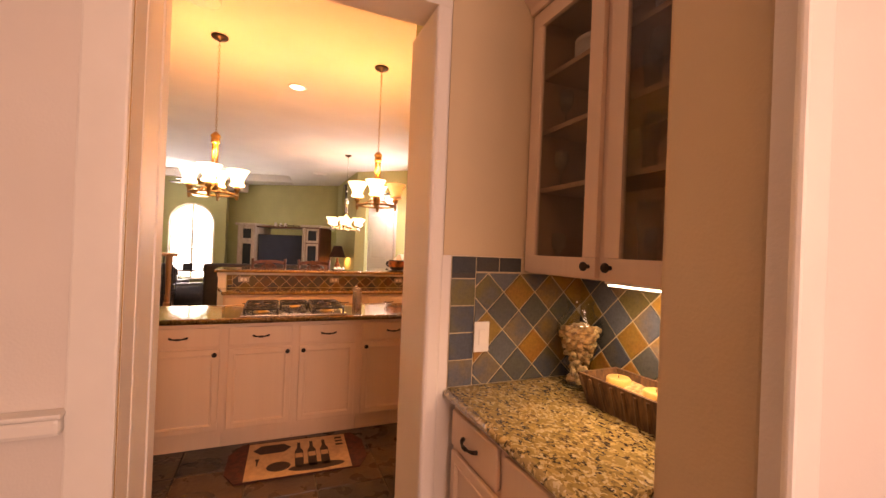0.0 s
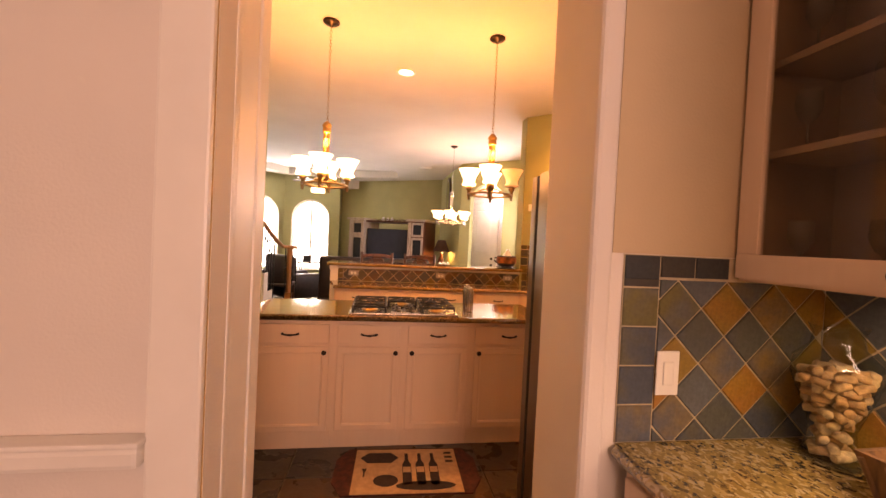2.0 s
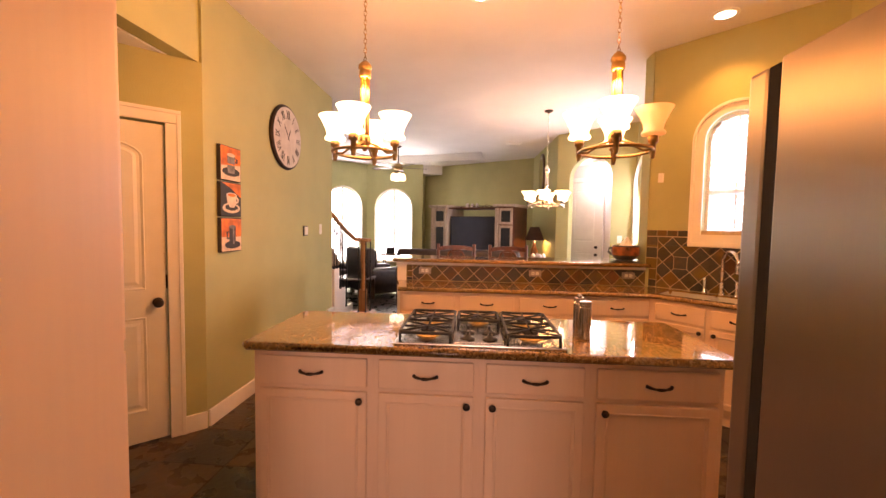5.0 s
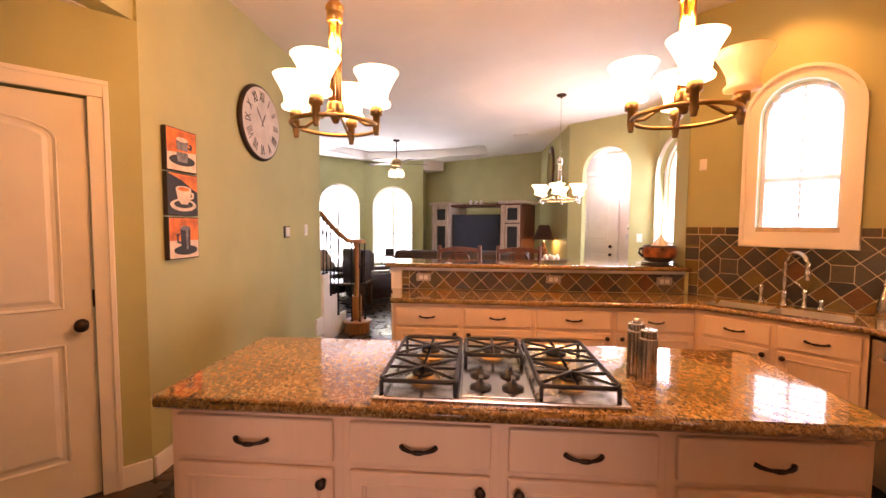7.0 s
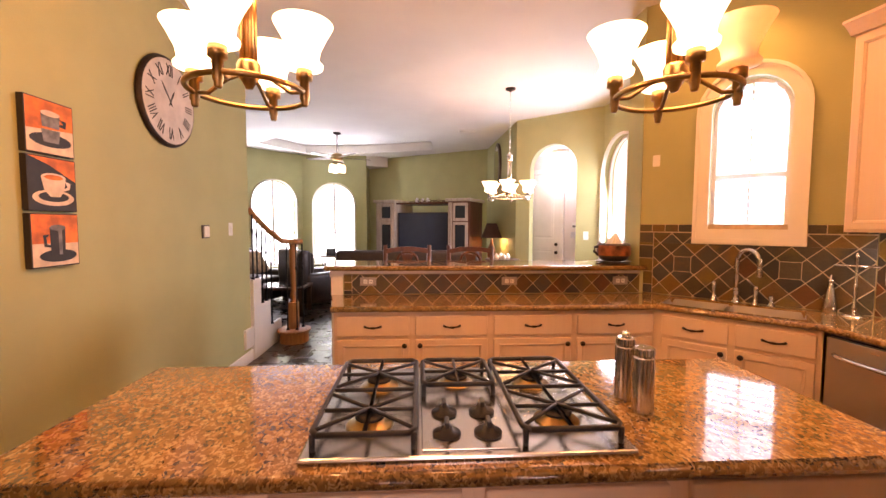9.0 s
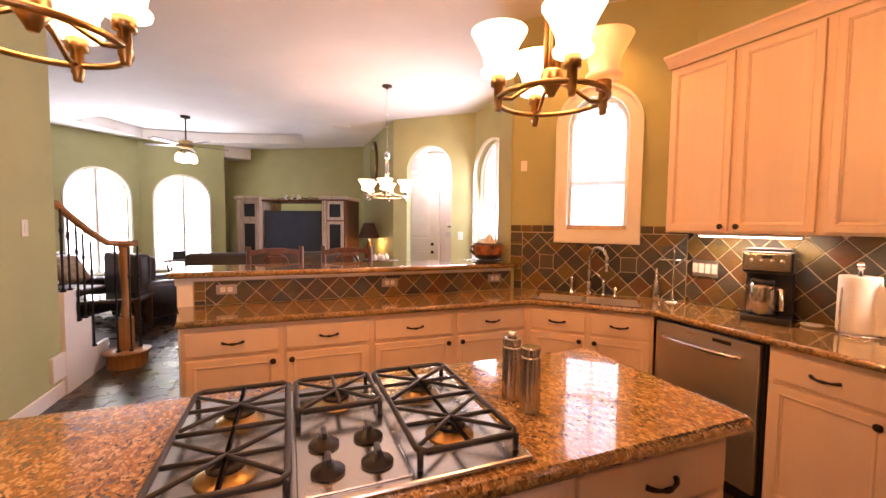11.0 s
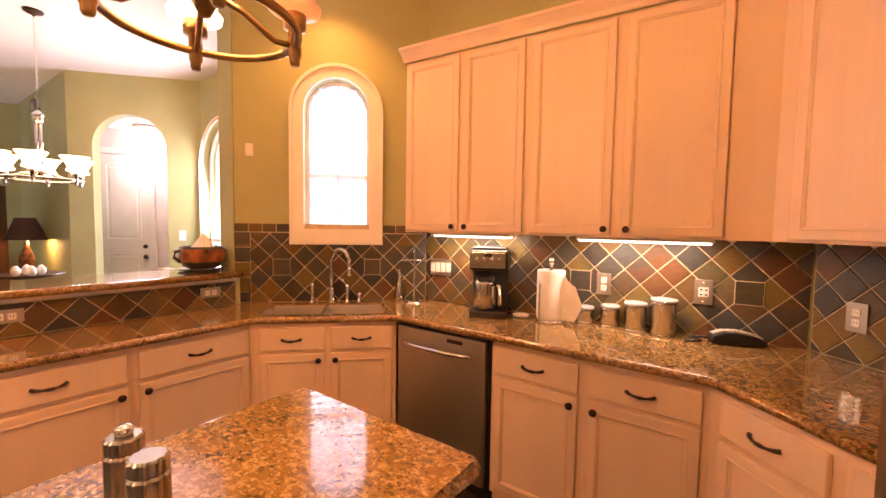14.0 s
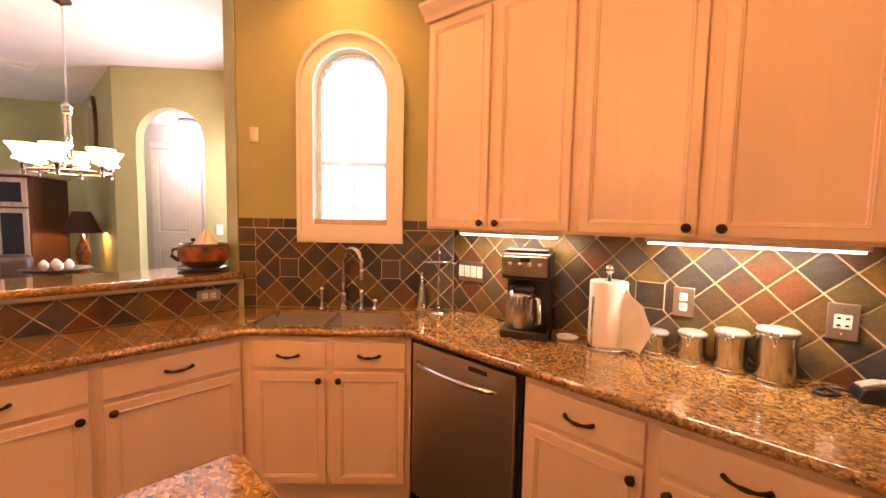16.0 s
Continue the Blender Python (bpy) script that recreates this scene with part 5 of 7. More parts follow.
plate(wm @ pose(0.10, -0.001, 1.94), 0.05, 0.085, "switch", False, 1, "small white wall plate on the green wall", "wall_plate")
plate(pose(WX, 6.45, 1.40, 0, 0, 90), 0.075, 0.12, "switch", False, 1, "pale light switch on the green wall", "switch_plate")
th = thing("thermostat", "small white thermostat with a dark edge", "thermostat", pose(WX, 6.0, 1.385, 0, 0, 90))
part("back", box(-0.055, 0.055, -0.012, -0.0005, -0.055, 0.055, 0.004), M_BLACK, th, "dark backing")
part("face", box(-0.04, 0.04, -0.02, -0.0125, -0.045, 0.045, 0.004), M_WHITE, th)
nl = thing("wall_plug", "dark plug in a low wall outlet", "plug", pose(WX, 5.0, 0.36, 0, 0, 90))
part("cover", box(-0.04, 0.04, -0.007, -0.0005, -0.06, 0.06, 0.003), M_WHITE, nl)
part("plug", box(-0.02, 0.02, -0.04, -0.0075, -0.02, 0.025, 0.006), M_BLACK, nl, "black plug")


# ---- pictures and clock ----
M_CANVAS = material("canvas_edge", (0.03, 0.025, 0.022), 0.7, vary=0.2)
M_ORANGE = material("painted_orange", (0.72, 0.17, 0.02), 0.6, vary=0.35, scale=14)
M_CREAM = material("painted_cream", (0.72, 0.55, 0.38), 0.6, vary=0.15, scale=20)
M_INK = material("painted_black", (0.02, 0.018, 0.016), 0.6, vary=0.3, scale=20)
M_DIAL = material("aged_clock_paper", (0.56, 0.51, 0.46), 0.75, vary=0.12, scale=9)
M_GREYP = material("painted_grey", (0.18, 0.17, 0.16), 0.6, vary=0.4, scale=25)


def ell(cx, cz, rx, rz, n=24):
    return [(cx + rx * math.cos(2 * math.pi * i / n), cz + rz * math.sin(2 * math.pi * i / n)) for i in range(n)]


def picture(m, kind):
    """A square canvas with a painted coffee cup on a saucer."""
    t = thing("wall_picture", "square canvas painting of a coffee cup on orange", "picture", m, "three coffee paintings")
    S = 0.256
    part("canvas", box(-S / 2, S / 2, -0.03, -0.0005, -S / 2, S / 2, 0.003), M_CANVAS, t, "dark canvas edge")
    h = S / 2 - 0.006
    y = -0.0305

    def layer(nm, poly, mat, k):
        part(nm, slab(poly, y - 0.0006 * k - 0.0004, y - 0.0006 * k), mat, t)
    layer("background", [(-h, -h), (h, -h), (h, h), (-h, h)], M_CREAM if kind != 1 else M_INK, 0)
    if kind == 1:
        layer("orange_corner", [(-h, h), (-0.02, 0.09), (h, 0.02), (h, h)], M_ORANGE, 1)
        layer("saucer", ell(0.0, -0.065, 0.11, 0.038), M_CREAM, 2)
        layer("saucer_ring", ell(0.0, -0.06, 0.08, 0.024), M_INK, 3)
        layer("cup", [(-0.065, 0.03), (-0.05, -0.03), (-0.02, -0.06), (0.03, -0.06), (0.055, -0.03), (0.065, 0.03)], M_CREAM, 4)
        layer("rim", ell(0, 0.032, 0.066, 0.02), M_CREAM, 5)
        layer("coffee", ell(0, 0.032, 0.05, 0.012), M_ORANGE, 6)
        layer("handle", [(0.06, 0.02), (0.09, 0.01), (0.085, -0.02), (0.05, -0.03), (0.06, -0.015), (0.072, -0.008)], M_CREAM, 6)
    elif kind == 0:
        layer("orange_field", [(-h, -0.02), (h, 0.0), (h, h), (-h, h)], M_ORANGE, 1)
        layer("saucer", ell(0.0, -0.06, 0.11, 0.032), M_INK, 2)
        layer("lower_cup", [(-0.05, -0.01), (-0.04, -0.07), (0.04, -0.07), (0.05, -0.01)], M_GREYP, 3)
        layer("upper_cup", [(-0.05, 0.065), (-0.045, 0.0), (0.045, 0.0), (0.05, 0.065)], M_GREYP, 4)
        layer("upper_rim", ell(0, 0.065, 0.05, 0.014), M_CREAM, 5)
        layer("handles", [(0.048, 0.05), (0.085, 0.045), (0.08, 0.01), (0.045, 0.015), (0.045, 0.025), (0.068, 0.028)], M_INK, 5)
    else:
        layer("orange_field", [(-h, -0.015), (h, -0.015), (h, h), (-h, h)], M_ORANGE, 1)
        layer("saucer", ell(0.01, -0.075, 0.1, 0.03), M_INK, 2)
        layer("mug", [(-0.035, 0.06), (-0.03, -0.08), (0.045, -0.08), (0.05, 0.06)], M_INK, 3)
        layer("mug_shine", [(0.01, 0.05), (0.012, -0.07), (0.03, -0.07), (0.03, 0.05)], M_GREYP, 4)
        layer("rim", ell(0.008, 0.06, 0.043, 0.014), M_GREYP, 4)
        layer("handle", [(-0.034, 0.03), (-0.07, 0.025), (-0.065, -0.03), (-0.03, -0.035), (-0.032, -0.022), (-0.052, -0.018), (-0.054, 0.012)], M_INK, 4)
    return t


for k, z in enumerate((1.902, 1.636, 1.369)):
    picture(pose(WX, 4.597, z, 0, 0, 90), k)

ck = thing("wall_clock", "large round white clock with roman numerals", "clock", pose(WX, 5.53, 2.30, 0, 0, 90))
part("rim", shift(lathe([(0.305, 0), (0.312, 0.012), (0.305, 0.03), (0.288, 0.034)], 48), pose(0, -0.0005, 0, 90)), M_BRONZE, ck, "dark bronze rim", True)
part("face", shift(lathe([(0.287, 0.03), (0.287, 0.0365), (0.1, 0.0366)], 48), pose(0, -0.0005, 0, 90)), M_DIAL, ck, "aged white clock face")
ROMAN = ("XII", "I", "II", "III", "IIII", "V", "VI", "VII", "VIII", "IX", "X", "XI")
for i, word in enumerate(ROMAN):
    cu = bpy.data.curves.new("numeral", "FONT")
    cu.body, cu.size, cu.extrude, cu.align_x, cu.align_y = word, 0.118, 0.001, "CENTER", "CENTER"
    ob = new("numeral", cu)
    ob.parent = ck
    a = radians(90 - 30 * i)
    ob.matrix_basis = pose(0.213 * math.cos(a), -0.0385, 0.213 * math.sin(a), 90, 0, 0) @ pose(0, 0, 0, 0, 0, -30 * i) @ Matrix.Diagonal((0.55, 1, 1, 1))
    cu.materials.append(M_INK)
for nm, ln, wd, ang in (("hour_hand", 0.10, 0.008, 62), ("minute_hand", 0.15, 0.006, 128)):
    part(nm, shift(slab([(-0.03, -wd / 2), (ln * 0.7, -wd), (ln, 0), (ln * 0.7, wd), (-0.03, wd / 2)], -0.041, -0.0395), Matrix.Rotation(radians(-ang), 4, "Y")), M_INK, ck, "black hand")

# ---- bowl on the bar ----
M_POT = material("painted_pottery", (0.2, 0.065, 0.025), 0.3, vary=0.7, scale=18)
M_POTD = material("dark_pottery", (0.035, 0.03, 0.025), 0.3, vary=0.3, scale=18)
bw = thing("pottery_bowl", "round dark and rust pottery mug bowl holding tissues", "bowl", pose(1.725, 5.70, 1.1525))
part("saucer", lathe([(0.07, 0), (0.13, 0.008), (0.135, 0.014), (0.06, 0.01)], 28), M_POTD, bw, smooth=True)
part("body", lathe([(0.075, 0.0145), (0.105, 0.03), (0.125, 0.07), (0.128, 0.11), (0.124, 0.155), (0.116, 0.155), (0.118, 0.1), (0.09, 0.04)], 32, caps=False), M_POTD, bw, smooth=True)
part("painted_band", lathe([(0.1265, 0.06), (0.1305, 0.085), (0.131, 0.11), (0.128, 0.14)], 32, caps=False), M_POT, bw, "rust painted band", True)
part("handle", tube([(-0.12, 0, 0.13), (-0.155, 0, 0.125), (-0.16, 0, 0.09), (-0.125, 0, 0.06)], 0.011, 8), M_POTD, bw, smooth=True)
bm = bmesh.new()
bmesh.ops.create_cone(bm, segments=9, radius1=0.075, radius2=0.015, depth=0.1, cap_ends=True, matrix=pose(0.01, 0, 0.17))
for v in bm.verts:
    v.co += Vector((random.uniform(-0.018, 0.018), random.uniform(-0.018, 0.018), random.uniform(-0.01, 0.02)))
part("tissue", bm, M_PAPER, bw, "crumpled white tissue")

# ---- kitchen rug ----
M_RUGD = material("dark_red_rug", (0.07, 0.02, 0.014), 0.95, vary=0.4, scale=30, bump=0.4, bump_scale=220)
M_RUGL = material("tan_rug", (0.48, 0.33, 0.2), 0.95, vary=0.12, scale=30, bump=0.4, bump_scale=220)
M_RUGI = material("rug_ink", (0.035, 0.022, 0.018), 0.95, vary=0.2, scale=40, bump=0.3, bump_scale=220)
rg = thing("kitchen_rug", "small tan kitchen rug with woven wine bottles", "rug", pose(0.315, 3.135, 0.0005, 0, 0, -2))
oct_ = [(-0.45, -0.12), (-0.38, -0.25), (0.38, -0.25), (0.45, -0.12), (0.45, 0.12), (0.38, 0.25), (-0.38, 0.25), (-0.45, 0.12)]
part("border", prism(oct_, 0, 0.008), M_RUGD, rg)
part("field", prism([(-0.33, -0.245), (0.33, -0.245), (0.33, 0.235), (-0.33, 0.235)], 0.0082, 0.0105), M_RUGL, rg)


def rug_shape(nm, pts):
    part(nm, prism(pts, 0.0107, 0.0118), M_RUGI, rg)


rug_shape("label_shape", [(-0.30, 0.13), (-0.25, 0.07), (-0.1, 0.07), (-0.05, 0.13), (-0.1, 0.19), (-0.25, 0.19)])
for bx in (0.0, 0.085, 0.17):
    rug_shape("bottle_shape", [(bx - 0.028, -0.17), (bx + 0.028, -0.17), (bx + 0.028, -0.02), (bx + 0.028, 0.05), (bx + 0.011, 0.1), (bx + 0.011, 0.18), (bx - 0.011, 0.18), (bx - 0.011, 0.1), (bx - 0.028, 0.05)])
    part("bottle_label", prism([(bx - 0.024, -0.04), (bx + 0.024, -0.04), (bx + 0.024, 0.02), (bx - 0.024, 0.02)], 0.012, 0.0125), M_RUGL, rg)
rug_shape("grapes_shape", [(x - 0.13, y - 0.12) for x, y in ell(0, 0, 0.075, 0.06, 14)])
rug_shape("fruit_shape", [(x + 0.11, y - 0.175) for x, y in ell(0, 0, 0.18, 0.045, 18)])
rug_shape("glass_shape", [(-0.27, -0.08), (-0.26, -0.08), (-0.26, -0.03), (-0.25, 0.01), (-0.28, 0.01), (-0.27, -0.03)])
for i in range(3):
    rug_shape("lettering_bar", [(0.255, 0.17 - i * 0.05), (0.305, 0.17 - i * 0.05), (0.305, 0.195 - i * 0.05), (0.255, 0.195 - i * 0.05)])


# ---- bar niche in the front room ----
BX = 0.775
bmm = pose(BX, 1.615, 0, 0, 0, -90)
base_unit(bmm, 0.372, [(1, "r")], 0.6, group="bar cabinets", label="cream pickled bar cabinet with a drawer", gap=0.02)
base_unit(bmm @ pose(0.374, 0, 0), 0.372, [(1, "l")], 0.6, group="bar cabinets", label="cream pickled bar cabinet with a drawer", gap=0.02)
worktop("bar_countertop", [(0.748, 0.868), (BAR_E - 0.002, 0.868), (BAR_E - 0.002, 1.637), (0.748, 1.637)], CT0, CT1, M_GRANITE2, "polished green-gold granite bar countertop", edge=[(0.748, 0.868), (0.748, 1.622)])

gc = thing("glass_cabinet", "cream wall cabinet with two glass doors and glassware inside", "cabinet", pose(1.10, 1.632, 0, 0, 0, -90))
GW, GD, GZ0, GZ1 = 0.86, 0.295, 1.392, 2.48
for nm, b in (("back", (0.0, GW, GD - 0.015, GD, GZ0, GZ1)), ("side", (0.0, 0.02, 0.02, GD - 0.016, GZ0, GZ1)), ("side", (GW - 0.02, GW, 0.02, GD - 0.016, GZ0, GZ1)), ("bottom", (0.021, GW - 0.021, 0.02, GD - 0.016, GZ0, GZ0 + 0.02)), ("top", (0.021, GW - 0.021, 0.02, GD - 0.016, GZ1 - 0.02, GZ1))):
    part(nm, box(*b), M_CABIN, gc, "cabinet inside, its dimness put into the colour")
for x0, x1 in ((0.0, 0.03), (0.398, 0.456), (GW - 0.03, GW)):
    part("face_frame", box(x0, x1, 0.0, 0.0195, GZ0, GZ1), M_CAB, gc)
part("bottom_rail", box(0.0305, 0.3975, 0.0, 0.0195, GZ0, GZ0 + 0.03), M_CAB, gc)
part("bottom_rail", box(0.4565, GW - 0.0305, 0.0, 0.0195, GZ0, GZ0 + 0.03), M_CAB, gc)
# shelves take the same darkened colour in place of shade
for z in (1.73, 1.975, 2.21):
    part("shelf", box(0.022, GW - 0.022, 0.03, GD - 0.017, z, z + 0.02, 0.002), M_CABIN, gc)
for x0, x1, side in ((0.008, 0.409, "r"), (0.445, 0.846, "l")):
    d = part("door_frame", slab([(x0, GZ0 + 0.008), (x1, GZ0 + 0.008), (x1, GZ0 + 0.075), (x0, GZ0 + 0.075)], -0.021, -0.001), M_CAB, gc)
    part("door_stile", box(x0, x0 + 0.062, -0.021, -0.001, GZ0 + 0.0755, GZ1 - 0.07, 0.003), M_CAB, d)
    part("door_stile", box(x1 - 0.062, x1, -0.021, -0.001, GZ0 + 0.0755, GZ1 - 0.07, 0.003), M_CAB, d)
    part("door_rail", box(x0, x1, -0.021, -0.001, GZ1 - 0.0695, GZ1 - 0.005, 0.003), M_CAB, d)
    g = part("glass_pane", box(x0 + 0.06, x1 - 0.06, -0.012, -0.009, GZ0 + 0.072, GZ1 - 0.068), M_DARKGLASS, d, "tinted reflective glass pane")
    knob(d, x1 - 0.03 if side == "r" else x0 + 0.03, GZ0 + 0.045, -0.022)
ct2 = thing("bar_crown_moulding", "cream crown moulding above the glass cabinet", "moulding")
part("moulding", crown([(1.08, 1.63), (1.08, 0.88)], GZ1), M_CAB, ct2)


def goblet(x, y, z, s, tall=False):
    t = thing("wine_glass" if not tall else "glass_vase", "clear glass standing on a cabinet shelf", "glass", pose(x, y, z), "cabinet glassware")
    prof = [(0.03, 0), (0.03, 0.003), (0.004, 0.008), (0.004, 0.07), (0.02, 0.085), (0.034, 0.12), (0.03, 0.17)] if not tall else [(0.035, 0), (0.03, 0.02), (0.026, 0.1), (0.04, 0.2), (0.03, 0.22), (0.038, 0.24)]
    part("glass", lathe([(r * s, h * s) for r, h in prof], 16, caps=False), M_VASE, t, smooth=True)


random.seed(4)
for z in (GZ0 + 0.0205, 1.7505, 1.9955):
    for k in range(6):
        goblet(1.18 + 0.1 * (k % 2) + random.uniform(-0.01, 0.01), 1.53 - 0.11 * k, z, random.uniform(0.85, 1.15), k == 3)
for y, z, n in ((1.42, 2.2305, 5), (1.05, 2.2305, 4), (1.0, GZ0 + 0.0205, 3)):
    t = thing("plate_stack", "stack of white plates on a cabinet shelf", "plates", pose(1.24, y, z))
    bm = bmesh.new()
    for i in range(n):
        lathe([(0.05, i * 0.018), (0.085, i * 0.018 + 0.012), (0.087, i * 0.018 + 0.016), (0.04, i * 0.018 + 0.008)], 20, bm)
    part("plates", bm, M_WHITE, t, smooth=True)

# bar under-cabinet light
t = thing("bar_light", "slim lit light under the glass cabinet", "lamp")
part("housing", box(1.2, 1.28, 0.9, 1.3, GZ0 - 0.017, GZ0 - 0.001, 0.003), M_WHITE, t)
part("tube_lens", box(1.205, 1.275, 0.91, 1.29, GZ0 - 0.024, GZ0 - 0.0175, 0.003), M_STRIP, t, "glowing lens")
lamp("bar_light_glow", "AREA", look((1.24, 1.1, GZ0 - 0.03), (1.32, 1.05, 0.9)), 4.5, (1, 0.86, 0.62), 0.06, 0.48)

# vase of corks
M_CORK = material("wine_cork", (0.46, 0.27, 0.12), 0.8, vary=0.3, scale=50, bump=0.3, bump_scale=200)
M_CORK2 = material("stained_cork", (0.55, 0.38, 0.2), 0.8, vary=0.3, scale=50)
vz = thing("cork_vase", "clear hourglass glass vase filled with wine corks", "vase", pose(1.285, 1.51, CT1))
prof = [(0.062, 0.0), (0.064, 0.006), (0.05, 0.05), (0.047, 0.09), (0.07, 0.16), (0.092, 0.225), (0.088, 0.27), (0.055, 0.305), (0.05, 0.335), (0.06, 0.36)]
part("glass", lathe(prof, 32, caps=False), M_VASE, vz, smooth=True)
part("glass_foot", lathe([(0.062, 0.0005), (0.06, 0.012), (0.03, 0.014)], 24), M_GLASS, vz, smooth=True)


def radius_at(z):
    for (r0, z0), (r1, z1) in zip(prof, prof[1:]):
        if z0 <= z <= z1:
            return r0 + (r1 - r0) * (z - z0) / max(1e-6, z1 - z0)
    return 0.05


cork_me = [mesh_of("cork", lathe([(0.0105, -0.02), (0.0115, -0.018), (0.0115, 0.018), (0.0105, 0.02)], 10), m, True) for m in (M_CORK, M_CORK2)]
random.seed(11)
made = []
z = 0.026
tries = 0
while z < 0.25 and tries < 4000:
    tries += 1
    rr = radius_at(z) - 0.022
    a, r = random.uniform(0, 6.28), rr * math.sqrt(random.random())
    p = Vector((r * math.cos(a), r * math.sin(a), z))
    if all((p - q).length > 0.024 for q in made[-30:]):
        made.append(p)
        ob = new("cork", cork_me[random.random() < 0.4])
        ob.parent = vz
        ob.matrix_basis = pose(p.x, p.y, p.z, random.uniform(50, 110), random.uniform(0, 360), random.uniform(0, 360))
        tries = 0
    elif tries % 60 == 0:
        z += 0.009

# tray with candles
M_RUSTIC = wood("carved_rustic_wood", (0.05, 0.022, 0.01), (0.2, 0.1, 0.04), 6, 0.6)
M_WAX = material("yellow_wax", (0.62, 0.4, 0.13), 0.45, vary=0.1, scale=20)
tm = pose(1.265, 1.125, CT1, 0, 0, -88)
ty = thing("wooden_tray", "carved dark wooden trough holding candles", "tray", tm)
bm = bmesh.new()
lo = [(-0.215, -0.075), (0.215, -0.075), (0.215, 0.075), (-0.215, 0.075)]
hi = [(-0.25, -0.1), (0.25, -0.1), (0.25, 0.1), (-0.25, 0.1)]
L0 = [bm.verts.new((x, y, 0)) for x, y in lo]
L1 = [bm.verts.new((x, y, 0.11)) for x, y in hi]
L2 = [bm.verts.new((x * 0.95, y * 0.86, 0.11)) for x, y in hi]
L3 = [bm.verts.new((x * 0.94, y * 0.85, 0.02)) for x, y in lo]
bm.faces.new(L0[::-1])
bm.faces.new(L3)
for A, B in ((L0, L1), (L1, L2), (L2, L3)):
    for i in range(4):
        bm.faces.new((A[i], A[(i + 1) % 4], B[(i + 1) % 4], B[i]))
part("trough", bm, M_RUSTIC, ty)
for i in range(11):
    u = -0.21 + 0.042 * i
    part("carved_rib", tube([(u, -0.078, 0.006), (u * 1.12, -0.1, 0.1)], 0.006, 6), M_RUSTIC, ty)
M_HUSK = material("dried_petals", (0.5, 0.34, 0.16), 0.9, vary=0.4, scale=60, bump=0.5, bump_scale=90)
bm = box(-0.2, 0.2, -0.065, 0.065, 0.024, 0.082)
bmesh.ops.subdivide_edges(bm, edges=bm.edges[:], cuts=7, use_grid_fill=True)
for v in bm.verts:
    if v.co.z > 0.08:
        v.co.z += random.uniform(-0.008, 0.016)
part("filling", bm, M_HUSK, ty, "dried petal filling")
for i in range(3):
    x = -0.15 + 0.15 * i
    c = thing("pillar_candle", "round yellow pillar candle in the wooden tray", "candle", tm @ pose(x, 0, 0.083), "three candles")
    part("wax", lathe([(0.04, 0), (0.041, 0.006), (0.041, 0.022), (0.037, 0.027), (0.03, 0.024), (0.01, 0.022)], 24), M_WAX, c, smooth=True)
    part("wick", tube([(0, 0, 0.022), (0.001, 0, 0.034)], 0.0012, 5), M_BLACK, c, "black wick")
plate(pose(0.884, 1.64 - 0.0145, 1.13), 0.068, 0.122, "switch", False, 1, "white rocker switch on the slate tiles", "switch_plate")


# ---- stair ----
for i in range(7):
    y1 = 7.52 - 0.27 * i
    if i == 0:
        continue
    xr = -1.60 if y1 > 6.9 else -1.80
    t = structure("stair_step_%d" % i, box(-2.65, xr, y1 - 0.30, y1, 0.0 if i < 2 else 0.18 * i - 0.2, 0.18 * i + 0.001 * i, 0.006), M_TRIM, "white painted stair step", "stair")
st = thing("stair_string", "white stepped stair string with skirting", "stair")
poly = [(7.70, 0.0), (7.70, 0.26), (7.34, 0.26), (7.34, 0.56), (7.07, 0.56), (7.07, 0.86), (6.87, 0.86), (6.87, 0.0)]
bm = slab([(y, z) for y, z in poly], 0, 0.035)
part("string", shift(bm, pose(-1.595, 0, 0) @ Matrix(((0, -1, 0, 0.0), (1, 0, 0, 0), (0, 0, 1, 0), (0, 0, 0, 1)))), M_TRIM, st)
ns = thing("starting_step", "orange oak rounded starting step under the newel", "stair step", pose(-1.39, 7.55, 0))
part("riser", lathe([(0.17, 0.0005), (0.17, 0.13)], 28), M_OAK, ns, smooth=False)
part("tread", lathe([(0.18, 0.131), (0.2, 0.137), (0.2, 0.155), (0.19, 0.162)], 28), M_OAK, ns, smooth=True)
nw = thing("newel_post", "turned orange oak newel post with a square base", "newel post", pose(-1.39, 7.55, 0.1625))
part("base_block", box(-0.052, 0.052, -0.052, 0.052, 0, 0.33, 0.006), M_OAK, nw)
part("turned_shaft", lathe([(0.045, 0.331), (0.05, 0.35), (0.036, 0.37), (0.046, 0.40), (0.04, 0.43), (0.032, 0.48), (0.036, 0.6), (0.044, 0.8), (0.047, 0.95), (0.04, 1.0), (0.05, 1.02), (0.045, 1.045)], 20), M_OAK, nw, smooth=True)
part("cap_volute", lathe([(0.06, 1.046), (0.075, 1.055), (0.078, 1.085), (0.065, 1.1)], 24), M_OAK, nw, smooth=True)
hr = thing("stair_handrail", "orange oak handrail rising from the newel", "handrail")
rail = [(-1.30, 7.62, 1.235), (-1.39, 7.55, 1.235), (-1.48, 7.42, 1.25), (-1.55, 7.25, 1.36), (-1.60, 7.05, 1.49), (-1.63, 6.88, 1.60)]
part("rail", tube(rail, 0.03, 12), M_OAK, hr, smooth=True)
M_WROUGHT = material("black_wrought_iron", (0.012, 0.012, 0.013), 0.45, 0.4, vary=0.2)
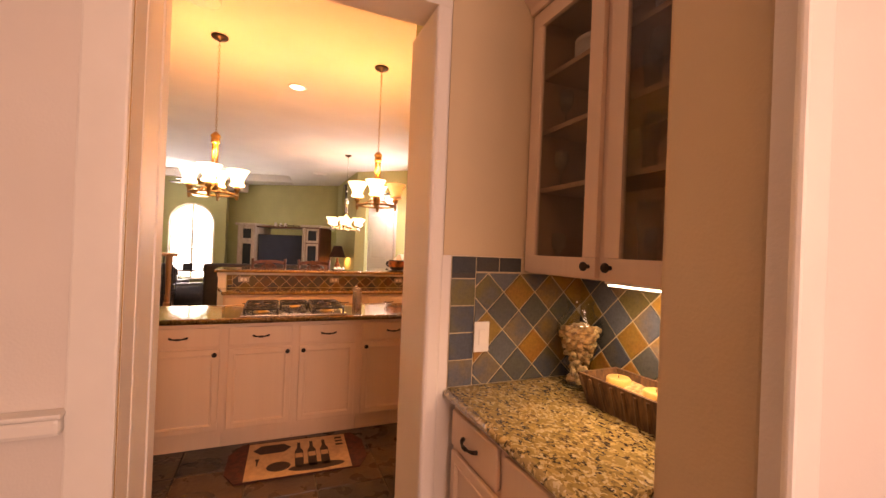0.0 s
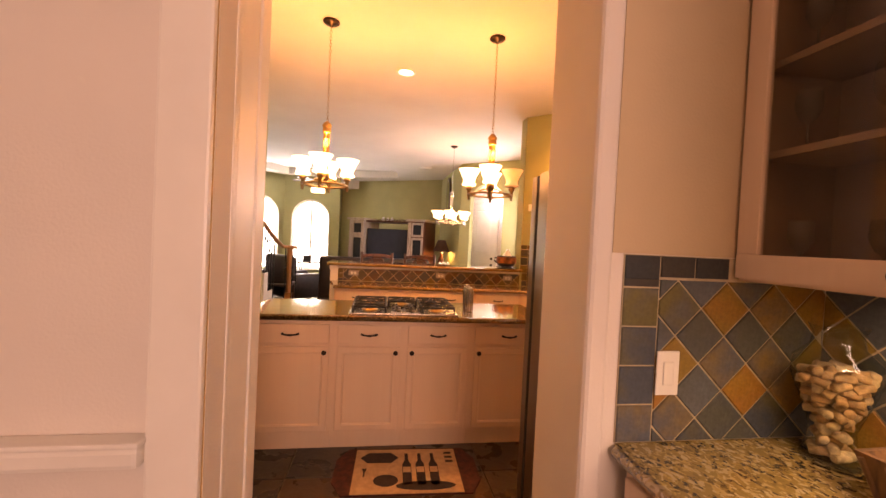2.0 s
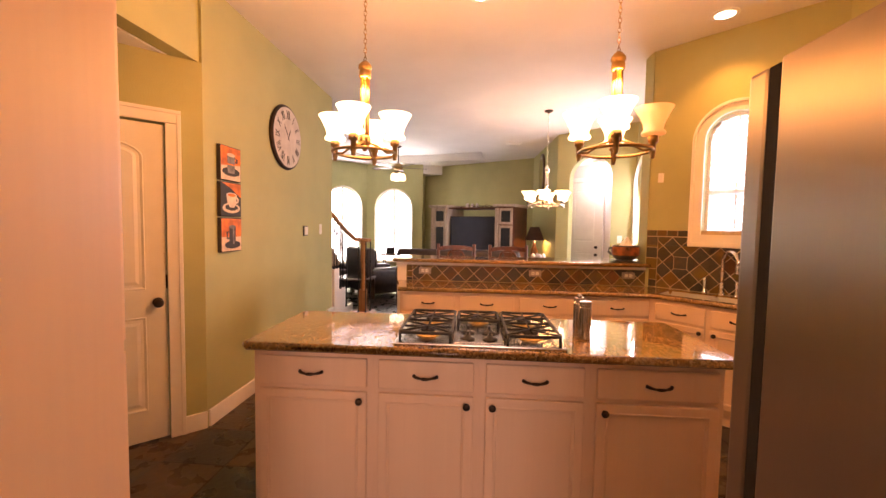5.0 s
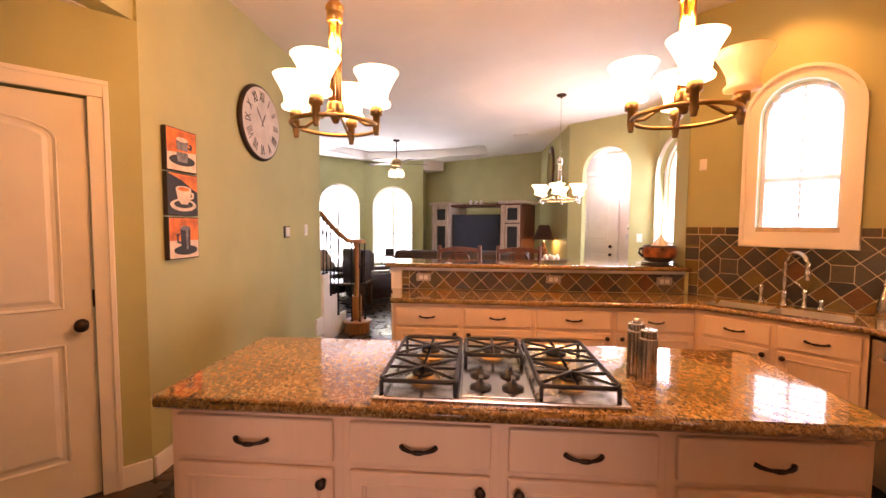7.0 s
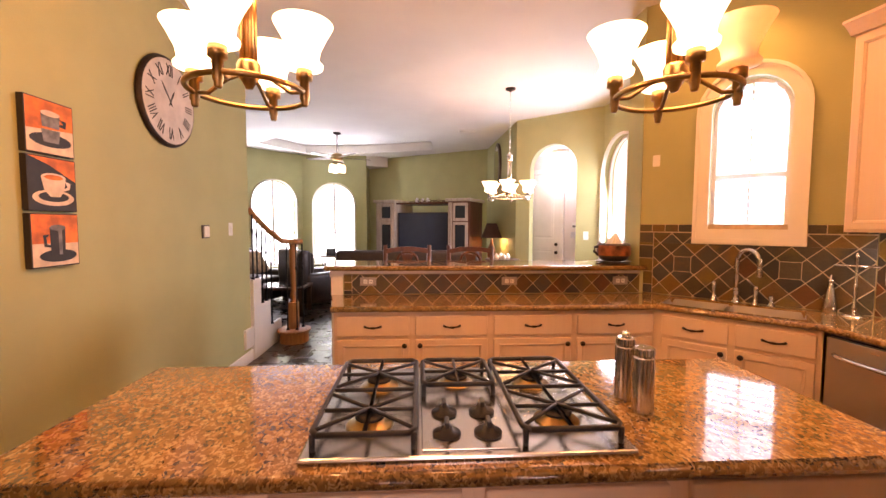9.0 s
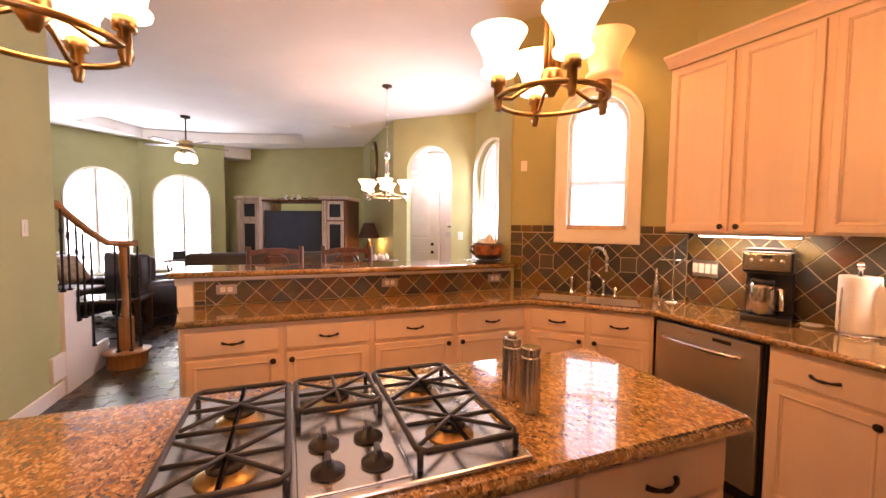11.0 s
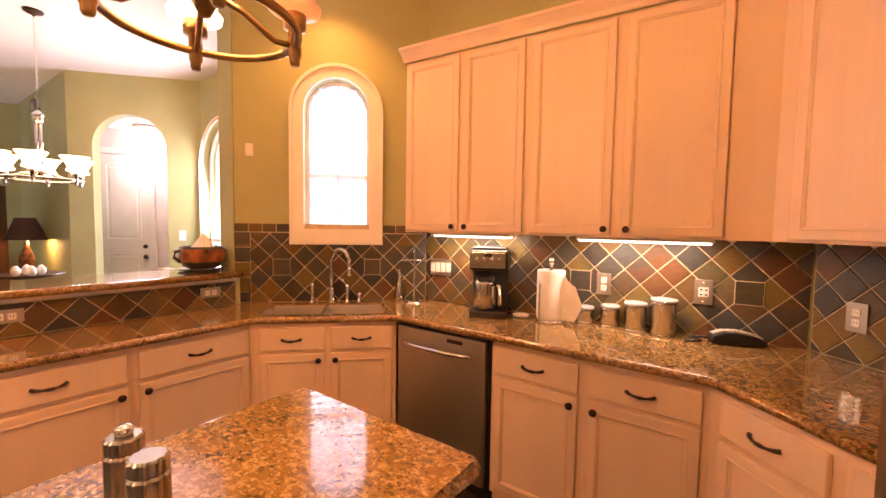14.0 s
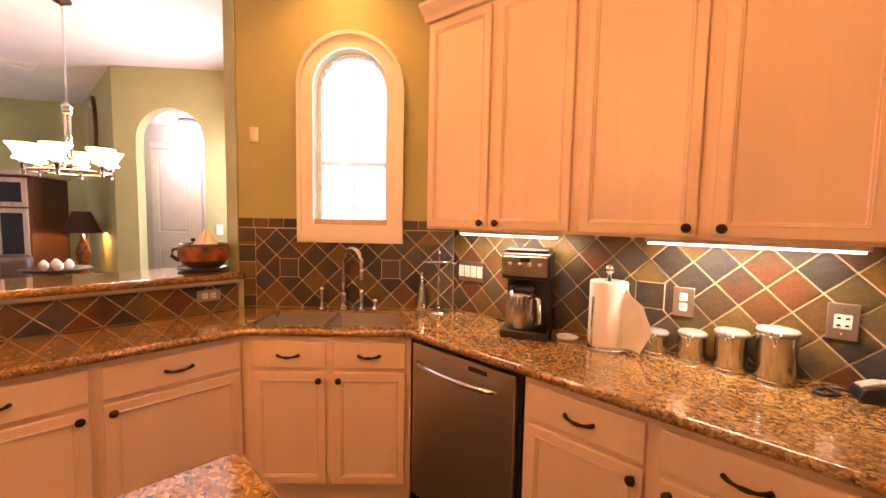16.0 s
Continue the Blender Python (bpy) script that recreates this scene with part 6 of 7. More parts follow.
for k, (x, y, z0, z1) in enumerate(((-1.44, 7.47, 0.163, 1.23), (-1.30, 7.62, 0.163, 1.21), (-1.33, 7.47, 0.163, 1.21), (-1.60, 7.40, 0.26, 1.27), (-1.612, 7.28, 0.56, 1.34), (-1.612, 7.16, 0.56, 1.42), (-1.612, 7.02, 0.86, 1.51), (-1.612, 6.91, 0.86, 1.58))):
    t = thing("baluster", "black wrought iron baluster on the stair", "baluster", pose(x, y, z0), "stair balusters")
    part("bar", tube([(0, 0, 0.0), (0, 0, z1 - z0)], 0.0085, 6), M_WROUGHT, t)
    part("shoe", lathe([(0.02, 0.0), (0.02, 0.012), (0.01, 0.025)], 10), M_WROUGHT, t)
    zz = (z1 - z0) * 0.72
    part("collar", lathe([(0.009, zz - 0.03), (0.016, zz), (0.009, zz + 0.03)], 10), M_WROUGHT, t, smooth=True)


# ---- family room ----
def armchair(name, m, w, d, h, label, cat="armchair", seats=1, group=""):
    t = thing(name, label, cat, m, group)
    part("base", box(-w / 2, w / 2, -d / 2 + 0.03, d / 2, 0.08, 0.34, 0.05, 3), M_LEATHER, t, smooth=True)
    sw = (w - 0.44) / seats
    for i in range(seats):
        x0 = -w / 2 + 0.22 + i * sw
        part("seat_cushion", box(x0 + 0.004, x0 + sw - 0.004, -d / 2, d / 2 - 0.25, 0.345, 0.5, 0.06, 3), M_LEATHER, t, smooth=True)
        bm = box(x0 + 0.004, x0 + sw - 0.004, d / 2 - 0.30, d / 2 - 0.06, 0.47, h - 0.05, 0.08, 3)
        part("back_cushion", bm, M_LEATHER, t, smooth=True)
    part("back", box(-w / 2 + 0.02, w / 2 - 0.02, d / 2 - 0.14, d / 2 + 0.06, 0.30, h, 0.07, 3), M_LEATHER, t, smooth=True)
    for s in (-1, 1):
        xa = s * (w / 2 - 0.11)
        part("arm", box(xa - 0.11, xa + 0.11, -d / 2, d / 2 - 0.04, 0.12, 0.6, 0.08, 3), M_LEATHER, t, smooth=True)
        for yy in (-d / 2 + 0.08, d / 2 - 0.08):
            part("foot", lathe([(0.025, 0.0), (0.035, 0.08)], 10, at=(s * (w / 2 - 0.1), yy, 0)), M_DARKWOOD, t)
    return t


armchair("leather_armchair", pose(-1.75, 10.1, 0, 0, 0, 130), 1.05, 0.95, 1.0, "dark brown leather armchair with rounded arms")
armchair("leather_sofa", pose(0.0, 8.8, 0, 0, 0, 180), 2.1, 0.95, 1.08, "dark leather sofa seen from behind", "sofa", 3)
armchair("window_sofa", pose(-3.1, 9.6, 0, 0, 0, 70), 2.0, 0.95, 0.98, "dark leather sofa with light pillows", "sofa", 3)
M_LINEN = material("pale_linen", (0.6, 0.58, 0.6), 0.9, vary=0.1, scale=20, bump=0.2, bump_scale=150)
M_TAN = material("tan_fabric", (0.3, 0.2, 0.12), 0.9, vary=0.3, scale=16)
for x, y, mt, lb in ((-2.85, 9.2, M_LINEN, "pale linen throw pillow on the dark sofa"), (-2.7, 9.7, M_TAN, "tan patterned throw pillow on the dark sofa"), (-2.9, 10.1, M_LINEN, "pale linen throw pillow on the dark sofa")):
    t = thing("throw_pillow", lb, "pillow", pose(x, y, 0.78, 60, 0, 75))
    part("pillow_body", box(-0.22, 0.22, -0.2, 0.2, -0.06, 0.06, 0.055, 3), mt, t, smooth=True)
ot = thing("coffee_table", "low dark wooden table with a glass top", "table", pose(-2.05, 9.15, 0))
part("tabletop", box(-0.4, 0.4, -0.3, 0.3, 0.42, 0.46, 0.008), M_DARKWOOD, ot)
part("glass_top", box(-0.34, 0.34, -0.24, 0.24, 0.4605, 0.466, 0.002), M_CHROME, ot, "shiny glass inlay")
for sx in (-1, 1):
    for sy in (-1, 1):
        part("leg", box(sx * 0.35 - 0.03, sx * 0.35 + 0.03, sy * 0.25 - 0.03, sy * 0.25 + 0.03, 0, 0.4195, 0.004), M_DARKWOOD, ot)
sd = thing("console_table", "dark metal console table below the window", "table", pose(-1.65, 11.8, 0))
part("tabletop", box(-0.45, 0.45, -0.16, 0.16, 0.70, 0.735, 0.008), M_DARKWOOD, sd)
for sx in (-1, 1):
    for sy in (-1, 1):
        part("leg", tube([(sx * 0.4, sy * 0.12, 0.699), (sx * 0.34, sy * 0.1, 0.45), (sx * 0.38, sy * 0.11, 0.25), (sx * 0.42, sy * 0.13, 0.0)], 0.014, 8), M_WROUGHT, sd, smooth=True)
fr = thing("picture_frame", "small dark picture frame on the console table", "picture frame", pose(-1.85, 11.75, 0.7355, -12))
part("frame", box(-0.11, 0.11, -0.01, 0.01, 0.0, 0.17, 0.004), M_BLACK, fr)
lv = thing("window_plant", "slim dried stems in a small vase", "plant", pose(-1.5, 11.8, 0.7355))
part("vase", lathe([(0.03, 0), (0.045, 0.05), (0.02, 0.1), (0.028, 0.12)], 14), M_POTD, lv, smooth=True)
for k in range(7):
    a = k * 0.9
    part("stem", tube([(0, 0, 0.1), (0.02 * math.cos(a), 0.02 * math.sin(a), 0.22), (0.07 * math.cos(a), 0.07 * math.sin(a), 0.36 + 0.02 * k)], 0.003, 5), M_POT, lv)

# media cabinet
mdm = pose(-0.69, 10.42, 0, 0, 0, -27)
MW, MH, MD = 1.92, 1.95, 0.78
md = thing("media_cabinet", "large washed wood media cabinet with glass doors", "cabinet", mdm)
M_SIDE = M_CHERRY
part("left_tower", box(0, 0.40, 0.02, MD, 0, MH - 0.08, 0.004), M_WASHED, md)
part("right_tower", box(MW - 0.40, MW, 0.02, MD, 0, MH - 0.08, 0.004), M_SIDE, md, "brown wood tower side")
part("back_panel", box(0.401, MW - 0.401, MD - 0.03, MD, 0.5, 1.25), M_DARKWOOD, md)
part("bridge", box(0.401, MW - 0.401, 0.1, MD - 0.031, MH - 0.115, MH - 0.081, 0.004), M_SIDE, md, "brown bridge shelf")
part("tv_base", box(0.401, MW - 0.401, 0.03, MD - 0.031, 0, 0.6, 0.004), M_WASHED, md)
part("cornice", box(-0.04, 0.44, -0.03, MD + 0.01, MH - 0.0795, MH - 0.03, 0.012), M_WASHED, md)
part("cornice", box(MW - 0.44, MW + 0.04, -0.03, MD + 0.01, MH - 0.0795, MH - 0.03, 0.012), M_WASHED, md)
for x0 in (0.0, MW - 0.40):
    for z0, z1 in ((0.1, 0.85), (0.87, 1.5), (1.52, 1.84)):
        d = part("door", slab([(x0 + 0.10, z0), (x0 + 0.38, z0), (x0 + 0.38, z1), (x0 + 0.10, z1)], 0.0, 0.0195), M_WASHED, md)
        if z0 > 0.8:
            part("door_glass", box(x0 + 0.145, x0 + 0.335, -0.004, -0.0005, z0 + 0.05, z1 - 0.05), M_DOORGLASS, d, "dark reflective glass")
    for k in range(3):
        part("fluted_pilaster", tube([(x0 + 0.02 + 0.027 * k, 0.012, 0.06), (x0 + 0.02 + 0.027 * k, 0.012, MH - 0.1)], 0.011, 8), M_WASHED, md)
tv = thing("television", "large flat dark television in the cabinet", "television", mdm @ pose(0.96, 0.14, 0.6005))
part("stand", box(-0.25, 0.25, -0.06, 0.1, 0, 0.04, 0.006), M_BLACK, tv)
part("neck", box(-0.06, 0.06, -0.02, 0.015, 0.0405, 0.1195), M_BLACK, tv)
part("bezel", box(-0.52, 0.52, -0.03, 0.02, 0.12, 1.08, 0.006), M_BLACK, tv)
part("screen", box(-0.50, 0.50, -0.033, -0.0305, 0.145, 1.06), M_SCREEN, tv, "dark glossy screen")
for x, s in ((0.75, 0.09), (0.87, 0.08), (0.98, 0.085)):
    t = thing("cabinet_ornament", "small pale ornament on top of the media cabinet", "ornament", mdm @ pose(x, 0.3, MH - 0.081))
    part("ornament_body", lathe([(s * 0.4, 0), (s * 0.5, s * 0.4), (s * 0.3, s * 0.9), (s * 0.15, s * 1.1)], 12), M_LINEN, t, smooth=True)
gr = thing("garland", "trailing dark twig garland on the media cabinet", "garland", mdm @ pose(0, 0.25, MH - 0.08))
for k in range(9):
    part("twig", tube([(0.6 + 0.1 * k, 0.02 * (k % 3), 0.012), (0.72 + 0.1 * k, 0.03, 0.04 + 0.02 * (k % 2)), (0.86 + 0.1 * k, 0.0, 0.014)], 0.006, 5), M_DARKWOOD, gr)

# table lamp
et = thing("end_table", "round dark end table beside the sofa", "table", pose(1.46, 9.7, 0))
part("tabletop", lathe([(0.27, 0.66), (0.28, 0.67), (0.28, 0.69), (0.27, 0.7)], 28), M_DARKWOOD, et, smooth=True)
part("pedestal", lathe([(0.2, 0.0), (0.2, 0.03), (0.05, 0.08), (0.04, 0.5), (0.1, 0.659)], 20), M_DARKWOOD, et, smooth=True)
tl = thing("table_lamp", "table lamp with a dark shade and urn base", "lamp", pose(1.46, 9.7, 0.7005))
part("base", lathe([(0.08, 0), (0.08, 0.02), (0.04, 0.05), (0.075, 0.2), (0.07, 0.32), (0.03, 0.42), (0.02, 0.5)], 20), M_POT, tl, smooth=True)
M_LSHADE = material("dark_lampshade", (0.05, 0.022, 0.015), 0.8, vary=0.2, scale=30)
part("shade", lathe([(0.19, 0.52), (0.15, 0.62), (0.09, 0.78), (0.085, 0.78), (0.145, 0.62), (0.185, 0.52)], 28, caps=False), M_LSHADE, tl, smooth=True)
part("bulb", lathe([(0.015, 0.52), (0.03, 0.58), (0.02, 0.63)], 12), M_SHADE, tl, "lit bulb", True)
lamp("table_lamp_bulb", "POINT", pose(1.50, 9.7, 1.24), 16, (1, 0.66, 0.25), 0.04)

om = thing("oval_mirror", "dark framed oval wall mirror", "mirror", along((1.64, 11.3), (1.705, 8.92))[0] @ pose(1.11, -0.001, 2.58))
part("frame", slab(ell(0, 0, 0.24, 0.42, 32), -0.04, 0), M_DARKWOOD, om)
part("mirror_glass", slab(ell(0, 0, 0.19, 0.36, 32), -0.044, -0.0405), M_CHROME, om, "mirror glass")

# dining chairs and table
def bar_stool(m):
    t = thing("bar_stool", "tall cherry wood bar stool with a carved back", "stool", m, "bar stools")
    for sx in (-1, 1):
        part("back_leg", tube([(sx * 0.2, 0.2, 0), (sx * 0.2, 0.18, 0.74), (sx * 0.212, 0.22, 1.05), (sx * 0.215, 0.25, 1.25)], 0.02, 8), M_CHERRY, t, smooth=True)
        part("front_leg", tube([(sx * 0.2, -0.2, 0), (sx * 0.2, -0.19, 0.72)], 0.02, 8), M_CHERRY, t, smooth=True)
    part("seat", box(-0.23, 0.23, -0.22, 0.21, 0.721, 0.78, 0.02), M_LEATHER, t)
    bm = slab([(-0.205, 1.17)] + [(-0.205 + 0.041 * k, 1.215 + 0.022 * math.sin(math.pi * k / 10)) for k in range(11)] + [(0.205, 1.17), (0.1, 1.19), (-0.1, 1.19)], 0.222, 0.25)
    part("crest_rail", bm, M_CHERRY, t)
    bm = bmesh.new()
    tube([(0.1 * math.cos(2 * math.pi * k / 20), 0.232, 1.09 + 0.095 * math.sin(2 * math.pi * k / 20)) for k in range(21)], 0.014, 6, bm)
    part("carved_ring", bm, M_CHERRY, t, smooth=True)
    part("splat", slab([(-0.05, 0.86), (0.05, 0.86), (0.055, 1.0), (0.03, 1.08), (0.06, 1.165), (-0.06, 1.165), (-0.03, 1.08), (-0.055, 1.0)], 0.205, 0.222), M_CHERRY, t)
    part("lower_rail", box(-0.2, 0.2, 0.175, 0.2, 0.84, 0.88, 0.006), M_CHERRY, t)
    part("foot_rail", tube([(-0.2, -0.195, 0.25), (0.2, -0.195, 0.25)], 0.014, 8), M_CHERRY, t)
    return t


ch = bar_stool(pose(0.04, 6.24, 0))
copy_thing(ch, pose(0.66, 6.24, 0))
dt = thing("dining_table", "dark cherry dining table with turned legs", "table", pose(0.85, 7.55, 0))
part("tabletop", box(-0.95, 0.75, -0.5, 0.5, 0.72, 0.76, 0.012), M_CHERRY, dt)
for sx in (-0.85, 0.65):
    for sy in (-0.4, 0.4):
        part("leg", lathe([(0.03, 0), (0.04, 0.2), (0.025, 0.25), (0.045, 0.5), (0.05, 0.719)], 14, at=(sx, sy, 0)), M_CHERRY, dt, smooth=True)
cb = thing("centrepiece_bowl", "dark flat centrepiece bowl with white objects", "bowl", pose(1.15, 7.3, 0.7605))
part("stand", lathe([(0.09, 0), (0.04, 0.03), (0.04, 0.24)], 16), M_DARKWOOD, cb)
part("dish", lathe([(0.05, 0.24), (0.2, 0.27), (0.21, 0.285), (0.05, 0.262)], 24), M_DARKWOOD, cb, smooth=True)
for k in range(4):
    part("ornament", lathe([(0.01, 0.27), (0.03, 0.29), (0.03, 0.32), (0.008, 0.35)], 10, at=(0.07 * math.cos(k * 1.6), 0.07 * math.sin(k * 1.6), 0)), M_WHITE, cb, "white ornament", True)
wc = thing("upholstered_chair", "tan upholstered chair with a rounded back", "chair", pose(1.9, 7.35, 0, 0, 0, -60))
part("seat", box(-0.27, 0.27, -0.27, 0.25, 0.3, 0.46, 0.05, 3), M_TAN, wc, smooth=True)
bm = slab([(-0.27, 0.4), (-0.28, 0.80)] + arc(0, 0.80, 0.28, 180, 0, 12, 0.2)[1:-1] + [(0.28, 0.80), (0.27, 0.4)], 0.2, 0.3)
part("backrest", bm, M_TAN, wc)
for sx in (-1, 1):
    for sy in (-1, 1):
        part("leg", lathe([(0.018, 0), (0.028, 0.3)], 10, at=(sx * 0.22, sy * 0.2, 0)), M_CHERRY, wc)

# ceiling fan
fn = thing("ceiling_fan", "dark bronze ceiling fan with five blades and lights", "ceiling fan", pose(-1.5, 10.85, 0))
part("canopy", lathe([(0.075, CEIL + 0.1895), (0.075, CEIL + 0.16), (0.02, CEIL + 0.14)], 20), M_BRONZE, fn, smooth=True)
part("downrod", tube([(0, 0, CEIL + 0.14), (0, 0, 2.87)], 0.014, 8), M_BRONZE, fn)
part("motor", lathe([(0.03, 2.89), (0.1, 2.86), (0.12, 2.8), (0.1, 2.75), (0.05, 2.73)], 24), M_BRASS, fn, smooth=True)
for k in range(5):
    bm = box(0.16, 0.66, -0.065, 0.065, -0.004, 0.004, 0.003)
    part("blade", shift(bm, pose(0, 0, 2.79, 0, 0, 20 + 72 * k) @ pose(0, 0, 0, 10)), M_DARKWOOD, fn, "dark wooden blade")
for k in range(4):
    a = radians(30 + 90 * k)
    part("light_arm", tube([(0, 0, 2.73), (0.07 * math.cos(a), 0.07 * math.sin(a), 2.70), (0.1 * math.cos(a), 0.1 * math.sin(a), 2.66)], 0.008, 6), M_BRONZE, fn)
    part("light_shade", lathe([(0.025, 2.66), (0.06, 2.61), (0.068, 2.54), (0.055, 2.50)], 16, at=(0.11 * math.cos(a), 0.11 * math.sin(a), 0)), M_SHADE_FAN, fn, "glowing glass shade", True)
# entry
el = thing("entry_ceiling_light", "round lit flush ceiling light in the entry", "lamp", pose(2.588, 9.40, 0))
part("rim", lathe([(0.14, 2.739), (0.15, 2.71), (0.14, 2.69)], 24), M_TRIM, el, smooth=True)
part("bowl", lathe([(0.135, 2.689), (0.11, 2.64), (0.05, 2.61), (0.01, 2.6)], 24), M_SHADE_FAN, el, "glowing glass bowl", True)
ob = structure("ceiling_entry", prism([(-0.09, 0.142), (1.27, 0.142), (1.27, 1.42), (-0.72, 1.42), (-0.72, 0.95)], 2.74, 2.9), M_CEIL, "white entry ceiling", "ceiling")
ob.matrix_basis = ENTRY_M
kp = thing("alarm_keypad", "white alarm keypad on the entry wall", "keypad", ENTRY_M @ pose(0.52, 1.299, 1.45))
part("keypad_body", box(-0.06, 0.06, -0.02, -0.0005, -0.05, 0.05, 0.004), M_WHITE, kp)
part("keypad_buttons", box(-0.045, 0.045, -0.0225, -0.0205, -0.038, 0.0, 0.001), M_GREYP, kp)
kp = thing("wall_note", "small pale notice on the entry wall", "notice", ENTRY_M @ pose(0.52, 1.299, 1.28))
part("sheet", box(-0.08, 0.08, -0.004, -0.0005, -0.05, 0.05), M_LINEN, kp)
plate(ENTRY_M @ pose(1.12, -0.001, 1.3), 0.075, 0.12, "switch", False, 1, "white light switch beside the arch", "switch_plate")


# ---- pieces: slate tiles ----
def clip(poly, axis, value, keep_less):
    out = []
    for i in range(len(poly)):
        a, b = poly[i], poly[(i + 1) % len(poly)]
        ia, ib = (a[axis] <= value) == keep_less, (b[axis] <= value) == keep_less
        if ia:
            out.append(a)
        if ia != ib:
            u = (value - a[axis]) / (b[axis] - a[axis])
            out.append((a[0] + u * (b[0] - a[0]), a[1] + u * (b[1] - a[1])))
    return out


def tile_piece(parent, poly, mat, t0=0.003, t1=0.010):
    """One tile with a chamfered face, on its wall."""
    area = 0.5 * abs(sum(poly[i][0] * poly[(i + 1) % len(poly)][1] - poly[(i + 1) % len(poly)][0] * poly[i][1] for i in range(len(poly))))
    if len(poly) < 3 or area < 0.0003:
        return
    cx, cz = sum(p[0] for p in poly) / len(poly), sum(p[1] for p in poly) / len(poly)
    bm = bmesh.new()
    back = [bm.verts.new((x - cx, 0.002, z - cz)) for x, z in poly]
    mid = [bm.verts.new((x - cx, t0 - t1, z - cz)) for x, z in poly]
    top = [bm.verts.new(((x - cx) * 0.965, -t1 + 0.0015 - random.uniform(0, 0.0012), (z - cz) * 0.965)) for x, z in poly]
    n = len(poly)
    for A, B in ((back, mid), (mid, top)):
        for i in range(n):
            bm.faces.new((A[i], A[(i + 1) % n], B[(i + 1) % n], B[i]))
    bm.faces.new(top)
    ob = part("tile", bm, mat, parent)
    ob.matrix_basis = pose(cx, 0, cz)


def tiled_wall(name, m, w, z0, z1, mat, side=0.128, origin=(0, 0), top=0.0, left=0.0, cuts=(), inserts=(), corner=0.0, top_mat=None, step=0.088, label="slate tile backsplash with diamond pattern"):
    """Diamond tiles in a field with an upper row and a left column of squares. cuts: (x0, x1, z0) cleared above z0; inserts: square tiles set straight."""
    base = structure(name, box(0, w, -0.004, -0.0006, z0, z1), M_GROUT, label, "backsplash")
    base.matrix_basis = m
    g = 0.005
    fx0, fx1, fz0, fz1 = left, w, z0, z1 - top

    def emit(poly, mat=mat):
        pieces = [poly]
        for c0, c1, cz in cuts:
            nxt = []
            for q in pieces:
                lo = clip(q, 1, cz, True)
                hi = clip(q, 1, cz, False)
                nxt.append(lo)
                if len(hi) > 2:
                    nxt += [clip(hi, 0, c0, True), clip(hi, 0, c1, False)]
            pieces = [q for q in nxt if len(q) > 2]
        for q in pieces:
            tile_piece(base, q, mat)
    if top:
        x = left if corner else 0.0
        if corner:
            emit([(g / 2, z1 - corner + g / 2), (left - g / 2, z1 - corner + g / 2), (left - g / 2, z1 - g / 2), (g / 2, z1 - g / 2)], top_mat or mat)
        while x < w - 0.01:
            e = min(x + step, w)
            emit([(x + g / 2, z1 - top + g), (e - g / 2, z1 - top + g), (e - g / 2, z1 - g / 2), (x + g / 2, z1 - g / 2)], top_mat or mat)
            x = e
    if left:
        z = z1 - (corner or top)
        while z > z0 + 0.01:
            e = max(z - left, z0)
            emit([(g / 2, e + g / 2), (left - g / 2, e + g / 2), (left - g / 2, z - g / 2), (g / 2, z - g / 2)])
            z = e
    D = side * math.sqrt(2)
    hd = D / 2 - g * 0.8
    rng_x, rng_z = int(w / D) + 3, int((z1 - z0) / D) + 3
    for i in range(-8, 2 * rng_x):
        for j in range(-6, 2 * rng_z):
            if (i + j) % 2:
                continue
            cx, cz = origin[0] + i * D / 2, z0 + origin[1] + j * D / 2
            q = [(cx - hd, cz), (cx, cz - hd), (cx + hd, cz), (cx, cz + hd)]
            for ax, v, less in ((0, fx0 + g / 2, False), (0, fx1 - g / 2, True), (1, fz0 + g / 2, False), (1, fz1 - g / 2, True)):
                q = clip(q, ax, v, less)
                if len(q) < 3:
                    break
            if len(q) > 2:
                emit(q)
    for cx, cz in inserts:
        s = side * 0.49
        part("insert_grout", box(cx - s - 0.004, cx + s + 0.004, -0.0118, -0.004, cz - s - 0.004, cz + s + 0.004), M_GROUT, base, "grout round a square tile")
        ob = part("insert_tile", box(-s, s, -0.0135, -0.004, -s, s, 0.0012, 1), mat, base)
        ob.matrix_basis = pose(cx, 0, cz)
    return base


random.seed(7)
Z0 = CT1 + 0.002
tiled_wall("backsplash_window", wm, 1.2715, Z0, 1.462, M_TILE, side=0.106, origin=(0.073, 0.086), top=0.06, left=0.10, cuts=[(WIN_S - 0.31, WIN_S + 0.31, 1.322)], inserts=[(0.298, 1.17), (0.898, 1.17)])
tiled_wall("backsplash_east", along(DIAG1, EAST1)[0] @ pose(0.006, 0, 0), 2.055, Z0, 1.418, M_TILE, side=0.11, origin=(0.0447, 0.0768), inserts=[(1.060, 1.166), (1.834, 1.166)])
tiled_wall("backsplash_southeast", along(EAST1, (EAST1[0] - 0.79, EAST1[1] - 0.79))[0] @ pose(0.008, 0, 0), 0.98, Z0, 1.418, M_TILE, side=0.11, origin=(0.05, 0.0768))
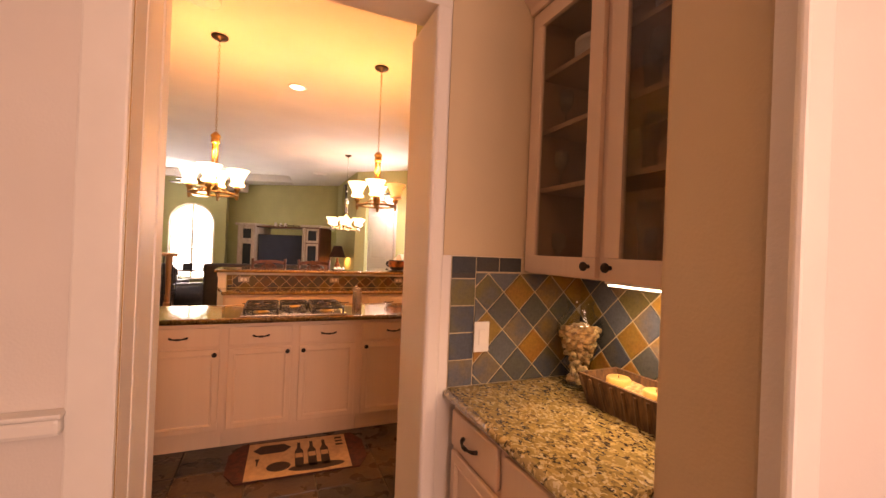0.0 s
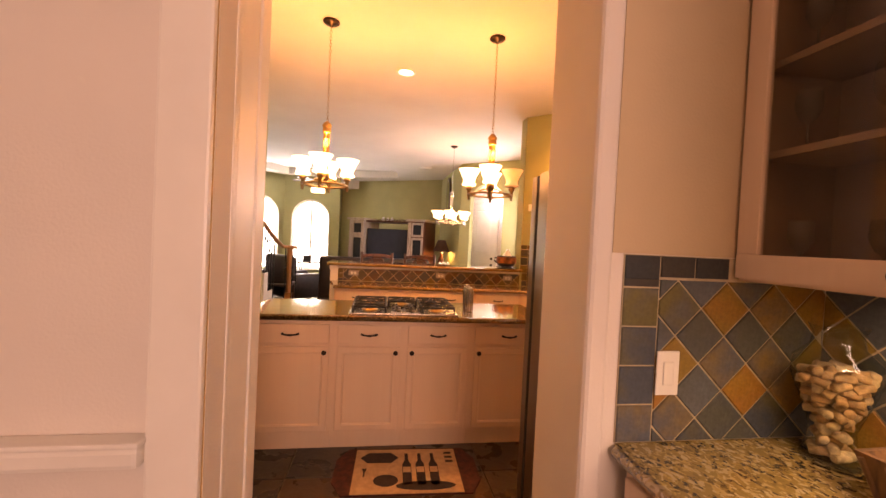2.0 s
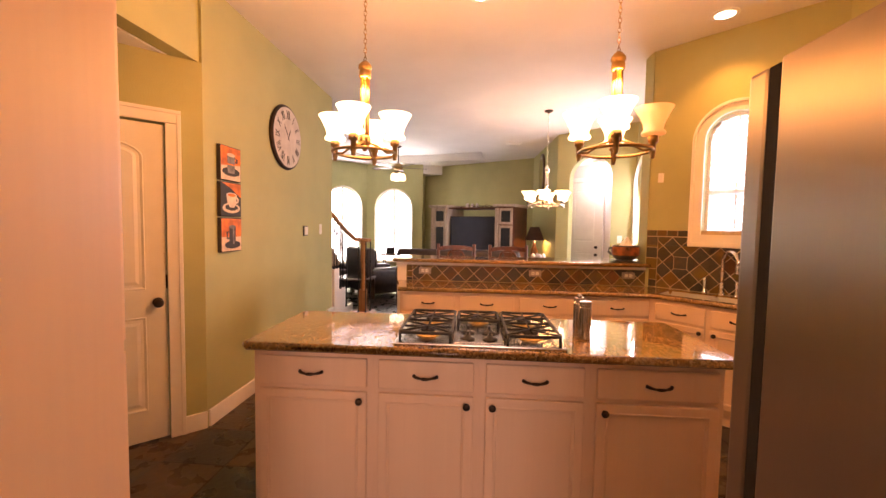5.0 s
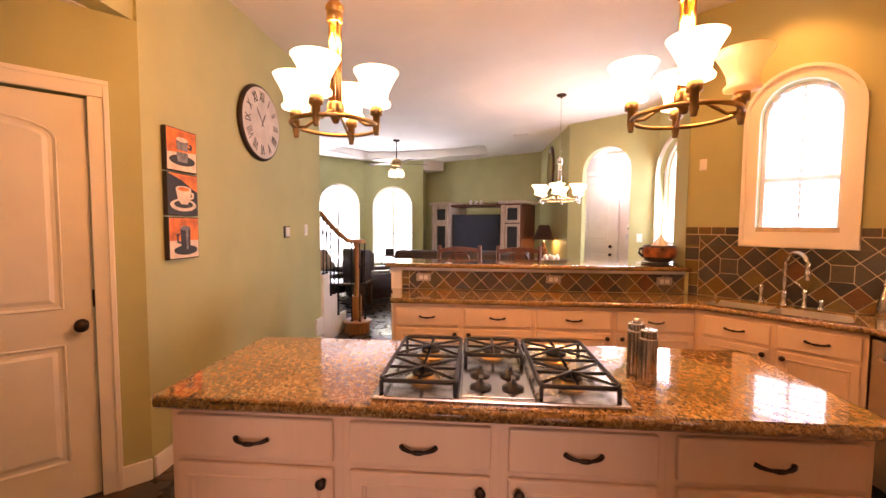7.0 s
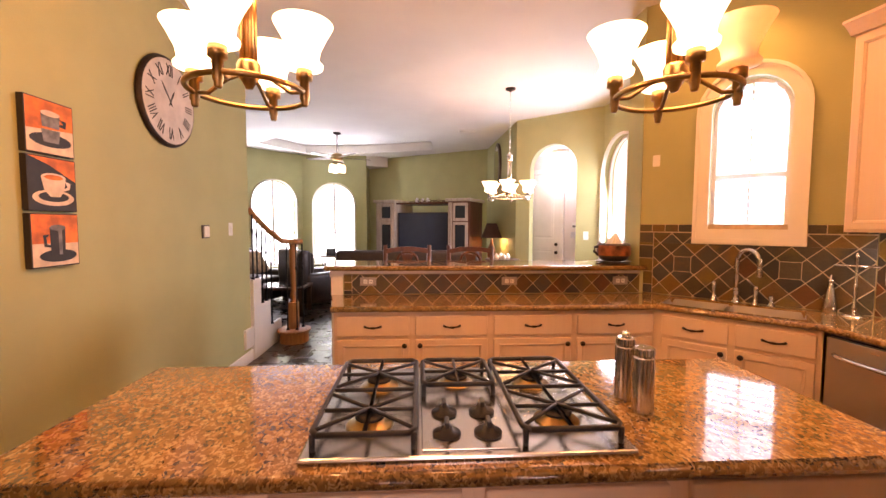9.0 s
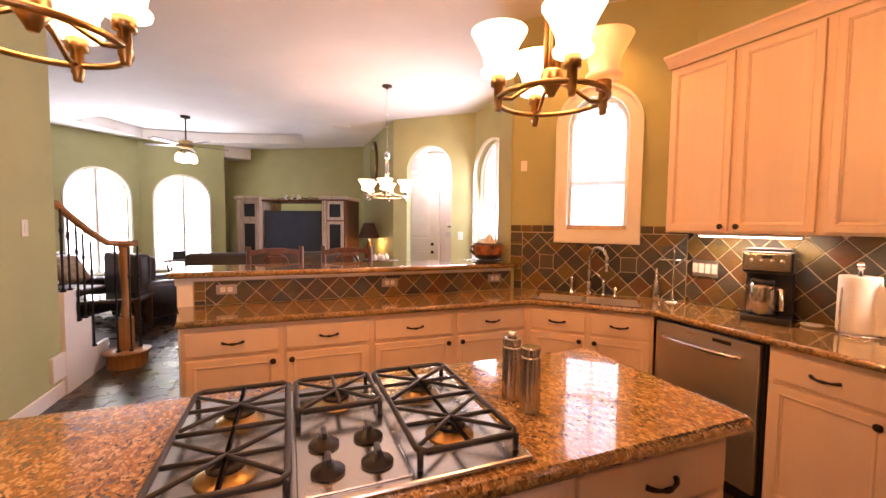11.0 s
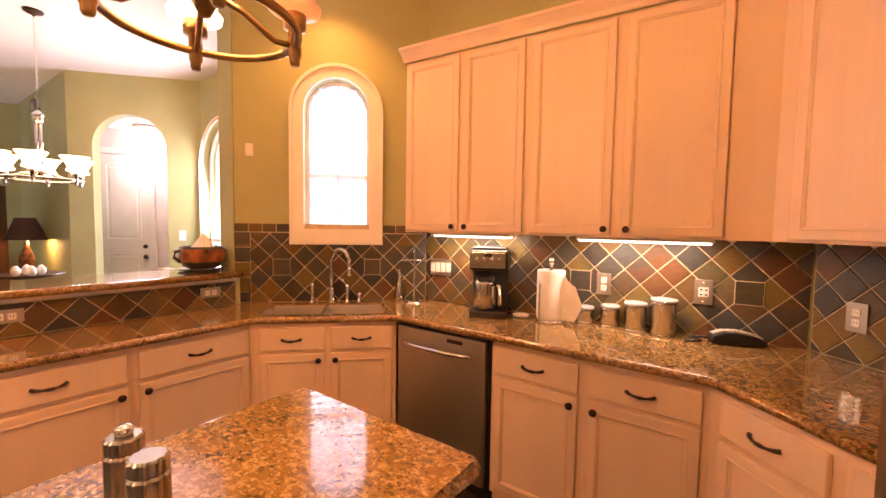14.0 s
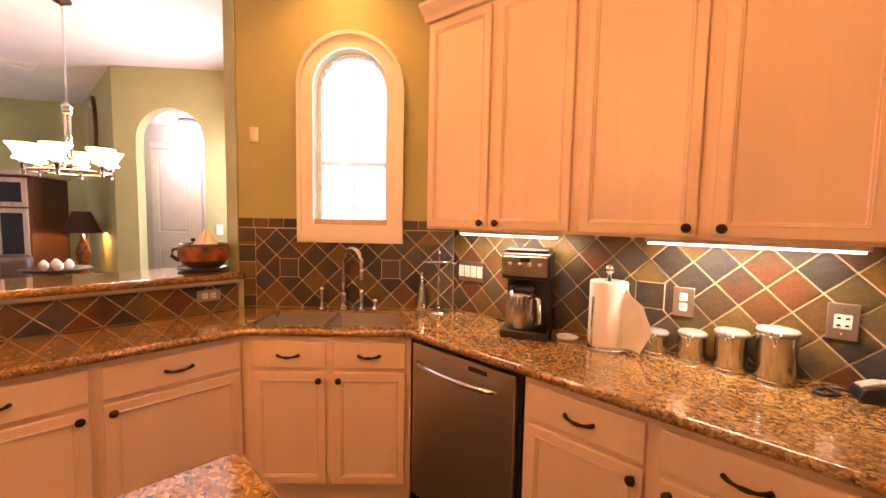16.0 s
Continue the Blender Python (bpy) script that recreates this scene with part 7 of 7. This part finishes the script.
tiled_wall("backsplash_peninsula", pose(-0.40, BY, 0), 2.255, Z0, 1.084, M_TILE, side=0.108, origin=(0.12, 0.076), left=0.06)
tiled_wall("backsplash_bar_side", pose(0.745, 1.639, 0), 0.653, Z0, 1.453, M_TILE2, side=0.1095, origin=(0.3975, 1.231 - Z0 - 1.5488e-1 * 2), top=0.065, left=0.108, cuts=[(0.326, 0.66, 1.386)], corner=0.09, top_mat=M_TILE_TOP, step=0.108)
tiled_wall("backsplash_bar", pose(BAR_E, 1.63, 0, 0, 0, -90), 0.765, Z0, 1.388, M_TILE2, side=0.1085, origin=(0.2885 - 1.5344e-1, 1.304 - Z0 - 1.5344e-1 * 2))

# ---- pieces: slate floor ----
floor_ob = bpy.data.objects["floor"]
T, G = 0.405, 0.006
shapes = []
for k in range(6):
    bm = bmesh.new()
    h = T / 2 - G / 2
    lo = [bm.verts.new((x * h, y * h, -0.007)) for x, y in ((-1, -1), (1, -1), (1, 1), (-1, 1))]
    hi = [bm.verts.new((x * (h - 0.003), y * (h - 0.003), 0.0003 * k - 0.0015)) for x, y in ((-1, -1), (1, -1), (1, 1), (-1, 1))]
    for i in range(4):
        bm.faces.new((lo[i], lo[(i + 1) % 4], hi[(i + 1) % 4], hi[i]))
    bm.faces.new(hi)
    shapes.append(mesh_of("tile", bm, M_FLOOR))
random.seed(9)
far = bmesh.new()
for i in range(-15, 13):
    for j in range(-14, 28):
        cx, cy = -0.01 + T * (i + 0.5), 3.1 + T * (j + 0.5)
        near = (-1.7 < cx < 2.4 and 1.7 < cy < 5.2) or (-1.7 < cx < -0.2 and 5.2 <= cy < 11.2)
        if near:
            ob = new("tile", random.choice(shapes))
            ob.parent = floor_ob
            ob.matrix_basis = pose(cx, cy, 0, 0, 0, 90 * random.randrange(4))
        elif cy < 12.6 and -4.3 < cx < 3.2:
            h = T / 2 - G / 2
            far.faces.new([far.verts.new((cx + x * h, cy + y * h, -0.001)) for x, y in ((-1, -1), (1, -1), (1, 1), (-1, 1))])
ob = part("far_tiles", far, M_FLOOR, floor_ob)
tagged(ob, kind="stuff")
